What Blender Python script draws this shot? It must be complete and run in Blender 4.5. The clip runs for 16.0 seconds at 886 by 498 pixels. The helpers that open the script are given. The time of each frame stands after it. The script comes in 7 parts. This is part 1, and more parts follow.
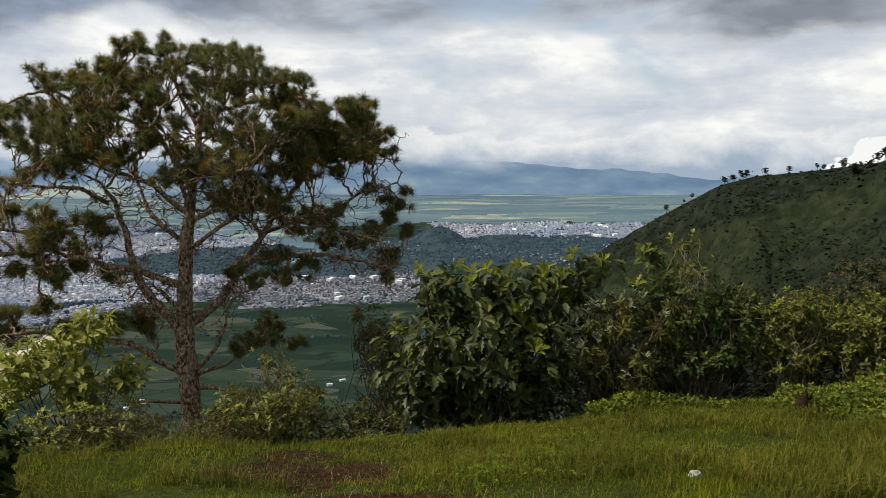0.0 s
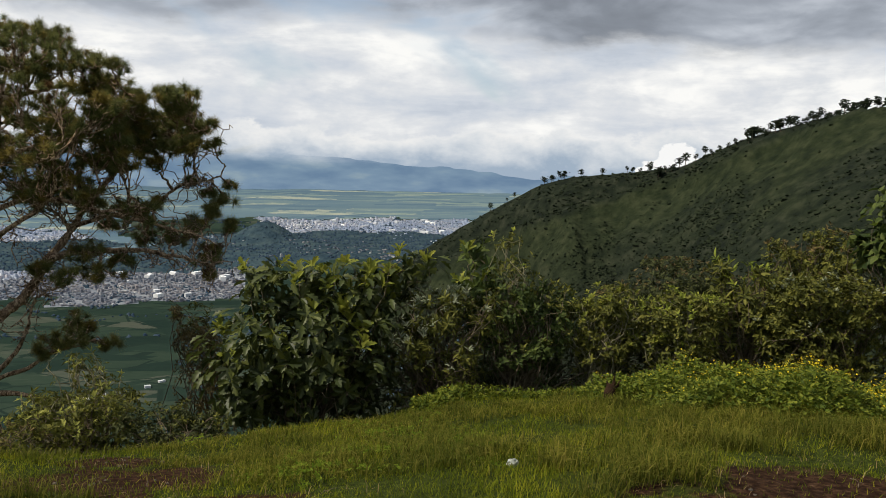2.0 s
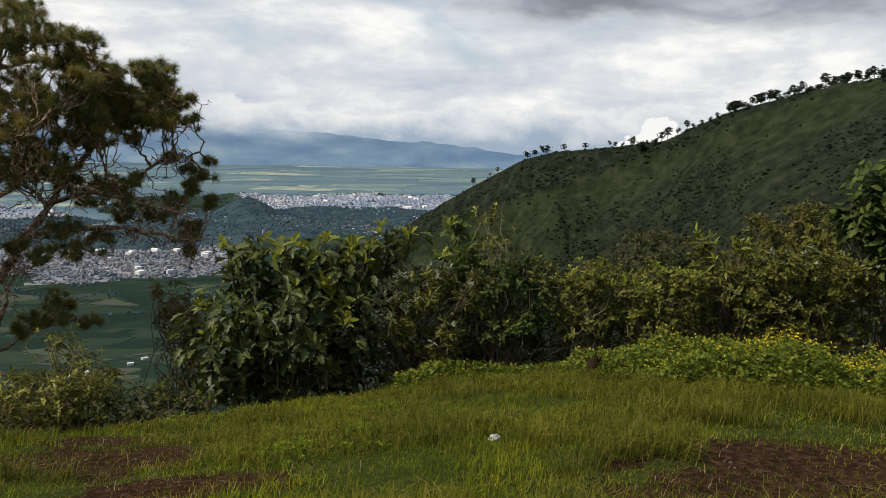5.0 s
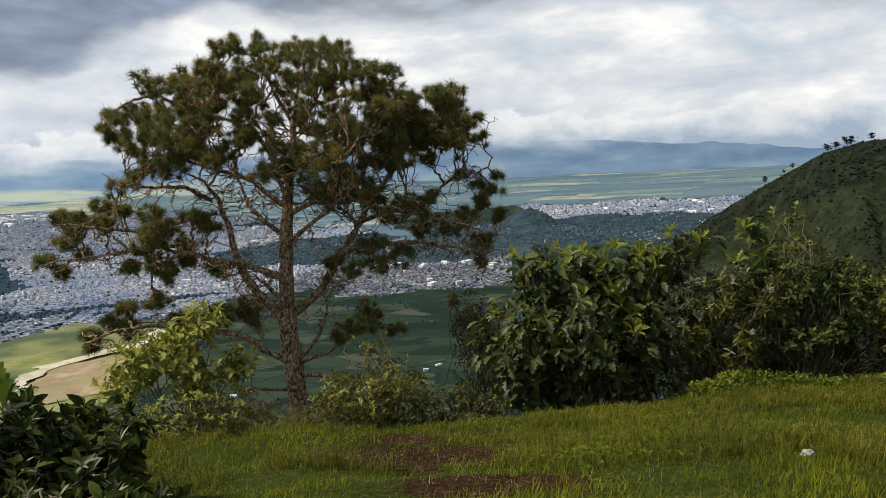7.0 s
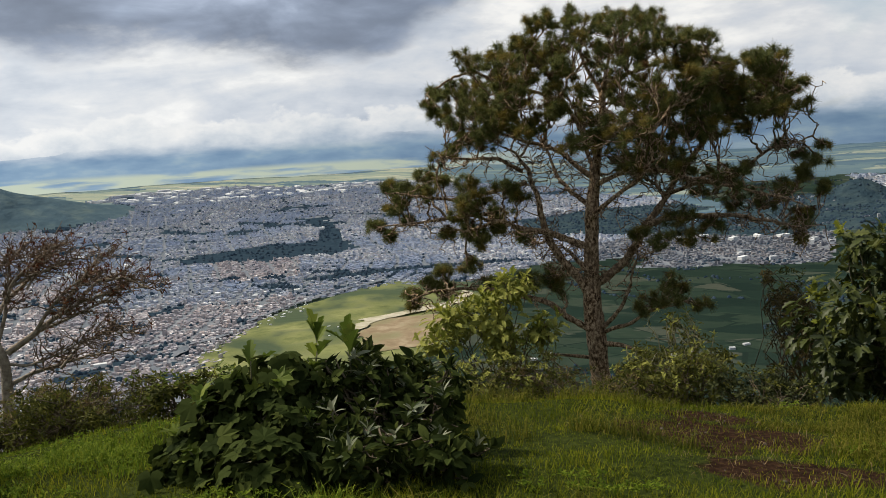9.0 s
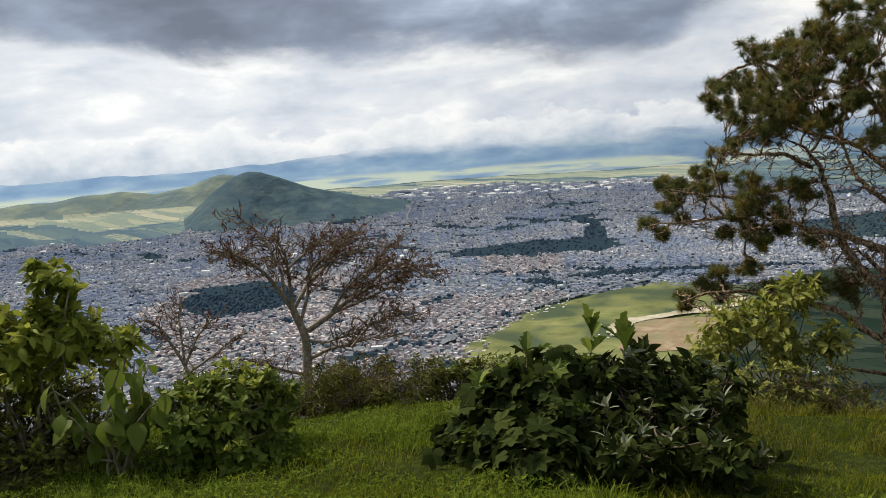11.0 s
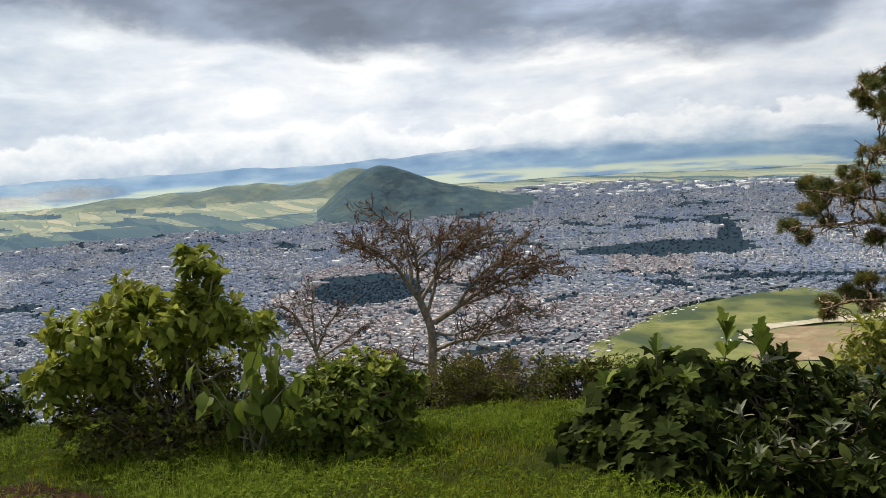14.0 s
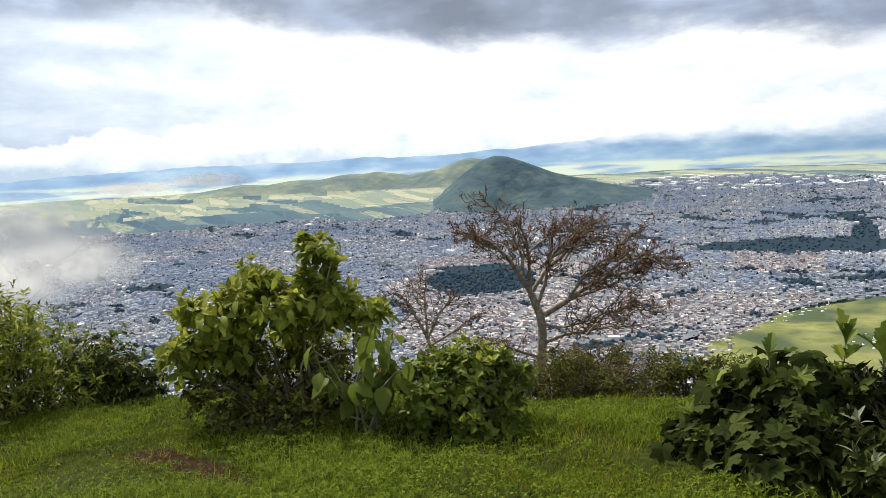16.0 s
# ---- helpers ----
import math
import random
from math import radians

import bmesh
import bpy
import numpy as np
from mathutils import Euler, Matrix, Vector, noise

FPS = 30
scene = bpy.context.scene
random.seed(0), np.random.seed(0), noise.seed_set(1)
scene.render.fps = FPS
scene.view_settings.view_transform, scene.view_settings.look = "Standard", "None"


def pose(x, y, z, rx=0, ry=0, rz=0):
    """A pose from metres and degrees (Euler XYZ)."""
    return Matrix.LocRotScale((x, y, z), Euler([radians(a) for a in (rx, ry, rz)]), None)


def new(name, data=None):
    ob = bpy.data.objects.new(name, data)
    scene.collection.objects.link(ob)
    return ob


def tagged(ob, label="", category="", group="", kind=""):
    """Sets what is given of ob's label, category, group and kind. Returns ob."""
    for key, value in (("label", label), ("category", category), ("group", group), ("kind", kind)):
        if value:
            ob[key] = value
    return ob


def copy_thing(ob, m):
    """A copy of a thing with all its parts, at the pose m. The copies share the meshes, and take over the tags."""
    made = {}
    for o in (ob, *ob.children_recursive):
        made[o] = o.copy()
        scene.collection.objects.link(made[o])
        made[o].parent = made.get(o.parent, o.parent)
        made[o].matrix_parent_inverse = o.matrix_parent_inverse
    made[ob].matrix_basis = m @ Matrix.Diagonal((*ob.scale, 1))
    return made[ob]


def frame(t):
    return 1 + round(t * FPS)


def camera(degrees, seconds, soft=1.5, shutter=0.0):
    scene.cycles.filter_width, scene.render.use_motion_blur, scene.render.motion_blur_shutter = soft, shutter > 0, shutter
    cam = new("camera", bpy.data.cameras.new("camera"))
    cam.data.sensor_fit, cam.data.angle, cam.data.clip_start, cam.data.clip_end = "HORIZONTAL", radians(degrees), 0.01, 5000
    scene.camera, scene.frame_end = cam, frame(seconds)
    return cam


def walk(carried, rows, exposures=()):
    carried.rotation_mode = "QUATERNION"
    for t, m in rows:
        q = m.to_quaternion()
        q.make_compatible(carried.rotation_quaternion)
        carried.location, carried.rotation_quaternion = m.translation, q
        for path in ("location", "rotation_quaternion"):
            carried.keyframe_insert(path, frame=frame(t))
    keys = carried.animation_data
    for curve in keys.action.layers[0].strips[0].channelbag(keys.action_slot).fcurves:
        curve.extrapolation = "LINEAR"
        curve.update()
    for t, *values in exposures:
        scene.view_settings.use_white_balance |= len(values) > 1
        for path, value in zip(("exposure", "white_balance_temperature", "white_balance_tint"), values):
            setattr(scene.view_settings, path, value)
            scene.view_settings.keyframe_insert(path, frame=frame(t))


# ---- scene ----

# ---- camera: somebody stands on a hilltop lawn and turns slowly to the left ----
cam = camera(56.06, 16.0, soft=0.75)
ROWS = [
    # seconds, x, y, z, yaw, pitch, lean to the right
    (0.0, -0.000, 0.000, 1.600, 0.00, -5.30, 0.00),
    (0.5, 0.008, -0.008, 1.609, -3.57, -4.13, -0.20),
    (1.0, 0.021, -0.027, 1.614, -7.50, -4.21, -0.59),
    (1.5, 0.019, -0.028, 1.607, -9.31, -4.26, -0.81),
    (2.0, 0.019, -0.017, 1.610, -11.69, -5.44, -1.38),
    (2.5, 0.015, -0.029, 1.608, -13.37, -6.02, -1.93),
    (3.0, 0.009, -0.040, 1.610, -13.68, -6.49, -1.99),
    (5.5, 0.045, 0.024, 1.615, -12.13, -7.21, -0.41),
    (6.0, 0.018, -0.001, 1.618, -8.10, -6.82, 0.70),
    (6.5, -0.024, -0.027, 1.611, 0.89, -6.60, 1.95),
    (7.0, -0.042, -0.065, 1.618, 5.99, -6.26, 2.77),
    (7.5, -0.043, -0.109, 1.642, 13.21, -6.48, 3.30),
    (8.0, -0.050, -0.142, 1.647, 17.76, -6.91, 3.36),
    (8.5, -0.053, -0.168, 1.649, 21.24, -7.43, 3.31),
    (9.0, -0.043, -0.232, 1.664, 26.65, -7.25, 3.59),
    (9.5, -0.050, -0.264, 1.663, 33.30, -6.84, 4.27),
    (10.0, -0.060, -0.301, 1.672, 38.36, -6.55, 4.31),
    (12.5, -0.106, -0.336, 1.663, 50.37, -5.83, 3.65),
    (13.0, -0.095, -0.345, 1.666, 51.89, -5.62, 3.53),
    (13.5, -0.093, -0.348, 1.669, 52.67, -5.79, 3.46),
    (14.0, -0.093, -0.350, 1.668, 53.58, -6.02, 3.31),
    (14.5, -0.089, -0.365, 1.671, 54.27, -6.05, 3.22),
    (15.0, -0.075, -0.382, 1.675, 58.14, -6.14, 3.21),
    (15.5, -0.027, -0.381, 1.684, 61.04, -6.07, 2.97),
    (16.0, 0.012, -0.379, 1.685, 61.57, -6.25, 2.77),
]
EXPOSURES = [(0.0, 0.0), (6.5, 0.0), (7.5, 0.12), (8.2, 0.05), (9.0, -0.10), (12.5, 0.02), (13.5, 0.03), (14.2, 0.10), (15.0, 0.24), (16.0, 0.47)]
walk(cam, [(t, pose(x, y, z, 90 + pitch, lean, yaw)) for t, x, y, z, yaw, pitch, lean in ROWS], EXPOSURES)

rng = np.random.default_rng(7)
EYE = 1.6

# ---- light ----
SUN_AZ, SUN_EL = 97.0, 48.0            # degrees to the left of +y, and up
sun = new("sun", bpy.data.lights.new("sun", "SUN"))
sun.data.energy, sun.data.angle, sun.data.color = 4.9, radians(5), (1.0, 0.91, 0.75)
sun.matrix_world = pose(0, 0, 50, 90 - SUN_EL, 0, SUN_AZ + 180)


def nodes_of(owner):
    owner.use_nodes = True
    owner.node_tree.nodes.clear()
    tree = owner.node_tree

    def add(kind, **values):
        node = tree.nodes.new(kind)
        if "operation" in values:
            node.operation = values["operation"]
        if "data_type" in values:
            node.data_type = values["data_type"]
        if "blend_type" in values:
            node.blend_type = values["blend_type"]
        if "interpolation_type" in values:
            node.interpolation_type = values["interpolation_type"]
        if "feature" in values:
            node.feature = values["feature"]
        if "distance" in values:
            node.distance = values["distance"]
        if "sky_type" in values:
            node.sky_type, node.sun_disc = values["sky_type"], values["sun_disc"]
            node.sun_elevation, node.sun_rotation = values["sun_elevation"], values["sun_rotation"]
        return node

    def link(a, b):
        tree.links.new(a, b)
    return add, link


def ramp_node(add, stops, mode="LINEAR"):
    node = add("ShaderNodeValToRGB")
    node.color_ramp.interpolation = mode
    els = node.color_ramp.elements
    while len(els) < len(stops):
        els.new(0.5)
    for el, (at, col) in zip(els, stops):
        el.position = at
        el.color = (*col, 1) if len(col) == 3 else col
    return node


def build_world():
    world = bpy.data.worlds.new("sky")
    scene.world = world
    add, link = nodes_of(world)
    sky = add("ShaderNodeTexSky", sky_type="NISHITA", sun_disc=False, sun_elevation=radians(SUN_EL), sun_rotation=radians(-SUN_AZ))
    where = add("ShaderNodeTexCoord")
    split = add("ShaderNodeSeparateXYZ")
    link(where.outputs["Generated"], split.inputs[0])

    def math_node(op, a, b=None, c=None, clamp=False):
        n = add("ShaderNodeMath", operation=op)
        n.use_clamp = clamp
        for k, v in enumerate((a, b, c)):
            if v is None:
                continue
            if isinstance(v, (int, float)):
                n.inputs[k].default_value = v
            else:
                link(v, n.inputs[k])
        return n.outputs[0]

    def cloud_noise(sx, sz, scale, detail, rough, shift=0.0, warp=0.0):
        m = add("ShaderNodeMapping")
        link(where.outputs["Generated"], m.inputs[0])
        m.inputs["Scale"].default_value = (sx, sx, sz)
        m.inputs["Location"].default_value = (shift, shift * 0.7, shift * 0.3)
        n = add("ShaderNodeTexNoise")
        link(m.outputs[0], n.inputs["Vector"])
        n.inputs["Scale"].default_value, n.inputs["Detail"].default_value, n.inputs["Roughness"].default_value = scale, detail, rough
        n.inputs["Distortion"].default_value = warp
        return n.outputs["Fac"]

    z = split.outputs[2]
    big = cloud_noise(1.0, 2.2, 3.4, 4.0, 0.55, 3.1, 0.4)
    mid = cloud_noise(1.0, 2.4, 7.5, 6.0, 0.56, 1.7, 0.3)
    fine = cloud_noise(1.0, 2.0, 19.0, 6.0, 0.58, 5.3, 0.2)
    streaks = cloud_noise(1.0, 4.2, 4.6, 6.0, 0.55, 7.9, 0.35)

    def around(stops, scale):
        """A value that changes with the bearing, from stops of degrees to the left and the value."""
        bearing = math_node("ARCTAN2", math_node("MULTIPLY", split.outputs[0], -1.0), split.outputs[1])
        share = math_node("MULTIPLY_ADD", bearing, 0.5 / math.pi, 0.5)
        node = ramp_node(add, [((a + 180) / 360, (v / scale,) * 3) for a, v in stops], "EASE")
        link(share, node.inputs[0])
        return math_node("MULTIPLY", node.outputs[0], scale)

    # towards the sun the veil is thinner and brighter
    sd = Vector((-math.sin(radians(66)), math.cos(radians(66)), 0.07)).normalized()
    dot = add("ShaderNodeVectorMath", operation="DOT_PRODUCT")
    link(where.outputs["Generated"], dot.inputs[0])
    dot.inputs[1].default_value = sd
    bright = math_node("POWER", math_node("MAXIMUM", dot.outputs["Value"], 0.0), 7.0)
    # the deck: a grey, torn underside whose lower edge rises and falls round the horizon
    edge = around([(-180, 0.14), (-45, 0.135), (-22, 0.132), (-10, 0.160), (-3, 0.168), (6, 0.145), (14, 0.155), (20, 0.180), (25, 0.140), (31, 0.103), (36, 0.104), (46, 0.119), (58, 0.124), (68, 0.140), (78, 0.166), (95, 0.160), (180, 0.14)], 0.25)
    level = math_node("SUBTRACT", z, edge)
    level = math_node("ADD", level, math_node("MULTIPLY", math_node("SUBTRACT", mid, 0.5), 0.075))
    level = math_node("ADD", level, math_node("MULTIPLY", math_node("SUBTRACT", fine, 0.5), 0.030))
    deck = add("ShaderNodeMapRange", interpolation_type="SMOOTHSTEP")
    link(level, deck.inputs[0])
    deck.inputs[1].default_value, deck.inputs[2].default_value = -0.008, 0.024
    # streaked high veil below it
    streak = math_node("ADD", math_node("MULTIPLY", streaks, 0.55), math_node("ADD", math_node("MULTIPLY", mid, 0.25), math_node("MULTIPLY", fine, 0.20)))
    veil = ramp_node(add, [(0.36, (0.45, 0.51, 0.60)), (0.45, (0.61, 0.655, 0.72)), (0.52, (0.74, 0.76, 0.785)), (0.60, (0.97, 0.965, 0.94))])
    link(streak, veil.inputs[0])
    torn = math_node("ADD", math_node("MULTIPLY", big, 0.6), math_node("MULTIPLY", mid, 0.4))
    under = ramp_node(add, [(0.36, (0.165, 0.182, 0.210)), (0.47, (0.245, 0.272, 0.315)), (0.55, (0.36, 0.395, 0.45)), (0.64, (0.58, 0.62, 0.68))])
    link(torn, under.inputs[0])
    high = add("ShaderNodeMapRange", interpolation_type="SMOOTHSTEP")
    link(z, high.inputs[0])
    high.inputs[1].default_value, high.inputs[2].default_value = 0.28, 0.60
    above = ramp_node(add, [(0.36, (0.26, 0.31, 0.38)), (0.60, (0.62, 0.65, 0.68))])
    link(mid, above.inputs[0])
    blue = add("ShaderNodeMix", data_type="RGBA", blend_type="MULTIPLY")
    link(around([(-180, 0.0), (8, 0.0), (24, 1.0), (180, 1.0)], 1.0), blue.inputs["Factor"])
    link(under.outputs[0], blue.inputs[6])
    blue.inputs[7].default_value = (0.95, 1.03, 1.17, 1)
    deck_mix = add("ShaderNodeMix", data_type="RGBA")
    link(high.outputs[0], deck_mix.inputs["Factor"])
    link(blue.outputs[2], deck_mix.inputs[6])
    link(above.outputs[0], deck_mix.inputs[7])
    hazy = add("ShaderNodeMix", data_type="RGBA", blend_type="MULTIPLY")
    link(around([(-180, 0.0), (66, 0.0), (84, 1.0), (180, 1.0)], 1.0), hazy.inputs["Factor"])
    link(veil.outputs[0], hazy.inputs[6])
    hazy.inputs[7].default_value = (0.70, 0.77, 0.84, 1)
    mix = add("ShaderNodeMix", data_type="RGBA")
    link(deck.outputs[0], mix.inputs["Factor"])
    link(hazy.outputs[2], mix.inputs[6])
    link(deck_mix.outputs[2], mix.inputs[7])
    # low banks of cloud on the horizon, white with blue-grey bases
    puff = cloud_noise(1.0, 1.5, 13.0, 7.0, 0.6, 8.2, 0.0)
    crest = math_node("ADD", 0.002, math_node("MULTIPLY", puff, 0.085))
    deep = math_node("SUBTRACT", crest, z)
    bank = add("ShaderNodeMapRange", interpolation_type="SMOOTHSTEP")
    link(deep, bank.inputs[0])
    bank.inputs[1].default_value, bank.inputs[2].default_value, bank.inputs[4].default_value = -0.003, 0.006, 0.92
    body = math_node("ADD", math_node("MULTIPLY", deep, 16.0), math_node("MULTIPLY", math_node("SUBTRACT", fine, 0.5), 0.9))
    low = ramp_node(add, [(0.0, (0.86, 0.86, 0.85)), (0.30, (0.66, 0.70, 0.74)), (0.75, (0.33, 0.42, 0.53))])
    link(body, low.inputs[0])
    mix2 = add("ShaderNodeMix", data_type="RGBA")
    link(bank.outputs[0], mix2.inputs["Factor"])
    link(mix.outputs[2], mix2.inputs[6])
    link(low.outputs[0], mix2.inputs[7])
    # one taller white heap beyond the ridge
    heap = add("ShaderNodeVectorMath", operation="DOT_PRODUCT")
    link(where.outputs["Generated"], heap.inputs[0])
    heap.inputs[1].default_value = Vector((math.sin(radians(26.9)), math.cos(radians(26.9)), 0.02)).normalized()
    tall = math_node("POWER", math_node("MAXIMUM", heap.outputs["Value"], 0.0), 1500.0)
    top = math_node("ADD", math_node("MULTIPLY", tall, 0.042), math_node("ADD", math_node("MULTIPLY", math_node("SUBTRACT", puff, 0.55), 0.10), math_node("MULTIPLY", math_node("SUBTRACT", fine, 0.5), 0.05)))
    lump = add("ShaderNodeMapRange", interpolation_type="SMOOTHSTEP")
    link(math_node("SUBTRACT", top, z), lump.inputs[0])
    lump.inputs[1].default_value, lump.inputs[2].default_value = 0.0, 0.005
    mix3 = add("ShaderNodeMix", data_type="RGBA")
    link(math_node("MULTIPLY", lump.outputs[0], math_node("GREATER_THAN", tall, 0.25)), mix3.inputs["Factor"])
    link(mix2.outputs[2], mix3.inputs[6])
    mix3.inputs[7].default_value = (0.93, 0.93, 0.92, 1)
    # the brighter side
    glow = add("ShaderNodeMix", data_type="RGBA", blend_type="ADD")
    gain = math_node("MULTIPLY", bright, math_node("SUBTRACT", 1.0, math_node("MULTIPLY", deck.outputs[0], 0.75)))
    link(math_node("MULTIPLY", gain, 0.18), glow.inputs["Factor"])
    link(mix3.outputs[2], glow.inputs[6])
    glow.inputs[7].default_value = (0.86, 0.88, 0.86, 1)
    cloud = add("ShaderNodeBackground")
    link(glow.outputs[2], cloud.inputs[0])
    cloud.inputs[1].default_value = 1.0
    clear = add("ShaderNodeBackground")
    link(sky.outputs[0], clear.inputs[0])
    clear.inputs[1].default_value = 0.12
    # small rents in the deck let the blue through
    rent = add("ShaderNodeMapRange", interpolation_type="SMOOTHSTEP")
    link(big, rent.inputs[0])
    rent.inputs[1].default_value, rent.inputs[2].default_value, rent.inputs[3].default_value, rent.inputs[4].default_value = 0.62, 0.74, 0.0, 0.55
    both = add("ShaderNodeMixShader")
    link(rent.outputs[0], both.inputs[0])
    link(cloud.outputs[0], both.inputs[1])
    link(clear.outputs[0], both.inputs[2])
    out = add("ShaderNodeOutputWorld")
    link(both.outputs[0], out.inputs[0])


build_world()


# ---- materials ----
def surface(name, stops, scale=4.0, detail=6.0, rough=0.85, bump=0.3, bump_scale=None, by="noise", translucent=0.0, spec=0.25,
            second=None, second_scale=0.7, second_amount=0.5, stretch=(1, 1, 1)):
    """A material: a ramp over noise, or over the chance of each island or object, a second larger noise mixed in, and fine relief."""
    mat = bpy.data.materials.new(name)
    add, link = nodes_of(mat)
    geo = add("ShaderNodeNewGeometry")
    shift = add("ShaderNodeMapping")
    link(geo.outputs["Position"], shift.inputs[0])
    shift.inputs["Scale"].default_value = stretch
    tex = add("ShaderNodeTexNoise")
    link(shift.outputs[0], tex.inputs["Vector"])
    tex.inputs["Scale"].default_value, tex.inputs["Detail"].default_value, tex.inputs["Roughness"].default_value = scale, detail, 0.62
    ramp = ramp_node(add, stops)
    if by == "island":
        m = add("ShaderNodeMath", operation="ADD")
        w = add("ShaderNodeMath", operation="MULTIPLY")
        w.inputs[1].default_value = 0.3
        sub = add("ShaderNodeMath", operation="SUBTRACT")
        link(tex.outputs["Fac"], sub.inputs[0])
        sub.inputs[1].default_value = 0.5
        link(sub.outputs[0], w.inputs[0])
        link(geo.outputs["Random Per Island"], m.inputs[0])
        link(w.outputs[0], m.inputs[1])
        link(m.outputs[0], ramp.inputs[0])
    elif by == "object":
        info = add("ShaderNodeObjectInfo")
        link(info.outputs["Random"], ramp.inputs[0])
    else:
        link(tex.outputs["Fac"], ramp.inputs[0])
    colour = ramp.outputs[0]
    if second:
        wide = add("ShaderNodeTexNoise")
        link(geo.outputs["Position"], wide.inputs["Vector"])
        wide.inputs["Scale"].default_value, wide.inputs["Detail"].default_value = second_scale, 4.0
        edge = add("ShaderNodeMapRange", interpolation_type="SMOOTHSTEP")
        link(wide.outputs["Fac"], edge.inputs[0])
        edge.inputs[1].default_value, edge.inputs[2].default_value, edge.inputs[4].default_value = 0.42, 0.62, second_amount
        mix = add("ShaderNodeMix", data_type="RGBA")
        link(edge.outputs[0], mix.inputs["Factor"])
        link(colour, mix.inputs[6])
        mix.inputs[7].default_value = (*second, 1)
        colour = mix.outputs[2]
    body = add("ShaderNodeBsdfPrincipled")
    link(colour, body.inputs["Base Color"])
    body.inputs["Roughness"].default_value = rough
    body.inputs["Specular IOR Level"].default_value = spec
    if bump:
        relief = add("ShaderNodeTexNoise")
        link(geo.outputs["Position"], relief.inputs["Vector"])
        relief.inputs["Scale"].default_value, relief.inputs["Detail"].default_value = bump_scale or scale * 3, 5.0
        b = add("ShaderNodeBump")
        link(relief.outputs["Fac"], b.inputs["Height"])
        b.inputs["Strength"].default_value = bump
        b.inputs["Distance"].default_value = 0.6 / (bump_scale or scale * 3)
        link(b.outputs[0], body.inputs["Normal"])
    last = body.outputs[0]
    if translucent:
        thin = add("ShaderNodeBsdfTranslucent")
        link(colour, thin.inputs[0])
        both = add("ShaderNodeMixShader")
        both.inputs[0].default_value = translucent
        link(last, both.inputs[1])
        link(thin.outputs[0], both.inputs[2])
        last = both.outputs[0]
    out = add("ShaderNodeOutputMaterial")
    link(last, out.inputs[0])
    return mat


def patchwork(name, stops, scale, hedge, hedge_width=0.06, stretch=(1, 1, 1), turn=0.0, rough=0.95):
    """Fields: cells with colours of their own, dark hedges between them, and a finer mottle."""
    mat = bpy.data.materials.new(name)
    add, link = nodes_of(mat)
    geo = add("ShaderNodeNewGeometry")
    m = add("ShaderNodeMapping")
    link(geo.outputs["Position"], m.inputs[0])
    m.inputs["Scale"].default_value = [a * scale for a in stretch]
    m.inputs["Rotation"].default_value = (0, 0, turn)
    cell = add("ShaderNodeTexVoronoi", distance="CHEBYCHEV")
    cell.inputs["Scale"].default_value = 1.0
    cell.inputs["Randomness"].default_value = 0.8
    link(m.outputs[0], cell.inputs["Vector"])
    edge = add("ShaderNodeTexVoronoi", feature="DISTANCE_TO_EDGE")
    edge.inputs["Scale"].default_value = 1.0
    edge.inputs["Randomness"].default_value = 0.8
    link(m.outputs[0], edge.inputs["Vector"])
    part_of = add("ShaderNodeSeparateXYZ")
    link(cell.outputs["Color"], part_of.inputs[0])
    mottle = add("ShaderNodeTexNoise")
    link(m.outputs[0], mottle.inputs["Vector"])
    mottle.inputs["Scale"].default_value, mottle.inputs["Detail"].default_value = 5.0, 7.0
    s = add("ShaderNodeMath", operation="MULTIPLY_ADD")
    link(mottle.outputs["Fac"], s.inputs[0])
    s.inputs[1].default_value = 0.5
    link(part_of.outputs[0], s.inputs[2])
    s2 = add("ShaderNodeMath", operation="SUBTRACT")
    link(s.outputs[0], s2.inputs[0])
    s2.inputs[1].default_value = 0.25
    ramp = ramp_node(add, stops)
    link(s2.outputs[0], ramp.inputs[0])
    width = add("ShaderNodeMapRange", interpolation_type="SMOOTHSTEP")
    link(edge.outputs["Distance"], width.inputs[0])
    width.inputs[1].default_value, width.inputs[2].default_value = hedge_width, hedge_width * 1.6
    mix = add("ShaderNodeMix", data_type="RGBA")
    link(width.outputs[0], mix.inputs["Factor"])
    mix.inputs[6].default_value = (*hedge, 1)
    link(ramp.outputs[0], mix.inputs[7])
    body = add("ShaderNodeBsdfPrincipled")
    link(mix.outputs[2], body.inputs["Base Color"])
    body.inputs["Roughness"].default_value, body.inputs["Specular IOR Level"].default_value = rough, 0.0
    out = add("ShaderNodeOutputMaterial")
    link(body.outputs[0], out.inputs[0])
    return mat


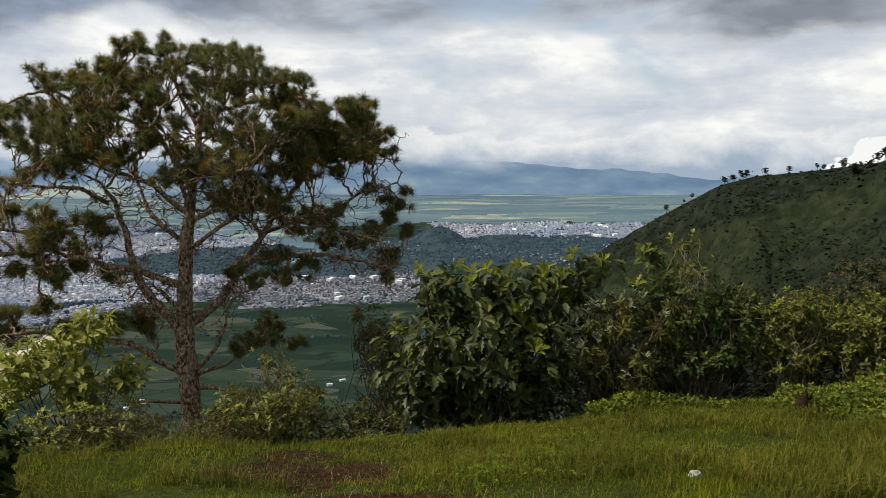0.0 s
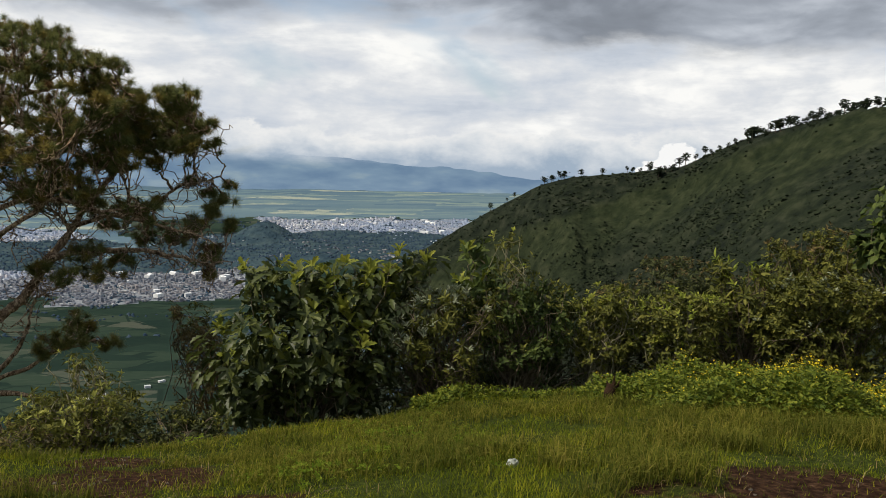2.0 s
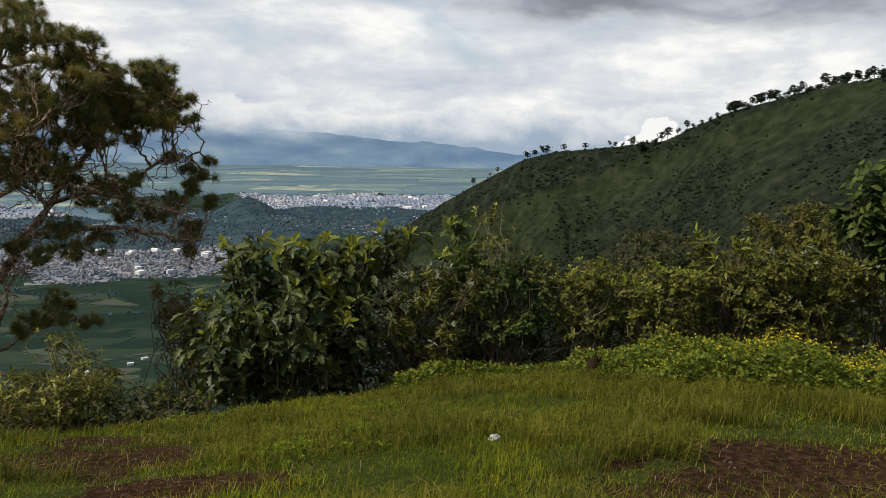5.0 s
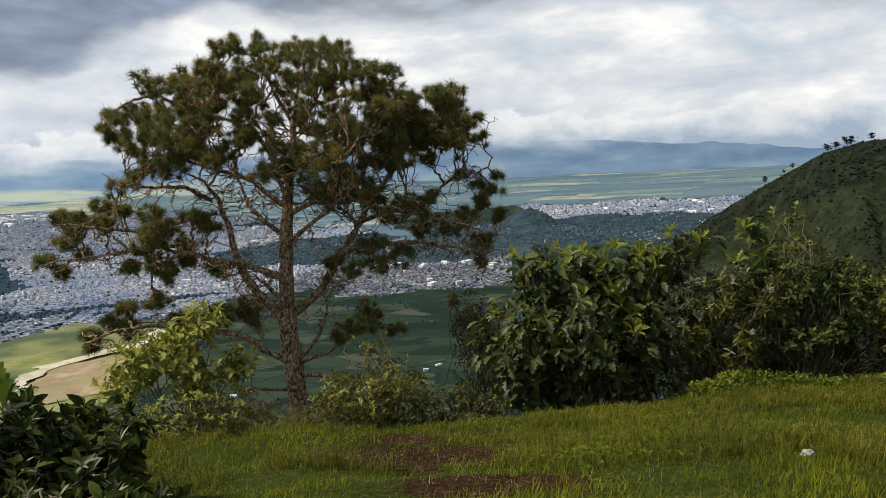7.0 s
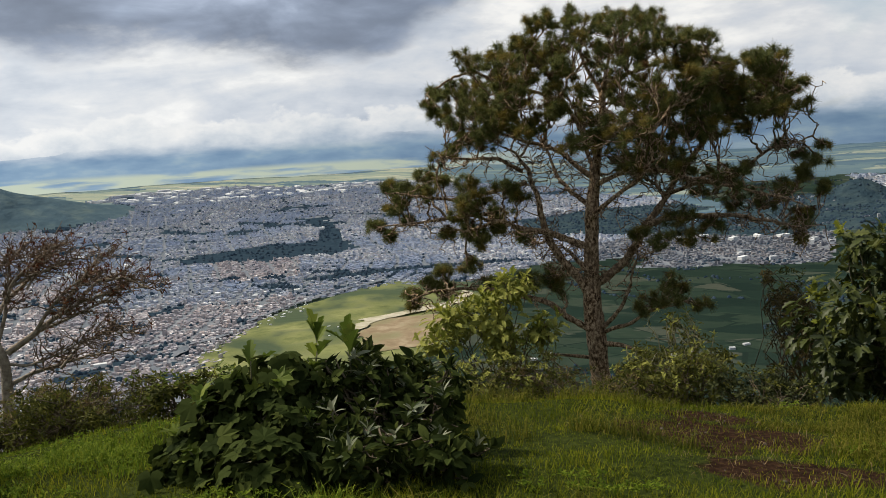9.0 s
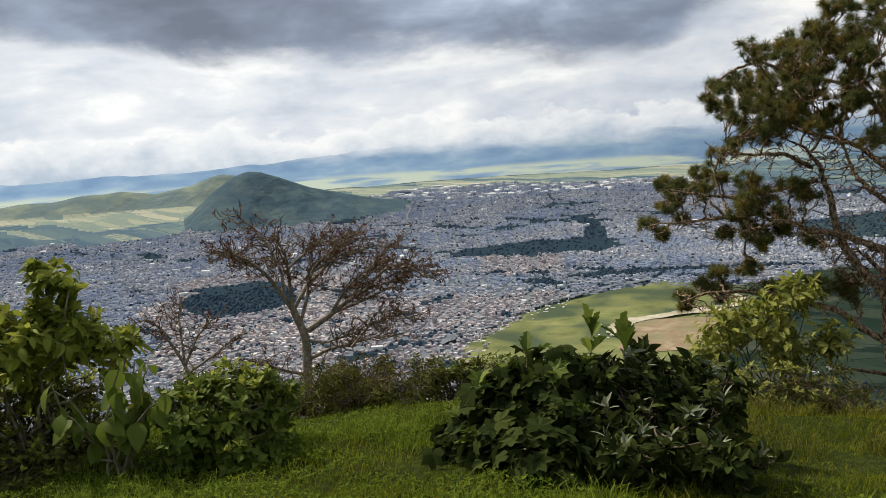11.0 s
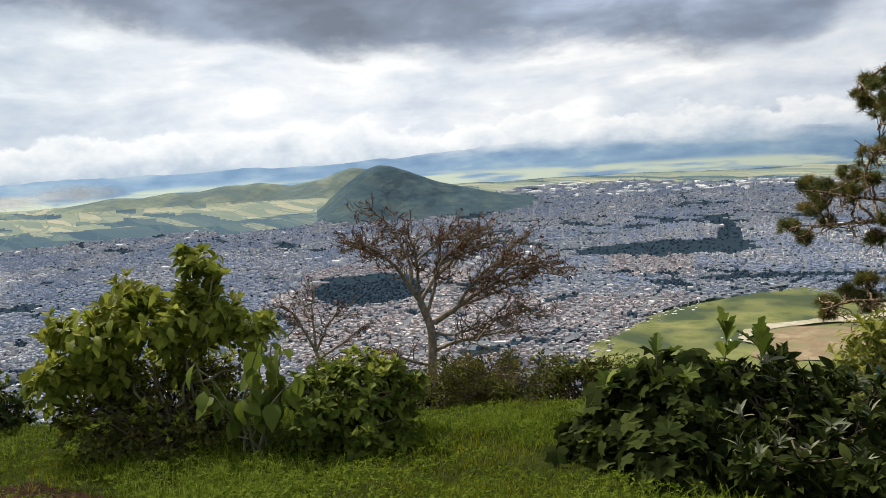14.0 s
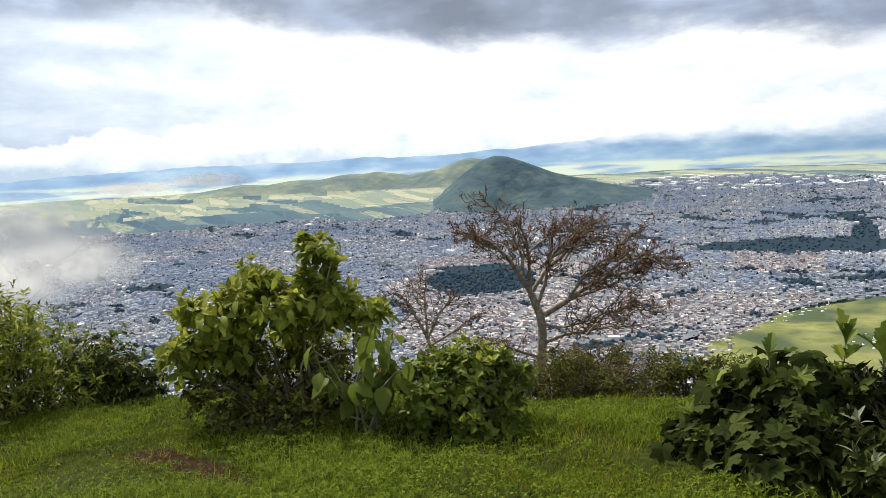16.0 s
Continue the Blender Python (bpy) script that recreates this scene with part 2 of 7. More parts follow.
def blended(name, attribute, one, two, scale, wander, soft, bump=0.6, bump_scale=20.0):
    """Two ground covers, one giving way to the other along a value kept with the ground, with a ragged border."""
    mat = bpy.data.materials.new(name)
    add, link = nodes_of(mat)
    geo = add("ShaderNodeNewGeometry")
    kept = add("ShaderNodeAttribute")
    kept.attribute_name = attribute
    tex = add("ShaderNodeTexNoise")
    link(geo.outputs["Position"], tex.inputs["Vector"])
    tex.inputs["Scale"].default_value, tex.inputs["Detail"].default_value, tex.inputs["Roughness"].default_value = scale, 8.0, 0.62
    wide = add("ShaderNodeTexNoise")
    link(geo.outputs["Position"], wide.inputs["Vector"])
    wide.inputs["Scale"].default_value, wide.inputs["Detail"].default_value = scale * 0.22, 6.0
    shift = add("ShaderNodeMath", operation="MULTIPLY_ADD")
    link(wide.outputs["Fac"], shift.inputs[0])
    shift.inputs[1].default_value = wander
    link(kept.outputs["Fac"], shift.inputs[2])
    edge = add("ShaderNodeMapRange", interpolation_type="SMOOTHSTEP")
    link(shift.outputs[0], edge.inputs[0])
    edge.inputs[1].default_value, edge.inputs[2].default_value = 0.5 * wander - soft, 0.5 * wander + soft
    a, b = ramp_node(add, one), ramp_node(add, two)
    link(tex.outputs["Fac"], a.inputs[0])
    link(tex.outputs["Fac"], b.inputs[0])
    mix = add("ShaderNodeMix", data_type="RGBA")
    link(edge.outputs[0], mix.inputs["Factor"])
    link(a.outputs[0], mix.inputs[6])
    link(b.outputs[0], mix.inputs[7])
    body = add("ShaderNodeBsdfPrincipled")
    link(mix.outputs[2], body.inputs["Base Color"])
    body.inputs["Roughness"].default_value, body.inputs["Specular IOR Level"].default_value = 0.9, 0.03
    relief = add("ShaderNodeTexNoise")
    link(geo.outputs["Position"], relief.inputs["Vector"])
    relief.inputs["Scale"].default_value, relief.inputs["Detail"].default_value = bump_scale, 6.0
    bumps = add("ShaderNodeBump")
    link(relief.outputs["Fac"], bumps.inputs["Height"])
    bumps.inputs["Strength"].default_value, bumps.inputs["Distance"].default_value = bump, 0.6 / bump_scale
    link(bumps.outputs[0], body.inputs["Normal"])
    out = add("ShaderNodeOutputMaterial")
    link(body.outputs[0], out.inputs[0])
    return mat


M_LAWN = blended("turf and bare earth", "bare", [(0.3, (0.012, 0.018, 0.004)), (0.5, (0.027, 0.036, 0.007)), (0.7, (0.052, 0.064, 0.012))], [(0.3, (0.010, 0.0050, 0.0030)), (0.48, (0.023, 0.0118, 0.0068)), (0.62, (0.050, 0.027, 0.015)), (0.75, (0.10, 0.062, 0.037))], 16.0, 1.1, 0.14, 0.9, 24.0)
M_SLOPE = surface("scrub slope", [(0.3, (0.02, 0.028, 0.010)), (0.5, (0.045, 0.055, 0.018)), (0.7, (0.08, 0.09, 0.028))], 0.8, bump=0.8, bump_scale=2.5, spec=0.03)
M_HILL = blended("hillside scrub and grass", "grassy", [(0.34, (0.007, 0.010, 0.0075)), (0.5, (0.013, 0.0175, 0.011)), (0.66, (0.026, 0.030, 0.020))], [(0.34, (0.010, 0.0145, 0.008)), (0.5, (0.018, 0.024, 0.012)), (0.66, (0.031, 0.037, 0.019))], 0.09, 1.2, 0.45, 0.6, 0.12)
# Blue haze of distance is put into the field colours.
M_FIELD = patchwork("valley fields", [(0.0, (0.013, 0.024, 0.020)), (0.35, (0.018, 0.032, 0.025)), (0.65, (0.027, 0.043, 0.031)), (0.85, (0.038, 0.052, 0.039)), (1.0, (0.060, 0.068, 0.053))], 1 / 105.0, (0.015, 0.026, 0.021), 0.016, (1, 2.1, 0), 0.5)
# Blue haze over the town is put into its ground colour.
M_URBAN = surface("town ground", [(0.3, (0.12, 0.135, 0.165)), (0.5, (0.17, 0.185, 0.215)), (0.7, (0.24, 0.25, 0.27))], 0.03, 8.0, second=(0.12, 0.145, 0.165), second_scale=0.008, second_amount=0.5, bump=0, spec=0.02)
# The plain's blue-grey is distance haze put into the base colour.
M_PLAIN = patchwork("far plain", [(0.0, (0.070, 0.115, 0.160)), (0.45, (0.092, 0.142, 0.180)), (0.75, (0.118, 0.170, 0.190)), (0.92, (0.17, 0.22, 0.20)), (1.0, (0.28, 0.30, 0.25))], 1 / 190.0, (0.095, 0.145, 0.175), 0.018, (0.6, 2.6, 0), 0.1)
# Pale far fields; the sun lying on them is put into the colour.
M_SUNFIELDS = patchwork("pale sunlit plain", [(0.0, (0.19, 0.24, 0.22)), (0.3, (0.235, 0.28, 0.23)), (0.7, (0.30, 0.325, 0.25)), (1.0, (0.40, 0.39, 0.31))], 1 / 170.0, (0.19, 0.24, 0.22), 0.02, (0.6, 2.6, 0), 0.25)
# Both hill colours hold the blue of the hazy air before them.
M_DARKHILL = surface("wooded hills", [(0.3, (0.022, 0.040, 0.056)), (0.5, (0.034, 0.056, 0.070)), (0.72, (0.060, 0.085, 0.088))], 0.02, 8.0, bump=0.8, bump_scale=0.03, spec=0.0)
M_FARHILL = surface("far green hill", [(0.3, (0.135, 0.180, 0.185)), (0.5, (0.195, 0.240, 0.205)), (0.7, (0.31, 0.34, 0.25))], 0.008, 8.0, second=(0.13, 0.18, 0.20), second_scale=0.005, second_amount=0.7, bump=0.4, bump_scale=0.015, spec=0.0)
# Yellow-green field; the patch of sun on it is put into the colour.
M_MEADOW = surface("sunny meadow", [(0.3, (0.10, 0.120, 0.050)), (0.5, (0.19, 0.205, 0.082)), (0.7, (0.30, 0.295, 0.13))], 0.022, 10.0, second=(0.060, 0.085, 0.052), second_scale=0.011, second_amount=0.95, bump=0, spec=0.02)
M_PLOUGH = surface("ploughed field", [(0.3, (0.20, 0.15, 0.095)), (0.5, (0.28, 0.215, 0.14)), (0.7, (0.40, 0.33, 0.23))], 0.04, 9.0, second=(0.19, 0.19, 0.10), second_scale=0.02, second_amount=0.7, bump=0, spec=0.02)
M_SAND = surface("sandy track", [(0.3, (0.34, 0.30, 0.22)), (0.7, (0.60, 0.56, 0.46))], 0.05, 9.0, second=(0.33, 0.31, 0.20), second_scale=0.03, second_amount=0.7, bump=0, spec=0.02)
# Cloud shade and haze on the peak are put into this blue-grey.
M_PEAK = surface("far shaded peak", [(0.3, (0.055, 0.090, 0.118)), (0.5, (0.075, 0.115, 0.138)), (0.7, (0.115, 0.155, 0.155))], 0.010, 8.0, bump=0.4, bump_scale=0.012, spec=0.0)
# Dark forest colour, with haze mixed in as blue.
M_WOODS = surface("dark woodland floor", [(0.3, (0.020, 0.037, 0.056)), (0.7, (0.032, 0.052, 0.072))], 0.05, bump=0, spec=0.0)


# ---- mesh helpers ----
def mesh_np(name, verts, faces, mats, index=None, smooth=False):
    """A mesh from arrays; all faces have the same number of corners."""
    verts, faces = np.asarray(verts, dtype=np.float32), np.asarray(faces, dtype=np.int32)
    n, k = faces.shape
    me = bpy.data.meshes.new(name)
    me.vertices.add(len(verts))
    me.vertices.foreach_set("co", verts.ravel())
    me.loops.add(n * k)
    me.loops.foreach_set("vertex_index", faces.ravel())
    me.polygons.add(n)
    me.polygons.foreach_set("loop_start", np.arange(0, n * k, k, dtype=np.int32))
    if index is not None:
        me.polygons.foreach_set("material_index", np.asarray(index, dtype=np.int32))
    me.polygons.foreach_set("use_smooth", np.full(n, smooth))
    for m in (mats if isinstance(mats, (list, tuple)) else [mats]):
        me.materials.append(m)
    me.update(calc_edges=True)
    me.validate()
    return me


def thing(name, at, label, category, group="", kind=""):
    root = new(name)
    root.location = at
    root.empty_display_size = 0.2
    return tagged(root, label, category, group, kind)


def part(name, me, parent, label=""):
    """One mesh in world coordinates as a part of a thing."""
    ob = new(name, me)
    ob.parent = parent
    ob.matrix_parent_inverse = Matrix.Translation(-parent.location) if parent.parent is None else Matrix()
    return tagged(ob, label)


class Soup:
    """Gathers pieces of geometry with triangles into one mesh."""

    def __init__(self):
        self.v, self.f, self.m, self.n = [], [], [], 0

    def put(self, verts, faces, m=0):
        self.v.append(verts)
        self.f.append(np.asarray(faces) + self.n)
        self.m.append(np.full(len(faces), m))
        self.n += len(verts)

    def mesh(self, name, mats, smooth=False):
        return mesh_np(name, np.concatenate(self.v), np.concatenate(self.f), mats, np.concatenate(self.m), smooth)


def unit(a):
    return a / np.maximum(np.linalg.norm(a, axis=-1, keepdims=True), 1e-9)


def tube(points, radii, sides=6):
    """A tapered tube along points, as triangles."""
    p, rad = np.asarray(points, float), np.asarray(radii, float)
    n = len(p)
    way = unit(np.gradient(p, axis=0))
    side = unit(np.cross(way, np.array([0.31, 0.57, 0.76])))
    up = np.cross(way, side)
    a = np.arange(sides) * 2 * math.pi / sides
    ring = p[:, None] + rad[:, None, None] * (side[:, None] * np.cos(a)[None, :, None] + up[:, None] * np.sin(a)[None, :, None])
    v = ring.reshape(-1, 3)
    i = np.arange(n - 1)[:, None] * sides
    j = np.arange(sides)[None]
    k = (j + 1) % sides
    q = np.stack([i + j, i + k, i + sides + k, i + sides + j], -1).reshape(-1, 4)
    return v, np.concatenate([q[:, [0, 1, 2]], q[:, [0, 2, 3]]])


def bent(p0, p1, n=6, wander=0.08, sag=0.0, gen=rng):
    """A crooked way from p0 to p1."""
    p0, p1 = np.asarray(p0, float), np.asarray(p1, float)
    s = np.linspace(0, 1, n)[:, None]
    size = np.linalg.norm(p1 - p0)
    off = np.cumsum(gen.normal(0, 1, (n, 3)), 0)
    off = (off - off[0]) - s * (off[-1] - off[0])
    pts = p0 + (p1 - p0) * s + off * wander * size / math.sqrt(n)
    pts[:, 2] += sag * size * (4 * s * (1 - s))[:, 0]
    return pts


def smooth_path(points, n):
    """More points along a polyline, on a soft curve."""
    p = np.asarray(points, float)
    d = np.concatenate([[0], np.cumsum(np.linalg.norm(np.diff(p, axis=0), axis=1))])
    t = np.linspace(0, d[-1], n)
    q = np.stack([np.interp(t, d, p[:, k]) for k in range(p.shape[1])], 1)
    for _ in range(2):
        q[1:-1] = (q[:-2] + 2 * q[1:-1] + q[2:]) / 4
    return q


def leaf_template(kind):
    """Corner points and triangles of one leaf, a unit long along x."""
    if kind.startswith("small"):
        w = {"small_broad": 0.32, "small_oval": 0.26, "small_narrow": 0.14}[kind]
        v = np.array([(0, 0, 0), (0.45, -w, 0.0), (0.5, 0, -0.10), (0.45, w, 0.0), (1.0, 0, -0.26)])
        f = [(0, 1, 2), (0, 2, 3), (1, 4, 2), (2, 4, 3)]
    elif kind == "lobed":
        ang = np.radians([-165, -135, -115, -98, -82, -68, -50, -36, -22, 0, 22, 36, 50, 68, 82, 98, 115, 135, 165])
        rad = np.array([0.26, 0.50, 0.56, 0.72, 0.64, 0.58, 0.92, 0.78, 0.62, 1.05, 0.62, 0.78, 0.92, 0.58, 0.64, 0.72, 0.56, 0.50, 0.26])
        v = np.stack([rad * np.cos(ang), rad * np.sin(ang), -0.30 * rad ** 2 + 0.16 * np.abs(np.sin(ang)) * rad], -1)
        v = np.concatenate([[[0, 0, 0]], v])
        v[:, 0] += 0.1
        f = [(0, i, i + 1) for i in range(1, 19)]
    elif kind == "oak":
        xs = [0.0, 0.18, 0.32, 0.42, 0.58, 0.68, 0.83, 1.0]
        ws = [0.0, 0.09, 0.25, 0.13, 0.27, 0.13, 0.14, 0.0]
        v, f = [(0, 0, 0)], []
        for x, w in zip(xs[1:-1], ws[1:-1]):
            drop = -0.22 * x * x
            v += [(x + 0.6 * w, -w, drop + 0.3 * w), (x, 0, drop), (x + 0.6 * w, w, drop + 0.3 * w)]
        v.append((1.0, 0, -0.22))
        f = [(0, 1, 2), (0, 2, 3)]
        for k in range(5):
            a = 1 + 3 * k
            f += [(a, a + 3, a + 4), (a, a + 4, a + 1), (a + 1, a + 4, a + 5), (a + 1, a + 5, a + 2)]
        f += [(16, 19, 17), (17, 19, 18)]
        v = np.array(v)
    else:
        w = {"broad": 0.30, "oval": 0.24, "narrow": 0.13, "blade": 0.07}[kind]
        xs = [0.0, 0.22, 0.5, 0.78, 1.0]
        ws = [0.0, 0.75, 1.0, 0.62, 0.0]
        v, f = [], []
        for x, k in zip(xs, ws):
            drop = -0.28 * x * x
            if k == 0:
                v.append((x, 0, drop))
            else:
                v += [(x, -w * k, drop + 0.25 * w * k), (x, 0, drop), (x, w * k, drop + 0.25 * w * k)]
        f = [(0, 1, 2), (0, 2, 3), (1, 4, 5), (1, 5, 2), (2, 5, 6), (2, 6, 3), (4, 7, 8), (4, 8, 5), (5, 8, 9), (5, 9, 6), (7, 10, 8), (8, 10, 9)]
        v = np.array(v)
    return np.array(v, float), np.array(f)


def scatter(shape, at, way, up, size):
    """Copies of a shape (corners, triangles): x along way, z towards up."""
    v, f = shape
    x = unit(way)
    y = unit(np.cross(up, x))
    z = np.cross(x, y)
    size = np.asarray(size)[:, None, None]
    out = at[:, None] + size * (v[None, :, 0, None] * x[:, None] + v[None, :, 1, None] * y[:, None] + v[None, :, 2, None] * z[:, None])
    faces = f[None] + (np.arange(len(at)) * len(v))[:, None, None]
    return out.reshape(-1, 3), faces.reshape(-1, 3)


def value_noise(x, y, seed=0):
    """Smooth noise on the plane, about -1 to 1, a unit wide."""
    xi, yi = np.floor(x).astype(np.int64), np.floor(y).astype(np.int64)
    fx, fy = x - xi, y - yi
    fx, fy = fx * fx * (3 - 2 * fx), fy * fy * (3 - 2 * fy)

    def h(a, b):
        n = (a * 374761393 + b * 668265263 + seed * 1442695041) & 0x7FFFFFFF
        n = ((n ^ (n >> 13)) * 1274126177) & 0x7FFFFFFF
        return ((n ^ (n >> 16)) % 100003) / 50001.5 - 1.0
    return (h(xi, yi) * (1 - fx) + h(xi + 1, yi) * fx) * (1 - fy) + (h(xi, yi + 1) * (1 - fx) + h(xi + 1, yi + 1) * fx) * fy


def fbm(x, y, octaves=4, seed=0):
    total, amp = 0.0, 1.0
    for k in range(octaves):
        total = total + amp * value_noise(x * 2 ** k, y * 2 ** k, seed + k)
        amp *= 0.5
    return total


# ---- the lie of the land ----
def polar(x, y):
    return np.degrees(np.arctan2(-x, y)), np.hypot(x, y)


def spot(az, r):
    a = np.radians(az)
    return -np.sin(a) * r, np.cos(a) * r


def lip(az):
    """How far the lawn reaches before the hill falls away."""
    return np.interp(az, [-180, -90, -45, -30, -12, 0, 15, 28, 60, 80, 100, 130, 180], [40, 25, 13, 12.2, 10.6, 9.0, 7.6, 6.9, 7.2, 9.2, 9.5, 14, 40])


def near_ground(x, y):
    az, r = polar(x, y)
    fall = 0.112 + 0.090 * np.exp(-((az - 1) / 25) ** 2)
    back = np.clip((np.abs(az - 20) - 95) / 40, 0, 1)
    fall = fall * (1 - back) - 0.08 * back
    z = -fall * np.maximum(r - 2.5, 0) - 0.28 * np.maximum(r - lip(az), 0) * (1 - back) - 0.22 * np.maximum(r - 18, 0) * (1 - back)
    lumps = 0.05 * fbm(x * 0.8, y * 0.8, 3, 5) * np.clip(r / 3, 0, 1)
    return z + np.where(r < 40, lumps, 0)


def valley(r):
    return np.interp(r, [0, 1200, 2000, 2860, 3250, 3630, 4100, 4550, 5000], [-280, -280, -270, -246, -220, -188, -158, -136, -122])


def distance_at(el):
    """How far off the valley's floor is seen at an angle below the level."""
    rs = np.linspace(600, 4900, 2000)
    els = np.degrees(np.arctan2(valley(rs) - EYE, rs))
    return np.interp(el, els, rs)


RIDGE_AZ = [-75, -58, -48, -39.6, -37.6, -32.5, -31.1, -27.7, -24.1, -20.4, -18.3, -14.7, -11.2, -7, -3, 1, 4]
RIDGE_EL = [9.0, 8.0, 6.4, 4.5, 4.1, 2.8, 2.3, 0.6, 0.1, -0.3, -0.9, -2.9, -5.0, -7.9, -11.2, -15.5, -19]


SPUR_AZ = [-60, -48, -41.1, -38.8, -32.7, -27.9, -23.8, -19.7, -16.3, -13.8, -8, 0]
SPUR_EL = [9.0, 7.0, 5.23, 3.99, 2.03, -0.40, -1.80, -3.28, -4.61, -5.68, -9.5, -17]


def ridge(az):
    far = np.interp(az, [-75, -45, -27, -11, 4], [420, 700, 860, 940, 1000])
    return far, np.tan(np.radians(np.interp(az, RIDGE_AZ, RIDGE_EL))) * far + EYE


PEAK_AZ = [46, 48.5, 50.7, 52.5, 54.1, 55.8, 57.2, 58.1, 59.0, 60.2, 61.5, 62.8]
PEAK_EL = [-3.2, -2.7, -2.2, -1.75, -1.28, -0.60, -0.12, -0.06, -0.35, -1.15, -2.2, -3.5]
BACK_AZ = [55, 57.5, 58.8, 59.8, 60.6, 61.7, 64.0, 65.2, 66.1, 67.2, 68.6, 70.2, 72.1, 73.6, 75.4, 79, 83]
BACK_EL = [-2.0, -0.9, -0.25, -0.07, -0.30, -0.77, -1.07, -0.85, -0.66, -0.82, -0.85, -1.15, -1.07, -1.3, -1.17, -1.7, -2.4]


def land(x, y):
    """The height of the ground, from the lawn to the far plain."""
    az, r = polar(x, y)
    floor = valley(r) + 5 * fbm(x / 260, y / 260, 3, 11) * np.clip((r - 700) / 500, 0, 1)
    # low wooded hills and a round knob in the middle of the valley
    wood = np.exp(-((az + 1) / 9) ** 2) * np.exp(-((r - 2350) / 420) ** 2)
    floor = floor + wood * (16 + 26 * fbm(x / 240, y / 240, 3, 3))
    kx, ky = spot(0.3, 2750)
    floor = floor + 66 * np.exp(-((x - kx) ** 2 + (y - ky) ** 2) / 90 ** 2)
    # the hill that stands in the plain, and the lower ridge behind it
    for mid, width, prof_az, prof_el, seed in ((3560, 310, PEAK_AZ, PEAK_EL, 21), (4450, 190, BACK_AZ, BACK_EL, 23)):
        top = np.tan(np.radians(np.interp(az, prof_az, prof_el))) * mid + EYE
        inside = np.clip((az - prof_az[0]) / 2, 0, 1) * np.clip((prof_az[-1] - az) / 1.0, 0, 1)
        cone = np.clip(1 - (np.sqrt((r - mid) ** 2 + 50 ** 2) - 50) / width, 0, 1)
        gully = 1 + 0.30 * fbm(az * 1.1, r / 150, 4, seed) * (1 - cone) * np.clip(cone * 4, 0, 1)
        floor = floor + np.maximum(top - valley(mid), 0) * cone ** 1.1 * inside * gully
    # the ridge beside the lawn
    far, crest = ridge(az)
    flank = crest - np.where(r < far, 0.50, 0.62) * (np.sqrt((far - r) ** 2 + 14 ** 2) - 14)
    gul = fbm(az * 0.20 + (far - r) / 300, (far - r) / 520 + 3 - az * 0.05, 4, 31)
    flank = flank - 30 * np.clip(gul + 0.2, 0, 2) * np.clip(np.abs(far - r) / 140, 0, 1) + 5 * fbm(x / 45, y / 45, 3, 8) * np.clip(np.abs(far - r) / 60, 0, 1)
    over = np.degrees(np.arctan2(flank - EYE, r)) - np.interp(az, SPUR_AZ, SPUR_EL) + 0.15 * fbm(az * 0.5, r / 300, 3, 33)
    flank = flank + (9 * np.exp(-(over / 0.45) ** 2) - 10 * np.exp(-((over - 1.0) / 0.5) ** 2)) * (r < far - 25)
    flank = np.where((az < 6) & (az > -110), flank, -1e3)
    hill = near_ground(x, y) - np.where(r > 60, 8 * (1 + fbm(x / 60, y / 60, 3, 2)), 0)
    return np.maximum(np.maximum(floor, flank), hill)


DIRT = [(-1.05, 6.35, 0.85, 0.75, 0.3), (-0.25, 5.15, 0.75, 0.42, 0.1), (3.6, 4.3, 1.9, 0.75, 0.27), (-1.2, 7.3, 0.5, 0.3, 0.2), (-5.95, 0.62, 0.95, 0.16, 0.33)]


def bare(x, y):
    """How bare the ground is, above 0 inside the worn patches."""
    worst = np.full(np.shape(x), -1.0)
    for cx, cy, a, b, turn in DIRT:
        dx, dy = x - cx, y - cy
        u, v = dx * math.cos(turn) + dy * math.sin(turn), -dx * math.sin(turn) + dy * math.cos(turn)
        worst = np.maximum(worst, 1 - np.sqrt((u / a) ** 2 + (v / b) ** 2))
    return worst + 0.22 * fbm(x * 2.2, y * 2.2, 3, 17)


def grassy(x, y, z):
    """Where the ridge's flank is grass (above 0) and where scrub."""
    az, r = polar(x, y)
    over = np.degrees(np.arctan2(z - EYE, np.maximum(r, 1.0))) - np.interp(az, SPUR_AZ, SPUR_EL)
    grass = np.interp(over, [-9, -5, -2.6, -0.3, 0.15, 0.5, 3], [-0.7, -0.35, 0.15, 0.6, 0.3, -0.45, -0.3])
    return grass - 0.9 * np.exp(-((az + 39) / 3.5) ** 2 - ((over + 3.0) / 1.6) ** 2) + 0.25 * fbm(x / 90, y / 90, 3, 37)


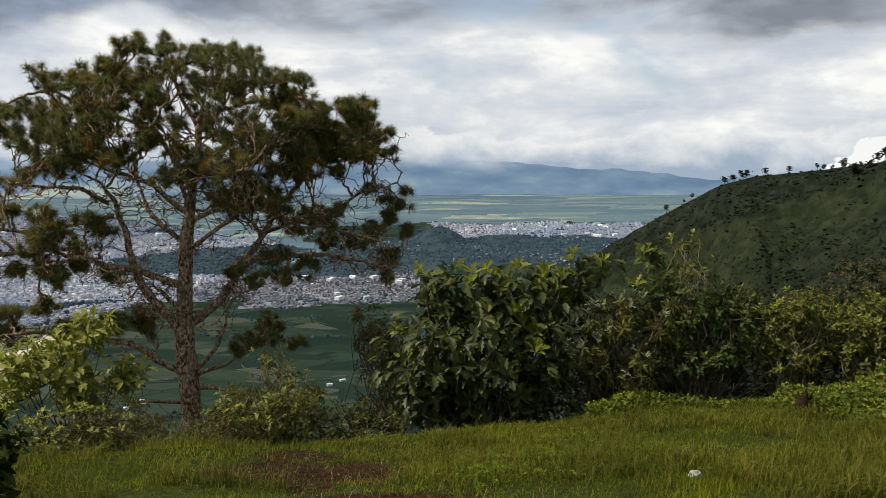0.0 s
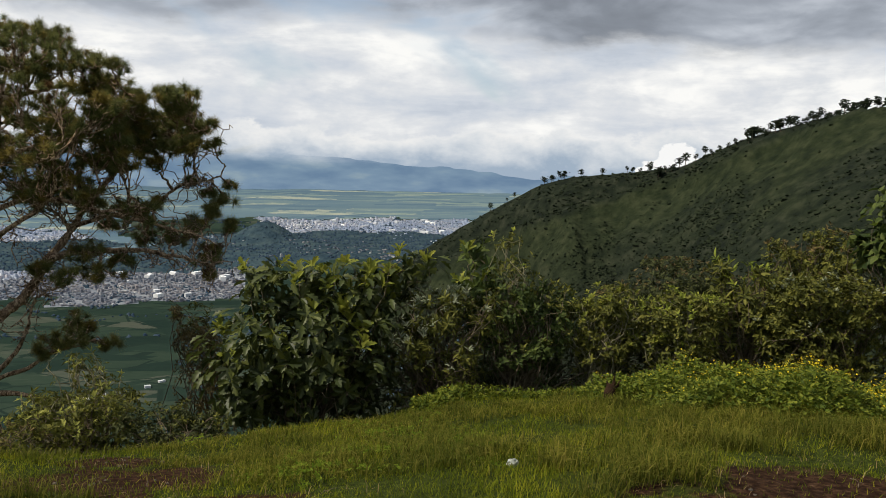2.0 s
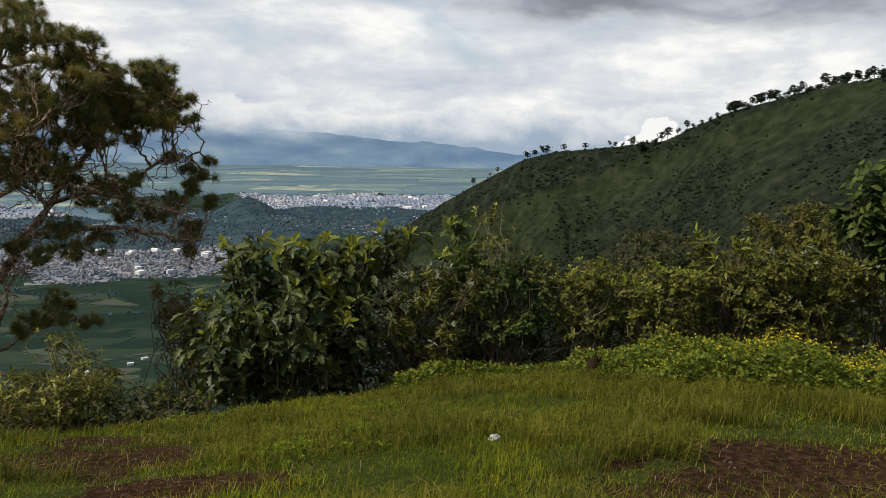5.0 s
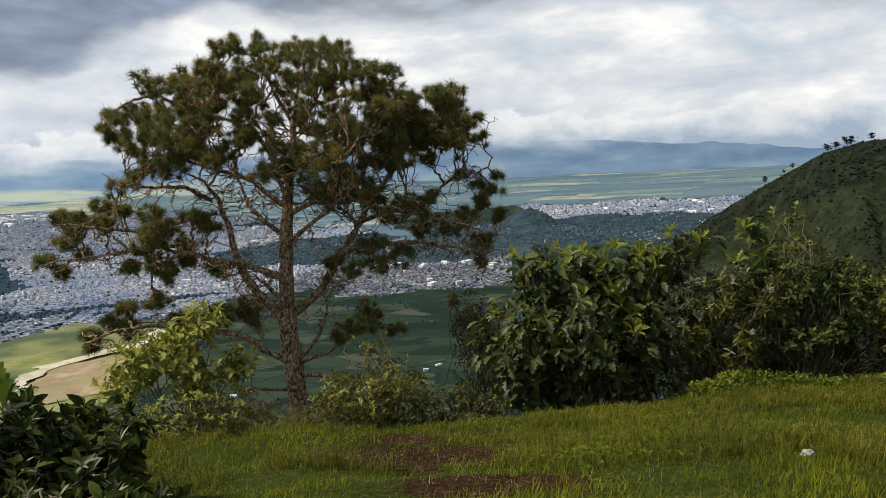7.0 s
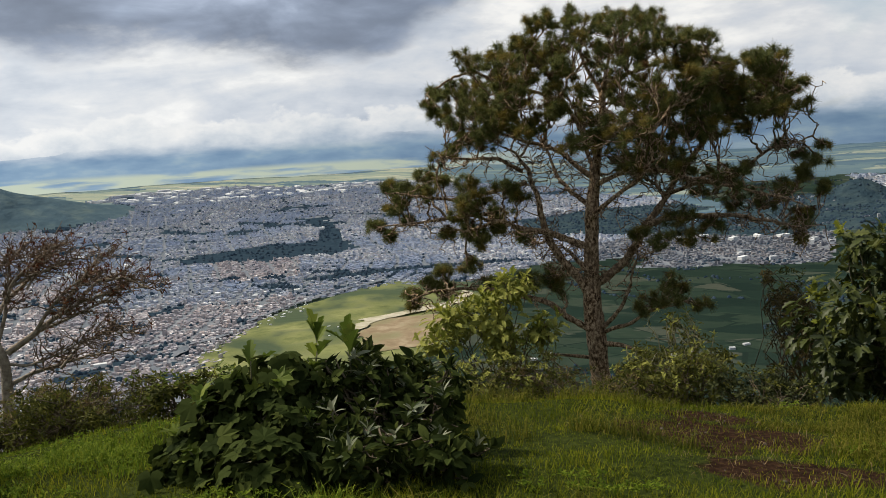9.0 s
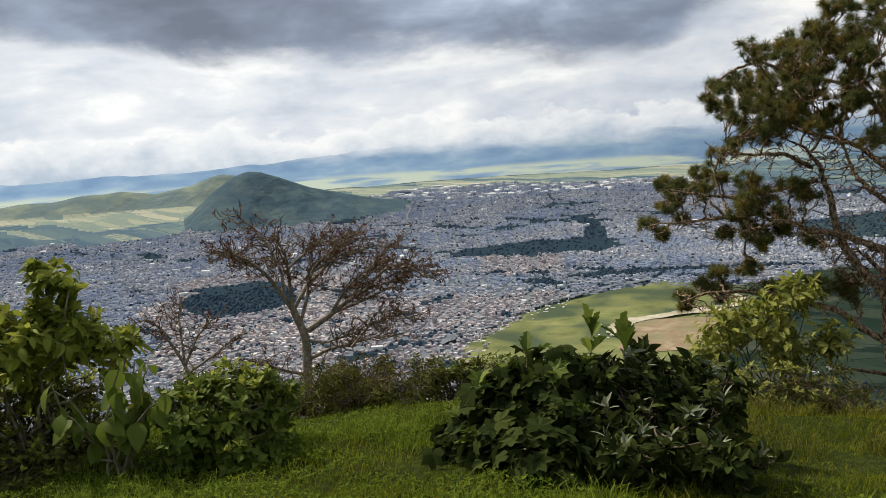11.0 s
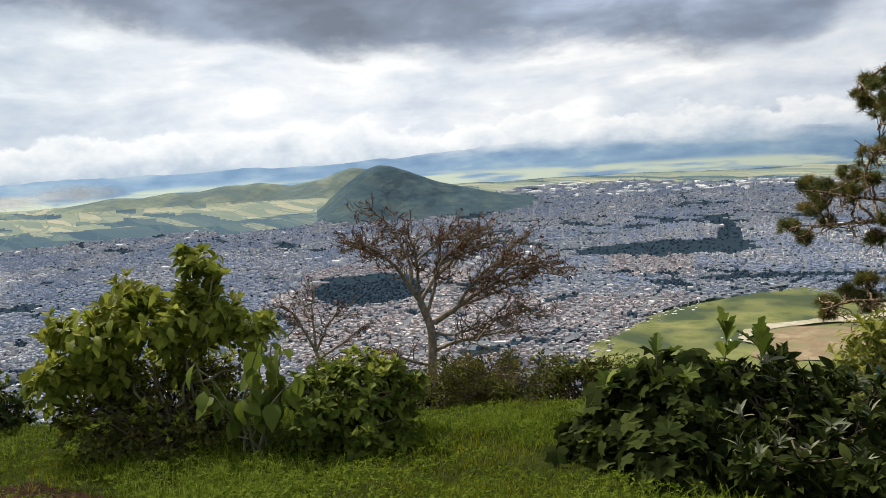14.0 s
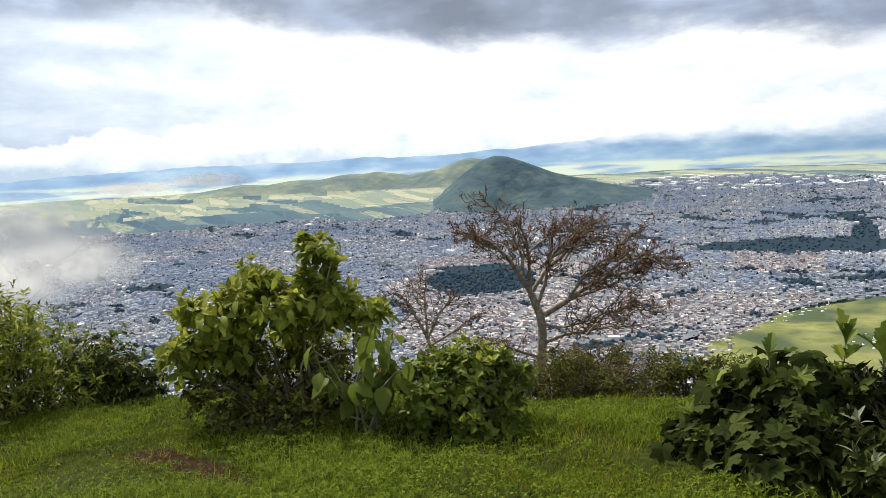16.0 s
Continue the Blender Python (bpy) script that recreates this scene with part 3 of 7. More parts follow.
def region(x, y):
    """What covers the valley there: 0 fields, 1 town, 2 far plain, 3 wooded hills, 4 the far hill."""
    az, r = polar(x, y)
    el = np.degrees(np.arctan2(valley(r) - EYE, r))
    wob = 0.5 * fbm(x / 300, y / 300, 4, 41)
    e = el + wob * np.clip(-el / 6, 0.15, 1)
    az = az + 2.2 * fbm(x / 330 + 7, y / 330, 3, 43) * np.clip((30 - az) / 20, 0, 1)
    kind = np.zeros(np.shape(x), int)
    # the big town, bounded by the green tongue that reaches in from the near slope
    near_edge = np.interp(az, [12, 15, 22, 27, 31, 36.5, 40, 42.3, 44.4, 47, 95], [-7.6, -8.6, -8.8, -9.2, -9.6, -10.5, -11.4, -12.5, -14.9, -30, -30])
    far_edge = np.interp(az, [8, 14, 25, 32, 47, 52, 55, 57, 61, 68, 78, 95], [-6.5, -4.2, -2.7, -2.25, -2.15, -2.7, -3.5, -3.75, -3.6, -3.95, -3.72, -3.7])
    kind[(az > 9) & (e > near_edge) & (e < far_edge)] = 1
    kind[(az > 2.5) & (az <= 15) & (e > -9.2) & (e < -6.8)] = 1
    kind[(az < 2) & (az > -16) & (e > -5.0) & (e < -3.55)] = 1
    kind[(az < np.interp(e, [-6.9, -6.2, -5.2, -4.6], [16, 23, 20, 9])) & (e >= -6.9) & (e <= -4.8)] = 3
    kind[(e > far_edge) & (az >= 9)] = 2
    kind[(e > far_edge) & (az >= 26 + 3 * wob) & (az < 56) & (fbm(x / 500, y / 190, 3, 47) > -0.35)] = 5
    kind[(az > 61) & (el > -3.15)] = 2
    kind[(e > -3.5) & (az < 9)] = 2
    kind[(az >= 60) & (el > -3.0 + 0.25 * wob) & (fbm(x / 400, y / 160, 3, 48) > -0.55)] = 5
    kind[(az > 48.5) & (az < 62.5) & (el > -3.5) & (el < -2.3) & (r < 3990)] = 4
    return kind


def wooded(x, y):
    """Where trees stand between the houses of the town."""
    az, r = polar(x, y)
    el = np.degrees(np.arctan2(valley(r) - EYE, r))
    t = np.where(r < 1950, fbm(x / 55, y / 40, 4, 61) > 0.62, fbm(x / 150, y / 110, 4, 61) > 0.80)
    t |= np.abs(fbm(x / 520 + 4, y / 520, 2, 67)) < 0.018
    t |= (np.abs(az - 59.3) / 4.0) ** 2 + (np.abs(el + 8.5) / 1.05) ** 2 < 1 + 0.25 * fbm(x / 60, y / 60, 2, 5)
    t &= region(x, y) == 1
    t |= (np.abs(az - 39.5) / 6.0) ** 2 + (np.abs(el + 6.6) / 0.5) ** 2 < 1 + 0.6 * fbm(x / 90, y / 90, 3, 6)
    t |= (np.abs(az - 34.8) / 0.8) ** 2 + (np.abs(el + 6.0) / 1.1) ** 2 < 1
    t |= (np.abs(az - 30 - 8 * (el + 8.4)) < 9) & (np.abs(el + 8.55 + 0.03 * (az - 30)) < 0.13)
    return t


def build_ground():
    az = np.concatenate([np.arange(-180, -64, 4.0), np.arange(-64, 100, 0.40), np.arange(100, 180, 4.0)])
    r = np.concatenate([[0.004], np.geomspace(0.08, 2.6, 34), np.geomspace(2.65, 11.8, 130), np.geomspace(12.1, 600, 70), np.linspace(606, 1100, 65), np.linspace(1118, 4930, 170)])
    A, R = np.meshgrid(az, r, indexing="ij")
    X, Y = spot(A, R)
    Z = land(X, Y)
    na, nr = A.shape
    i = (np.arange(na) * nr)[:, None]
    j = ((np.arange(na) + 1) % na * nr)[:, None]
    k = np.arange(nr - 1)[None]
    q = np.stack([i + k, j + k, j + k + 1, i + k + 1], -1).reshape(-1, 4)
    V = np.stack([X.ravel(), Y.ravel(), Z.ravel()], 1)
    C = V[q].mean(1)
    caz, cr = polar(C[:, 0], C[:, 1])
    far, crest = ridge(caz)
    idx = np.zeros(len(q), int)
    idx[cr > lip(caz) + 1.5] = 1
    onfloor = C[:, 2] < valley(cr) + 34
    reg = region(C[:, 0], C[:, 1])
    open_land = (cr > 500)
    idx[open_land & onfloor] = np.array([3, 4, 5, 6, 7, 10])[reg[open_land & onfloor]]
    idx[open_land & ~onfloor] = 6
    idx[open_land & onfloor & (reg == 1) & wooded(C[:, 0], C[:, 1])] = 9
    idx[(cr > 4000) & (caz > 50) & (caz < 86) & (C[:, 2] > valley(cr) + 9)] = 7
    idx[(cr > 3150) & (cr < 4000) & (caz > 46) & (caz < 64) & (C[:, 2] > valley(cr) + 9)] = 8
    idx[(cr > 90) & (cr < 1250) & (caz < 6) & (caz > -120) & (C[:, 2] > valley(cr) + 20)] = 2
    me = mesh_np("ground", V, q[:, ::-1], [M_LAWN, M_SLOPE, M_HILL, M_FIELD, M_URBAN, M_PLAIN, M_DARKHILL, M_FARHILL, M_PEAK, M_WOODS, M_SUNFIELDS], idx, True)
    x, y = V[:, 0], V[:, 1]
    me.attributes.new("bare", "FLOAT", "POINT").data.foreach_set("value", np.clip(bare(x, y) - 0.08, -1, 1).astype(np.float32))
    me.attributes.new("grassy", "FLOAT", "POINT").data.foreach_set("value", grassy(x, y, V[:, 2]).astype(np.float32))
    tagged(new("ground", me), "hilltop lawn falling away to a wide valley plain", "ground", kind="structure")


build_ground()


# ---- distant mountains, half in cloud ----
def mountain_material():
    """Far slopes that glow with the blue of hazy air; towards the top they go into the cloud."""
    mat = bpy.data.materials.new("distant mountains")
    add, link = nodes_of(mat)
    geo = add("ShaderNodeNewGeometry")
    sep = add("ShaderNodeSeparateXYZ")
    link(geo.outputs["Position"], sep.inputs[0])
    m = add("ShaderNodeMapping")
    link(geo.outputs["Position"], m.inputs[0])
    m.inputs["Scale"].default_value = (1, 1, 3.5)
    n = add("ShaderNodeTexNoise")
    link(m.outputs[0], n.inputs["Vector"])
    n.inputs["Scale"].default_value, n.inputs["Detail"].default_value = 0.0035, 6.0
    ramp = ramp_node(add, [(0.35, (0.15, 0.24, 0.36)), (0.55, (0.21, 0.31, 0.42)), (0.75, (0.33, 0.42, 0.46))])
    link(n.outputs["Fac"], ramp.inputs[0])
    low = add("ShaderNodeMapRange", interpolation_type="SMOOTHSTEP")
    link(sep.outputs[2], low.inputs[0])
    low.inputs[1].default_value, low.inputs[2].default_value, low.inputs[3].default_value, low.inputs[4].default_value = -48.0, -84.0, 0.0, 1.0
    m2 = add("ShaderNodeMapping")
    link(geo.outputs["Position"], m2.inputs[0])
    m2.inputs["Scale"].default_value = (1, 1, 9)
    n2 = add("ShaderNodeTexNoise")
    link(m2.outputs[0], n2.inputs["Vector"])
    n2.inputs["Scale"].default_value, n2.inputs["Detail"].default_value = 0.0022, 5.0
    spots = add("ShaderNodeMapRange", interpolation_type="SMOOTHSTEP")
    link(n2.outputs["Fac"], spots.inputs[0])
    spots.inputs[1].default_value, spots.inputs[2].default_value, spots.inputs[4].default_value = 0.40, 0.56, 0.9
    amount = add("ShaderNodeMath", operation="MULTIPLY")
    link(low.outputs[0], amount.inputs[0])
    link(spots.outputs[0], amount.inputs[1])
    part_of = add("ShaderNodeMapRange", interpolation_type="SMOOTHSTEP")
    link(sep.outputs[0], part_of.inputs[0])
    part_of.inputs[1].default_value, part_of.inputs[2].default_value = -900.0, -2300.0
    sunny = add("ShaderNodeMath", operation="MULTIPLY")
    link(amount.outputs[0], sunny.inputs[0])
    link(part_of.outputs[0], sunny.inputs[1])
    # sunlit fields at the foot, put into the glow as a pale tint
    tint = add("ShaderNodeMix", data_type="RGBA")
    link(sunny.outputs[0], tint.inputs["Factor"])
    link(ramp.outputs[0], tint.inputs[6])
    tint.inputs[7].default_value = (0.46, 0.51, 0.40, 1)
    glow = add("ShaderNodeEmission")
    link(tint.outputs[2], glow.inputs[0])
    # the haze glow grows to the left, on the bright side
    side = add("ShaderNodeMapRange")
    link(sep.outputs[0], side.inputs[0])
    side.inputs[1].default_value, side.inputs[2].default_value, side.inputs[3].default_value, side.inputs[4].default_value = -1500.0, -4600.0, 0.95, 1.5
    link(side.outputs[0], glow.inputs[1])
    h = add("ShaderNodeMath")
    h.operation = "MULTIPLY_ADD"
    link(n.outputs["Fac"], h.inputs[0])
    h.inputs[1].default_value = 110.0
    link(sep.outputs[2], h.inputs[2])
    fade = add("ShaderNodeMapRange", interpolation_type="SMOOTHSTEP")
    link(h.outputs[0], fade.inputs[0])
    fade.inputs[1].default_value, fade.inputs[2].default_value = 55.0, 150.0
    clear = add("ShaderNodeBsdfTransparent")
    mix = add("ShaderNodeMixShader")
    link(fade.outputs[0], mix.inputs[0])
    link(glow.outputs[0], mix.inputs[1])
    link(clear.outputs[0], mix.inputs[2])
    out = add("ShaderNodeOutputMaterial")
    link(mix.outputs[0], out.inputs[0])
    return mat


def build_mountains():
    mat = mountain_material()
    for name, r0, prof_az, prof_el, seed in (
            ("mountain_range", 4860, [-60, -30, -18, -12, -4, 3, 12, 20, 27, 30, 38, 45, 51, 55, 61, 72, 78, 90, 110],
             [0.6, 0.4, -0.45, 0.1, 0.65, 1.2, 1.4, 1.3, 0.9, 0.95, 1.15, 1.2, 0.85, 0.5, 0.25, 0.2, 0.25, -0.2, -0.3], 51),):
        az = np.arange(-62, 112, 0.2)
        rows = np.linspace(0, 1, 9)
        A, S = np.meshgrid(az, rows, indexing="ij")
        el = np.interp(A, prof_az, prof_el) + 0.10 * fbm(A * 0.6, A * 0.1, 4, seed)
        top = np.tan(np.radians(el)) * r0 + EYE
        R = r0 - 100 * (1 - S) + 40 * fbm(A * 0.5, S * 3, 3, seed + 3)
        X, Y = spot(A, R)
        base = valley(R) - 6
        Z = base + (top - base) * S ** 1.25
        n = len(rows)
        i = (np.arange(len(az) - 1) * n)[:, None] + np.arange(n - 1)[None]
        q = np.stack([i, i + 1, i + n + 1, i + n], -1).reshape(-1, 4)
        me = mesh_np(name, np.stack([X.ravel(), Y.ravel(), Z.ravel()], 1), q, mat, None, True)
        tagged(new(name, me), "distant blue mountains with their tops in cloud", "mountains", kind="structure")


build_mountains()

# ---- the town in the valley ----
# Blue haze is put into these colours; roofs darker to soften sun contrast.
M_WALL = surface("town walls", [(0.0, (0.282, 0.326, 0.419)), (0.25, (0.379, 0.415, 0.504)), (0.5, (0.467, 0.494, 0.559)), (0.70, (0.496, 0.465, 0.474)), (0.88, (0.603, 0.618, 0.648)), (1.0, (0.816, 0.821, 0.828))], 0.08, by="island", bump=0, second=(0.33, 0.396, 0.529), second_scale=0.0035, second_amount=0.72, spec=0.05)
# Sunlight on the near quarters is put into these warmer, paler colours.
M_WALL_SUNLIT = surface("warm sunlit walls", [(0.0, (0.27, 0.246, 0.265)), (0.25, (0.425, 0.395, 0.403)), (0.5, (0.529, 0.482, 0.482)), (0.7, (0.55, 0.472, 0.456)), (0.86, (0.705, 0.667, 0.668)), (1.0, (0.913, 0.882, 0.89))], 0.08, by="island", bump=0, second=(0.353, 0.328, 0.36), second_scale=0.005, second_amount=0.6, spec=0.05)
M_ROOF_SUNLIT = surface("warm sunlit roofs", [(0.0, (0.177, 0.169, 0.194)), (0.3, (0.26, 0.246, 0.27)), (0.55, (0.343, 0.317, 0.335)), (0.70, (0.374, 0.292, 0.275)), (0.86, (0.457, 0.43, 0.443)), (1.0, (0.768, 0.737, 0.745))], 0.08, by="island", bump=0, second=(0.239, 0.235, 0.281), second_scale=0.005, second_amount=0.6, spec=0.05)
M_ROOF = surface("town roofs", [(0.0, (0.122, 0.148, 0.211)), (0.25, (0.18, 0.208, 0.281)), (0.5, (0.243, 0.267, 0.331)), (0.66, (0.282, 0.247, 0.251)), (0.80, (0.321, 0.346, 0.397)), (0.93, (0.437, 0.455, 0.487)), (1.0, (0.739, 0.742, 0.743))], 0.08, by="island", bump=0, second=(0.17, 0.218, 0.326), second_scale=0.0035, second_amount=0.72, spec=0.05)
# Cloud shade over the side quarter is put into these darker house colours.
M_WALL_SHADED = surface("walls in cloud shade", [(0.0, (0.13, 0.14, 0.17)), (0.4, (0.20, 0.205, 0.235)), (0.7, (0.25, 0.235, 0.24)), (0.9, (0.33, 0.33, 0.345)), (1.0, (0.55, 0.55, 0.55))], 0.08, by="island", bump=0, second=(0.15, 0.17, 0.21), second_scale=0.006, second_amount=0.6, spec=0.05)
M_ROOF_SHADED = surface("roofs in cloud shade", [(0.0, (0.07, 0.08, 0.105)), (0.35, (0.115, 0.125, 0.155)), (0.65, (0.17, 0.15, 0.15)), (0.88, (0.21, 0.22, 0.24)), (1.0, (0.45, 0.45, 0.45))], 0.08, by="island", bump=0, second=(0.09, 0.11, 0.15), second_scale=0.006, second_amount=0.6, spec=0.05)
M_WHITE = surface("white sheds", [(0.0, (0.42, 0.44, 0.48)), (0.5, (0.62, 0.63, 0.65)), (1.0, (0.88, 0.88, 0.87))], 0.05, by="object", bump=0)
# The trees' green is turned blue by haze put into the colour.
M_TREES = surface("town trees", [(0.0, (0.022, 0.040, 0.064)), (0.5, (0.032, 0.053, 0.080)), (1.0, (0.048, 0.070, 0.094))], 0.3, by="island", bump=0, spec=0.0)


def boxes(x, y, z, w, d, h, turn):
    """Boxes without floors, as quads, the roof last of each five; roofs get a slight pitch."""
    n = len(x)
    c, s = np.cos(turn), np.sin(turn)
    sx, sy = np.array([-1, 1, 1, -1]), np.array([-1, -1, 1, 1])
    px = x[:, None] + (sx * w[:, None] * c[:, None] - sy * d[:, None] * s[:, None]) / 2
    py = y[:, None] + (sx * w[:, None] * s[:, None] + sy * d[:, None] * c[:, None]) / 2
    lo = np.stack([px, py, np.repeat((z - 6)[:, None], 4, 1)], -1)
    hi = np.stack([px, py, np.repeat((z + h)[:, None], 4, 1)], -1)
    v = np.concatenate([lo, hi], 1).reshape(-1, 3)
    f = np.array([(0, 1, 5, 4), (1, 2, 6, 5), (2, 3, 7, 6), (3, 0, 4, 7), (4, 5, 6, 7)])
    q = (f[None] + (np.arange(n) * 8)[:, None, None]).reshape(-1, 4)
    return v, q, np.tile([0, 0, 0, 0, 1], n)


def build_town():
    gen = np.random.default_rng(21)
    n = 430000
    az = gen.uniform(-17, 93, n)
    r = np.sqrt(gen.uniform(820 ** 2, 4350 ** 2, n))
    x, y = spot(az, r)
    strewn = (region(x, y) == 3) & (fbm(x / 150, y / 150, 3, 85) > 0.25) & (gen.uniform(0, 1, n) < 0.05)
    ok = (((region(x, y) == 1) & ~wooded(x, y)) | strewn) & (land(x, y) < valley(r) + 9 + 16 * (az < 40))
    ok &= gen.uniform(0, 1, n) < np.interp(r, [900, 2500, 4300], [1.0, 0.9, 0.55])
    x, y, r, az = x[ok], y[ok], r[ok], az[ok]
    turn = 0.5 + 0.55 * np.round(2 * value_noise(x / 700, y / 700, 9)) / 2
    # snap into rows of blocks, with streets left free between them
    c, s = np.cos(turn), np.sin(turn)
    u, v = x * c + y * s, -x * s + y * c
    free = (np.mod(u, 62) > 10) & (np.mod(v, 104) > 11)
    x, y, r, turn = x[free], y[free], r[free], turn[free]
    k = len(x)
    w, d = gen.uniform(3.4, 7.0, k) * np.interp(r, [900, 4000], [0.8, 1.15]), gen.uniform(4.5, 9.5, k) * np.interp(r, [900, 4000], [0.8, 1.15])
    h = gen.uniform(1.8, 3.2, k) + (gen.uniform(0, 1, k) > 0.95) * gen.uniform(2, 7, k)
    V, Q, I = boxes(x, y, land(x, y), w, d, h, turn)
    # near quarters that take the colours with sunlight in them
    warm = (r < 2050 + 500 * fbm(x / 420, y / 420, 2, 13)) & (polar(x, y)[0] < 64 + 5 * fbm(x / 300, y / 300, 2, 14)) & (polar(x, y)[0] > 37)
    # side quarter that takes the colours darkened for cloud shade
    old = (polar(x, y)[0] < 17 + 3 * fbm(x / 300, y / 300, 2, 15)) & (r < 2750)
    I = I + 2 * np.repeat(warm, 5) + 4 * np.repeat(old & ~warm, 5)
    tagged(new("town_houses", mesh_np("town_houses", V, Q, [M_WALL, M_ROOF, M_WALL_SUNLIT, M_ROOF_SUNLIT, M_WALL_SHADED, M_ROOF_SHADED], I)), "dense grey, pale and terracotta houses filling the valley", "town", kind="stuff")
    # sheds and large blocks, each a thing
    box_v, box_q, box_i = boxes(np.zeros(1), np.zeros(1), np.full(1, 0.0), np.ones(1), np.ones(1), np.ones(1), np.zeros(1))
    box_v[box_v[:, 2] < 0, 2] = -1
    meshes = []
    for k in range(3):
        v = box_v.copy()
        top = v[:, 2] > 0
        extra = np.array([[-0.5, 0, 1.0 + 0.12 * k], [0.5, 0, 1.0 + 0.12 * k]])
        v = np.concatenate([v, extra])
        f = [(0, 1, 5, 4), (2, 3, 7, 6), (4, 5, 9, 8), (6, 7, 8, 9)]
        me = bpy.data.meshes.new("shed")
        me.from_pydata([tuple(p) for p in v], [], f + [(1, 2, 6, 9, 5), (3, 0, 4, 8, 7)])
        me.materials.append(M_WHITE)
        meshes.append(me)
    for k in range(300):
        for _ in range(60):
            a = gen.uniform(10, 88) if k > 40 else gen.uniform(-12, 14)
            rr = math.sqrt(gen.uniform(950 ** 2, 4200 ** 2))
            if k > 130:
                a, rr = gen.uniform(26, 52), gen.uniform(3700, 4330)
            px, py = spot(a, rr)
            if region(np.array([px]), np.array([py]))[0] == 1 and land(np.array([px]), np.array([py]))[0] < valley(rr) + 8:
                break
        if 33 < a < 42 and float(distance_at(-7.2)) < rr < float(distance_at(-5.6)):
            px, py = spot(a + 14, rr)
        if k < 6:
            a = (7.0, 7.9, 10.6, 11.6, 20.2, 21.2)[k]
            rr = float(distance_at((-14.3, -14.6, -14.9, -15.0, -14.9, -15.2)[k]))
            px, py = spot(a, rr)
        if k >= 230:
            a, rr = gen.normal(34.6, 0.7), float(distance_at(-12.9 + gen.normal(0, 0.35)))
            px, py = spot(a, rr)
        # brightly lit houses, built as small sheds; their white stands for the sun
        if k >= 252:
            a = gen.uniform(36.5, 43.8)
            rr = float(distance_at(np.interp(a, [36.5, 43.8], [-10.35, -12.55]) + gen.normal(0, 0.22)))
            px, py = spot(a, rr)
        ob = new("shed", meshes[k % 3])
        size = np.interp(rr, [900, 3600, 4300], [0.5, 0.9, 2.2]) if k < 230 else gen.uniform(0.10, 0.26)
        if k < 6:
            size = 0.3
        ob.matrix_world = pose(px, py, float(land(np.array([px]), np.array([py]))[0]), 0, 0, gen.uniform(0, 180)) @ Matrix.Diagonal((gen.uniform(18, 42) * size, gen.uniform(10, 20) * size, gen.uniform(5, 9) if 6 <= k < 230 else gen.uniform(1.5, 3.5), 1))
        tagged(ob, "long pale metal-roofed shed in the town", "building", "sheds in the town")
    # trees of the town and hedges of the fields
    n = 170000
    az = gen.uniform(-17, 93, n)
    r = np.sqrt(gen.uniform(700 ** 2, 3900 ** 2, n))
    x, y = spot(az, r)
    kind = region(x, y)
    w = wooded(x, y)
    w &= (r < 1950) | (gen.uniform(0, 1, n) < 0.10)
    ok = ((kind == 1) & (w | (gen.uniform(0, 1, n) < np.interp(r, [900, 1900], [0.22, 0.10])))) | ((kind == 0) & (np.abs(fbm(x / 210 + 9, y / 210, 3, 71)) < 0.085)) | ((kind == 3) & (gen.uniform(0, 1, n) < 0.30))
    ok &= ~((kind == 0) & (az > 24) & (az < 47) & (r < 1750))
    ok &= (gen.uniform(0, 1, n) < 0.75) & ((land(x, y) < valley(r) + 14) | (az < 40))
    x, y, r = x[ok], y[ok], r[ok]
    blob_v = np.array([(1, 0, 0), (0.3, 0.95, 0.1), (-0.8, 0.6, 0), (-0.8, -0.6, 0.1), (0.3, -0.95, 0), (0.55, 0.4, 0.75), (-0.4, 0.5, 0.85), (-0.3, -0.55, 0.7), (0.5, -0.4, 0.85), (0.05, 0, 1.15)], float)
    blob_f = np.array([(0, 1, 5), (1, 6, 5), (1, 2, 6), (2, 3, 7), (2, 7, 6), (3, 4, 7), (4, 8, 7), (4, 0, 8), (0, 5, 8), (5, 6, 9), (6, 7, 9), (7, 8, 9), (8, 5, 9)])
    k = len(x)
    a = gen.uniform(0, 6.28, k)
    at = np.stack([x, y, land(x, y)], 1)
    way = np.stack([np.cos(a), np.sin(a), gen.normal(0, 0.1, k)], 1)
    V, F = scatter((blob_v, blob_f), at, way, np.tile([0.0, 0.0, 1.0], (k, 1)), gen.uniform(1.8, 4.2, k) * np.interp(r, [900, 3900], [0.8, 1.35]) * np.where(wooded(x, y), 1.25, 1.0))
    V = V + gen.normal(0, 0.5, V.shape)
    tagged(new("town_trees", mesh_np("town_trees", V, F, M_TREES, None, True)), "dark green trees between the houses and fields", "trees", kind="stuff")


build_town()


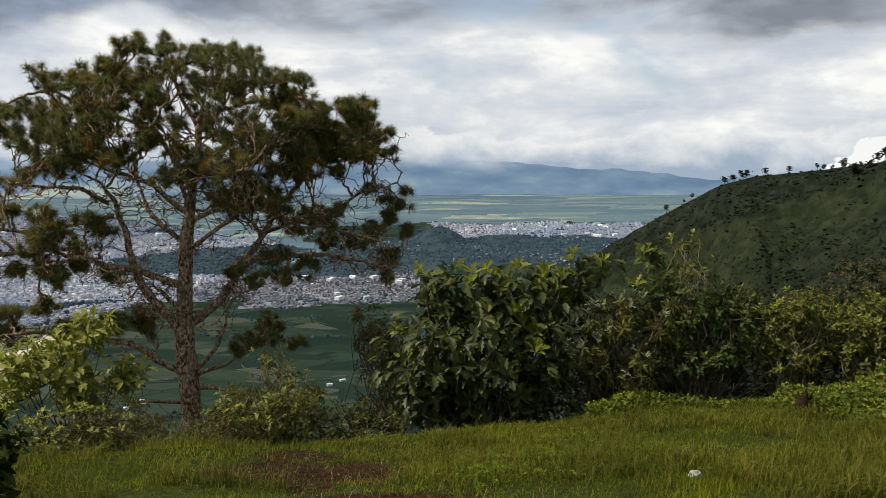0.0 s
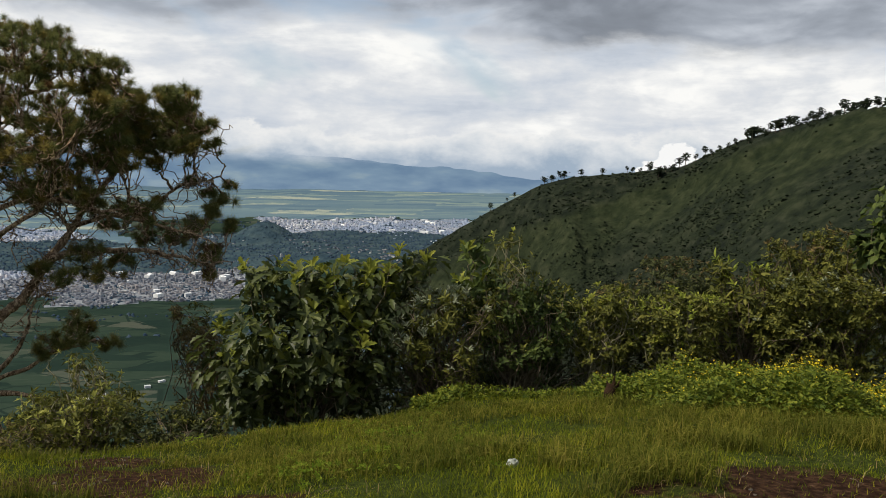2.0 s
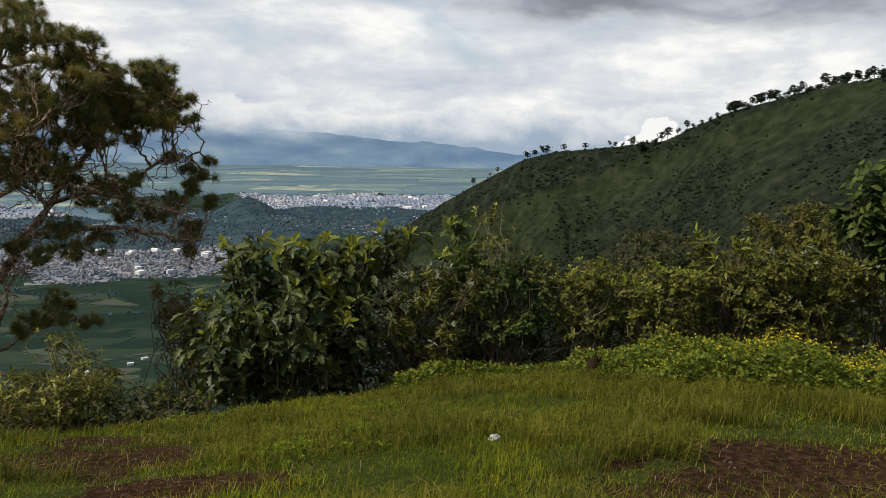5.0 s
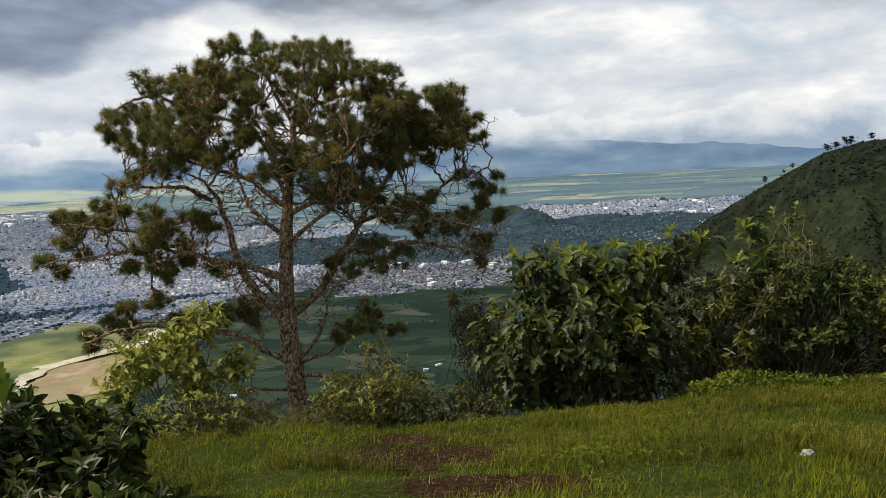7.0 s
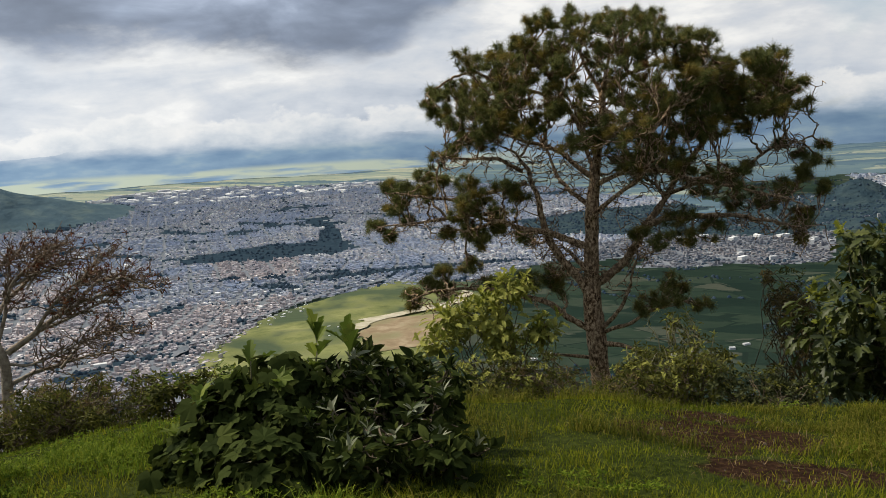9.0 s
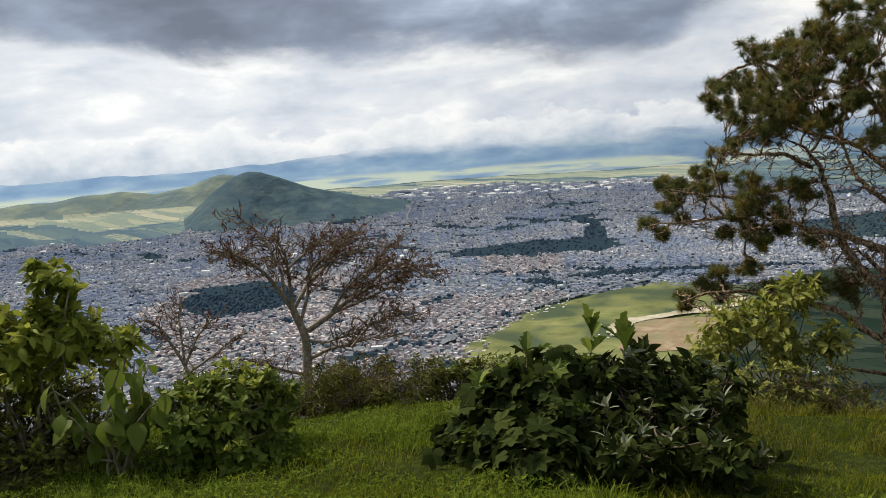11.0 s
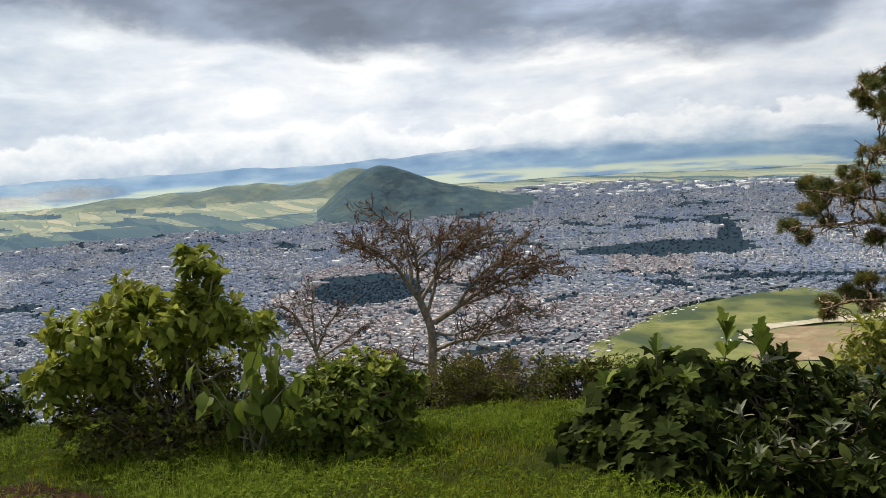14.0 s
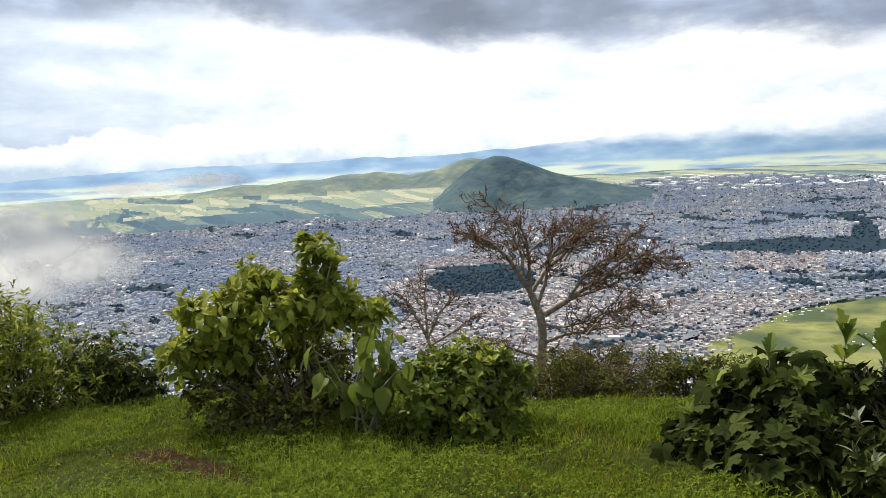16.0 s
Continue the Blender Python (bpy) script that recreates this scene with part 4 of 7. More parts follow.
# ---- open ground between the town and the near slope ----
def patch(name, outline, mat, label, lift):
    """A flat piece of ground inside an outline given by bearing and angle below the level."""
    az = np.array([p[0] for p in outline])
    r = distance_at(np.array([p[1] for p in outline]))
    n = 14
    pts = []
    for i in range(len(az)):
        j = (i + 1) % len(az)
        for k in range(n):
            a, d = az[i] + (az[j] - az[i]) * k / n, r[i] + (r[j] - r[i]) * k / n
            x, y = spot(a, d)
            wob = 11 * fbm(np.array([x / 34]), np.array([y / 34]), 4, 5)[0]
            pts.append((x + wob, y + wob))
    bm = bmesh.new()
    ring = [bm.verts.new((x, y, float(land(np.array([x]), np.array([y]))[0]) + lift)) for x, y in pts]
    bmesh.ops.triangulate(bm, faces=[bm.faces.new(ring)])
    bmesh.ops.subdivide_edges(bm, edges=bm.edges[:], cuts=2, use_grid_fill=True)
    for vert in bm.verts:
        vert.co.z = float(land(np.array([vert.co.x]), np.array([vert.co.y]))[0]) + lift
    bmesh.ops.recalc_face_normals(bm, faces=bm.faces[:])
    me = bpy.data.meshes.new(name)
    bm.to_mesh(me)
    bm.free()
    me.materials.append(mat)
    tagged(new(name, me), label, "field", kind="structure")


patch("meadow", [(45.6, -15.2), (44.0, -12.9), (41.2, -11.65), (37.0, -10.5), (33.5, -9.8), (30.5, -9.45), (27.5, -9.6), (25.0, -9.9), (24.6, -10.6), (25.8, -12.2), (26.0, -13.4), (28.0, -14.6), (33.0, -15.0), (38, -16.5)], M_MEADOW, "sunny yellow-green meadow beside the town", 2.2)
patch("ploughed_field", [(32.2, -12.0), (27.0, -11.8), (26.6, -13.0), (28.0, -14.0), (32.8, -14.2), (33.4, -13.2)], M_PLOUGH, "bare orange-brown ploughed field", 3.8)
patch("sandy_track", [(34.9, -12.75), (33.0, -11.95), (30.0, -11.45), (27.0, -10.9), (25.5, -10.2), (25.3, -10.5), (26.8, -11.35), (30.0, -11.75), (32.6, -12.35), (34.0, -13.3)], M_SAND, "broad pale sandy track", 4.6)
patch("valley_road", [(46.5, -12.9), (43.0, -11.95), (40.0, -11.0), (37.0, -10.2), (34.0, -9.6), (31.0, -9.25), (31.0, -9.33), (34.0, -9.7), (37.0, -10.31), (40.0, -11.13), (43.0, -12.1), (46.5, -13.1)], M_URBAN, "pale road curving along the edge of the town", 4.0)


# ---- plants: materials ----
def greens(name, dark, mid, pale, translucent=0.3, rough=0.6, spec=0.15, second=None, second_scale=1.0, second_amount=0.6):
    stops = [(at, (1.07 * r, g, b)) for at, (r, g, b) in ((0.0, dark), (0.5, mid), (1.0, pale))]
    return surface(name, stops, 6.0, by="island", translucent=translucent, rough=rough, spec=spec, bump=0.15, bump_scale=60, second=second, second_scale=second_scale, second_amount=second_amount)


M_BARK = surface("pine bark", [(0.38, (0.045, 0.028, 0.017)), (0.47, (0.175, 0.112, 0.066)), (0.55, (0.42, 0.305, 0.20)), (0.66, (0.60, 0.48, 0.34))], 26, 9, bump=1.0, bump_scale=30, second=(0.25, 0.185, 0.125), second_scale=3.5, second_amount=0.35, stretch=(1, 1, 0.6), spec=0.05)
M_GREYBARK = surface("pale grey bark", [(0.3, (0.13, 0.105, 0.078)), (0.5, (0.26, 0.215, 0.165)), (0.72, (0.42, 0.37, 0.29))], 18, bump=0.6, bump_scale=40)
M_STEM = surface("brown stems", [(0.3, (0.05, 0.038, 0.025)), (0.5, (0.11, 0.085, 0.055)), (0.7, (0.18, 0.15, 0.10))], 20, bump=0.4)
M_TWIG = surface("tan twigs", [(0.3, (0.10, 0.068, 0.046)), (0.6, (0.20, 0.145, 0.10))], 20, bump=0.4, spec=0.1)
M_PALESTEM = surface("pale stems", [(0.3, (0.13, 0.12, 0.07)), (0.6, (0.24, 0.22, 0.14))], 20, bump=0.4)
M_NEEDLE = greens("pine needles", (0.048, 0.068, 0.020), (0.108, 0.134, 0.038), (0.22, 0.235, 0.075), 0.34, 0.55, 0.2, (0.150, 0.135, 0.034), 1.6, 0.45)
M_NEEDLE_OLD = greens("ageing needles", (0.120, 0.100, 0.024), (0.205, 0.170, 0.040), (0.30, 0.255, 0.065), 0.34, 0.55, 0.15)
M_NEEDLE_DEAD = greens("dry needles", (0.07, 0.034, 0.012), (0.11, 0.06, 0.024), (0.15, 0.09, 0.04), 0.15, 0.7, 0.1)
M_FIG = greens("deep green lobed leaves", (0.020, 0.036, 0.009), (0.044, 0.070, 0.015), (0.085, 0.115, 0.025))
M_FIGLEAF = greens("mid green lobed leaves", (0.019, 0.031, 0.008), (0.044, 0.063, 0.014), (0.098, 0.119, 0.025), 0.28, 0.5, 0.3)
M_LOBED = greens("dark lobed leaves", (0.013, 0.022, 0.006), (0.030, 0.046, 0.011), (0.068, 0.090, 0.022), 0.22, 0.8, 0.04)
M_FIG_YOUNG = greens("young yellow-green leaves", (0.13, 0.165, 0.025), (0.20, 0.235, 0.035), (0.28, 0.30, 0.05), 0.4)
M_SAPLING = greens("light green lobed leaves", (0.125, 0.155, 0.036), (0.265, 0.295, 0.066), (0.43, 0.45, 0.115), 0.42, 0.6, 0.15)
M_OLIVE = greens("small olive leaves", (0.037, 0.046, 0.010), (0.083, 0.096, 0.017), (0.161, 0.166, 0.031))
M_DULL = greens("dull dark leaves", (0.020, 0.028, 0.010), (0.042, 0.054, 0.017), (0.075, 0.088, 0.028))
M_BROWNLEAF = greens("brownish leaves", (0.060, 0.048, 0.021), (0.112, 0.090, 0.036), (0.180, 0.143, 0.054))
M_RUST = greens("rusty dry pods", (0.050, 0.018, 0.010), (0.11, 0.040, 0.020), (0.19, 0.075, 0.035), 0.1, 0.8, 0.1)
M_LIME = greens("yellow-green leaves", (0.103, 0.146, 0.020), (0.211, 0.267, 0.037), (0.347, 0.386, 0.067), 0.45)
M_BRIGHT = greens("fresh green leaves", (0.060, 0.100, 0.016), (0.115, 0.170, 0.026), (0.19, 0.245, 0.042), 0.38)
M_SILVER = greens("silvery leaves", (0.10, 0.13, 0.075), (0.16, 0.19, 0.12), (0.24, 0.27, 0.18), 0.2, 0.6)
M_GRASS = greens("grass blades", (0.059, 0.091, 0.008), (0.145, 0.185, 0.013), (0.284, 0.290, 0.025), 0.42, 0.8, 0.03, (0.055, 0.080, 0.010), 1.1, 0.6)
M_LONGGRASS = greens("tall grass", (0.0512, 0.0680, 0.0088), (0.1184, 0.1352, 0.0168), (0.2336, 0.2120, 0.0440), 0.42, 0.8, 0.03, (0.062, 0.080, 0.014), 0.9, 0.45)
M_CLOVER = greens("lawn weeds", (0.0572, 0.1030, 0.0096), (0.1206, 0.1860, 0.0163), (0.2006, 0.2620, 0.0288), 0.42, 0.7, 0.05)
M_FLOWERLEAF = greens("flower foliage", (0.046, 0.078, 0.010), (0.105, 0.148, 0.016), (0.20, 0.23, 0.028), 0.35)
M_STRAW = greens("straw", (0.16, 0.12, 0.06), (0.26, 0.20, 0.10), (0.36, 0.29, 0.16), 0.2, 0.7, 0.1)
M_YELLOW = greens("yellow petals", (0.48, 0.38, 0.012), (0.62, 0.52, 0.020), (0.74, 0.64, 0.04), 0.25, 0.6, 0.1)
M_HILLBUSH = surface("hillside bushes", [(0.0, (0.011, 0.016, 0.010)), (0.5, (0.017, 0.023, 0.013)), (1.0, (0.027, 0.034, 0.020))], 0.5, by="island", bump=0, spec=0.0)


def stand(x, y, z=None):
    """A place on the ground."""
    return np.array([x, y, float(near_ground(np.array([x]), np.array([y]))[0]) if z is None else z])


# ---- the pine ----
PINE = np.array([-3.98, 13.005, -2.07])
PINE_AZ = radians(17.0)
PINE_R = np.array([math.cos(PINE_AZ), math.sin(PINE_AZ), 0])     # across
PINE_D = np.array([-math.sin(PINE_AZ), math.cos(PINE_AZ), 0])    # away


def pine_point(u, h, d=0.0):
    return PINE + u * PINE_R + d * PINE_D + np.array([0, 0, h])


# limbs: across and up from the foot, then how far they reach back or forward, and their thickness
LIMBS_LEFT = [
    ([(-0.12, 1.05), (-0.3, 1.35), (-0.57, 1.68), (-0.74, 1.94), (-0.84, 2.19), (-0.98, 2.67), (-1.09, 3.0), (-1.2, 3.31), (-1.39, 3.53), (-1.7, 3.69)], -0.3, 0.095),
    ([(-0.09, 1.88), (-0.5, 2.05), (-0.84, 2.19), (-1.19, 2.26), (-1.51, 2.43), (-1.99, 2.27), (-2.41, 2.33)], -0.5, 0.07),
    ([(-0.12, 1.43), (-0.4, 1.73), (-0.64, 1.97)], -0.1, 0.055),
    ([(-0.13, 0.5), (-0.55, 0.77), (-0.8, 1.02), (-1.21, 1.16), (-1.78, 1.29), (-2.54, 1.31), (-3.14, 1.19)], -0.8, 0.06),
    ([(-0.02, 3.03), (-0.24, 3.2), (-0.5, 3.48), (-0.85, 3.63), (-1.14, 3.72), (-1.59, 3.87), (-2.06, 3.83)], 0.4, 0.05),
    ([(-1.16, 3.19), (-1.53, 3.43), (-2.0, 3.42), (-2.44, 3.5)], -0.7, 0.035),
]
LIMBS_OUT = [
    ([(-1.09, 3.0), (-1.66, 2.89), (-2.23, 2.81), (-2.79, 2.94), (-3.25, 3.06)], -0.9, 0.04),
    ([(-1.69, 2.52), (-2.44, 2.52), (-3.01, 2.52), (-3.58, 2.46)], -0.9, 0.03),
    ([(0.1, 0.58), (0.34, 0.88), (0.46, 1.26), (0.55, 1.56)], -0.4, 0.045),
    ([(0.1, 0.49), (0.56, 0.67), (0.81, 0.85), (1.24, 1.07)], -0.6, 0.04),
    ([(1.69, 2.87), (2.25, 2.76), (2.71, 2.64), (3.07, 2.51)], -0.9, 0.03),
    ([(0.06, 2.93), (0.5, 3.12), (0.96, 3.13), (1.51, 2.95), (2.07, 2.99)], -1.0, 0.045),
]
LIMBS_RIGHT = [
    ([(0.1, 1.35), (0.42, 1.62), (0.62, 1.91), (0.79, 2.23), (1.16, 2.36), (1.67, 2.36), (2.14, 2.39), (2.6, 2.27), (3.06, 2.13)], -0.5, 0.085),
    ([(0.73, 2.15), (1.0, 2.44), (1.18, 2.71), (1.47, 3.16), (1.81, 3.53), (2.07, 3.86), (2.31, 4.14), (2.58, 4.39)], 0.4, 0.062),
    ([(1.18, 2.71), (1.69, 2.87), (2.06, 2.86), (2.44, 3.07), (2.73, 3.27), (3.11, 3.28), (3.39, 3.36), (3.49, 3.5)], -0.5, 0.036),
    ([(0.13, 3.62), (0.44, 3.79), (0.82, 3.95), (1.28, 4.06), (1.66, 4.27)], 0.5, 0.048),
]
LIMBS_UPPER = [
    ([(2.31, 4.14), (2.70, 4.12), (3.05, 4.25)], -0.4, 0.032),
    ([(2.07, 3.86), (2.50, 3.95), (2.85, 3.98)], -0.2, 0.028),
    ([(0.1, 3.35), (-0.12, 3.73), (-0.37, 4.16), (-0.68, 4.4), (-1.09, 4.52), (-1.55, 4.46)], -0.5, 0.05),
    ([(-0.37, 4.16), (-0.58, 4.58), (-0.78, 5.0), (-0.95, 5.14)], -0.3, 0.035),
    ([(0.2, 4.53), (0.58, 4.65), (0.95, 4.76), (1.32, 4.83), (1.69, 4.94)], -0.3, 0.036),
    ([(0.18, 4.35), (-0.06, 4.82), (-0.26, 5.28), (-0.37, 5.65)], 0.3, 0.034),
    ([(-1.09, 4.52), (-1.54, 4.68), (-1.89, 4.84), (-2.27, 4.73), (-2.62, 4.47)], -0.4, 0.03),
    ([(0.42, 5.06), (0.71, 5.4), (0.94, 5.52)], 0.2, 0.022),
    ([(-0.05, 2.43), (0.39, 2.78), (0.68, 3.04), (0.83, 3.31), (0.8, 3.68)], -1.5, 0.045),
    ([(-0.04, 2.52), (-0.41, 2.77), (-0.63, 2.97), (-0.83, 3.4), (-1.14, 3.7)], 1.5, 0.045),
    ([(0.05, 3.07), (-0.13, 3.55), (-0.19, 4.01), (-0.17, 4.37)], 1.6, 0.045),
]
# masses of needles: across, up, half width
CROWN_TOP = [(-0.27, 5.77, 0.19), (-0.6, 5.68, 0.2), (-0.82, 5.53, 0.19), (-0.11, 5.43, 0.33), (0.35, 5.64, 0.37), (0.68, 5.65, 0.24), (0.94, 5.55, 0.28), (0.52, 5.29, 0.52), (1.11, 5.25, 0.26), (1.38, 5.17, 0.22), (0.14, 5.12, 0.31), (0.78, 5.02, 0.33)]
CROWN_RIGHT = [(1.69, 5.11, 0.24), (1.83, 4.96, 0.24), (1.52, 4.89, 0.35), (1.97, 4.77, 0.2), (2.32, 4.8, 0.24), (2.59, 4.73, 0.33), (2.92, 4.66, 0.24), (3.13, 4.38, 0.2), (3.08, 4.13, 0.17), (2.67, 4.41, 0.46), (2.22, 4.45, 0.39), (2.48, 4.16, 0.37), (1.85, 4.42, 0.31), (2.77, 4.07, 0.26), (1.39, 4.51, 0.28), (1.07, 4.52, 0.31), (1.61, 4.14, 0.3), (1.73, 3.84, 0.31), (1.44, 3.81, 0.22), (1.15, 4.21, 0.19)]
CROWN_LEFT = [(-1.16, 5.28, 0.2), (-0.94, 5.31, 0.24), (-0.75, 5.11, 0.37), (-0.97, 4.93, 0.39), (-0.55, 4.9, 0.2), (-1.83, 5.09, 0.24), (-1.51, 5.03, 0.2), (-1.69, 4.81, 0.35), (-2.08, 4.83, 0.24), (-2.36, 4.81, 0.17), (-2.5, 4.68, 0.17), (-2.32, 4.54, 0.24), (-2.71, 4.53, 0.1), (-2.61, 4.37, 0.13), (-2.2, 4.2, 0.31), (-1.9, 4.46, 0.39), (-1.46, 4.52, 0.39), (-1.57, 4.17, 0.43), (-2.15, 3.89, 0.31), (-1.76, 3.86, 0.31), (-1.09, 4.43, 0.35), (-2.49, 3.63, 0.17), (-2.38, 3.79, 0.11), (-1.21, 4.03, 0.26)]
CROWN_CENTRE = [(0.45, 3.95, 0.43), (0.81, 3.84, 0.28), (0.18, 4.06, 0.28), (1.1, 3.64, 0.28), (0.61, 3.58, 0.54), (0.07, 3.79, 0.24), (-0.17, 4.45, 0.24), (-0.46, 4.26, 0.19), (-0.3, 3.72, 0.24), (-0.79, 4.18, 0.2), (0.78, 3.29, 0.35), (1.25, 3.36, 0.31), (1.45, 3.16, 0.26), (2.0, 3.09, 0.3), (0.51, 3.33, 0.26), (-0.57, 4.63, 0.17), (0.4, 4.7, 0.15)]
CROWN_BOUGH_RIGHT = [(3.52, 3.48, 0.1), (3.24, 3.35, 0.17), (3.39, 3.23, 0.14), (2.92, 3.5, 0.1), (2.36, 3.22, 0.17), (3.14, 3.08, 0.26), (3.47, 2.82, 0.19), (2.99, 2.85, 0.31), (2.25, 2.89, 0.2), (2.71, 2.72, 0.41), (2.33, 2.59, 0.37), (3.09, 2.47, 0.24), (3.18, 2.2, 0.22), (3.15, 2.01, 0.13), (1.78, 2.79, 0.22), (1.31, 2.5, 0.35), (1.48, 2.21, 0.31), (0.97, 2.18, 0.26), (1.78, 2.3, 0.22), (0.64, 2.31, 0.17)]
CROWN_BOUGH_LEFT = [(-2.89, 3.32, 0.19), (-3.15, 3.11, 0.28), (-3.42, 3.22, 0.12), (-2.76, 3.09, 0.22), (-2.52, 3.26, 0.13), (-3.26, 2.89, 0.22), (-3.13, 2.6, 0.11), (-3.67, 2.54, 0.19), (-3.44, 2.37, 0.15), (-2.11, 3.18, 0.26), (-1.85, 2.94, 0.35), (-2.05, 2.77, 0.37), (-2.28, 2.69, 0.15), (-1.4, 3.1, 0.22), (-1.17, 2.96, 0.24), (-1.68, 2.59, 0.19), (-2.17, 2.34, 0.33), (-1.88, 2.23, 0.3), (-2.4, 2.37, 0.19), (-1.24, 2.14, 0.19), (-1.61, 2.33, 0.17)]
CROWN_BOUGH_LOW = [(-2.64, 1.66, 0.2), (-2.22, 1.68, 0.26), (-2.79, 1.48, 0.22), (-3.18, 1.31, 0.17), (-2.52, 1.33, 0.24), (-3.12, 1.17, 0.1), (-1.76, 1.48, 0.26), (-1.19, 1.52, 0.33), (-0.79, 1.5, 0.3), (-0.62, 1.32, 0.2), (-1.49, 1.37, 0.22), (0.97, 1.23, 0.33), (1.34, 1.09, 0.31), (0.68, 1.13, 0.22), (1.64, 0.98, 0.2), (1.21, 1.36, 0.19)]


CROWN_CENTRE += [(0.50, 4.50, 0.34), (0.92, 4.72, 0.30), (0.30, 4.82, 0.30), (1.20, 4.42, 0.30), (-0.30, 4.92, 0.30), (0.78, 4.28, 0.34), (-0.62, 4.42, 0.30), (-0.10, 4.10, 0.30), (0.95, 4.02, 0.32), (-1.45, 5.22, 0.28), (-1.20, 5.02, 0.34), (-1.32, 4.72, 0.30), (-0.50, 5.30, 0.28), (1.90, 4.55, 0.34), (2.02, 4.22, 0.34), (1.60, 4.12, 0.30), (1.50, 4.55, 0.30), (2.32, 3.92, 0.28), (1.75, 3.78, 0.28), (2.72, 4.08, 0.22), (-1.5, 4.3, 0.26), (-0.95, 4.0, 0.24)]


def needle_tuft(gen, n):
    """One round brush of fine needles about the end of a shoot along +x."""
    a = gen.uniform(0, 2 * math.pi, n)
    open_ = np.radians(8 + 92 * gen.uniform(0, 1, n) ** 0.6)
    way = np.stack([np.cos(open_), np.sin(open_) * np.cos(a), np.sin(open_) * np.sin(a)], 1)
    length = gen.uniform(0.74, 1.0, n)[:, None]
    side = unit(np.cross(way, gen.normal(0, 1, (n, 3)))) * 0.019
    start = gen.uniform(-0.42, 0.10, n)[:, None] * np.array([1.0, 0, 0])
    droop = np.array([-0.10, 0, 0]) * np.sin(open_)[:, None]
    tip = start + (way + droop) * length
    v = np.stack([start - side, start + side, tip], 1).reshape(-1, 3)
    return v, np.arange(3 * n).reshape(-1, 3)


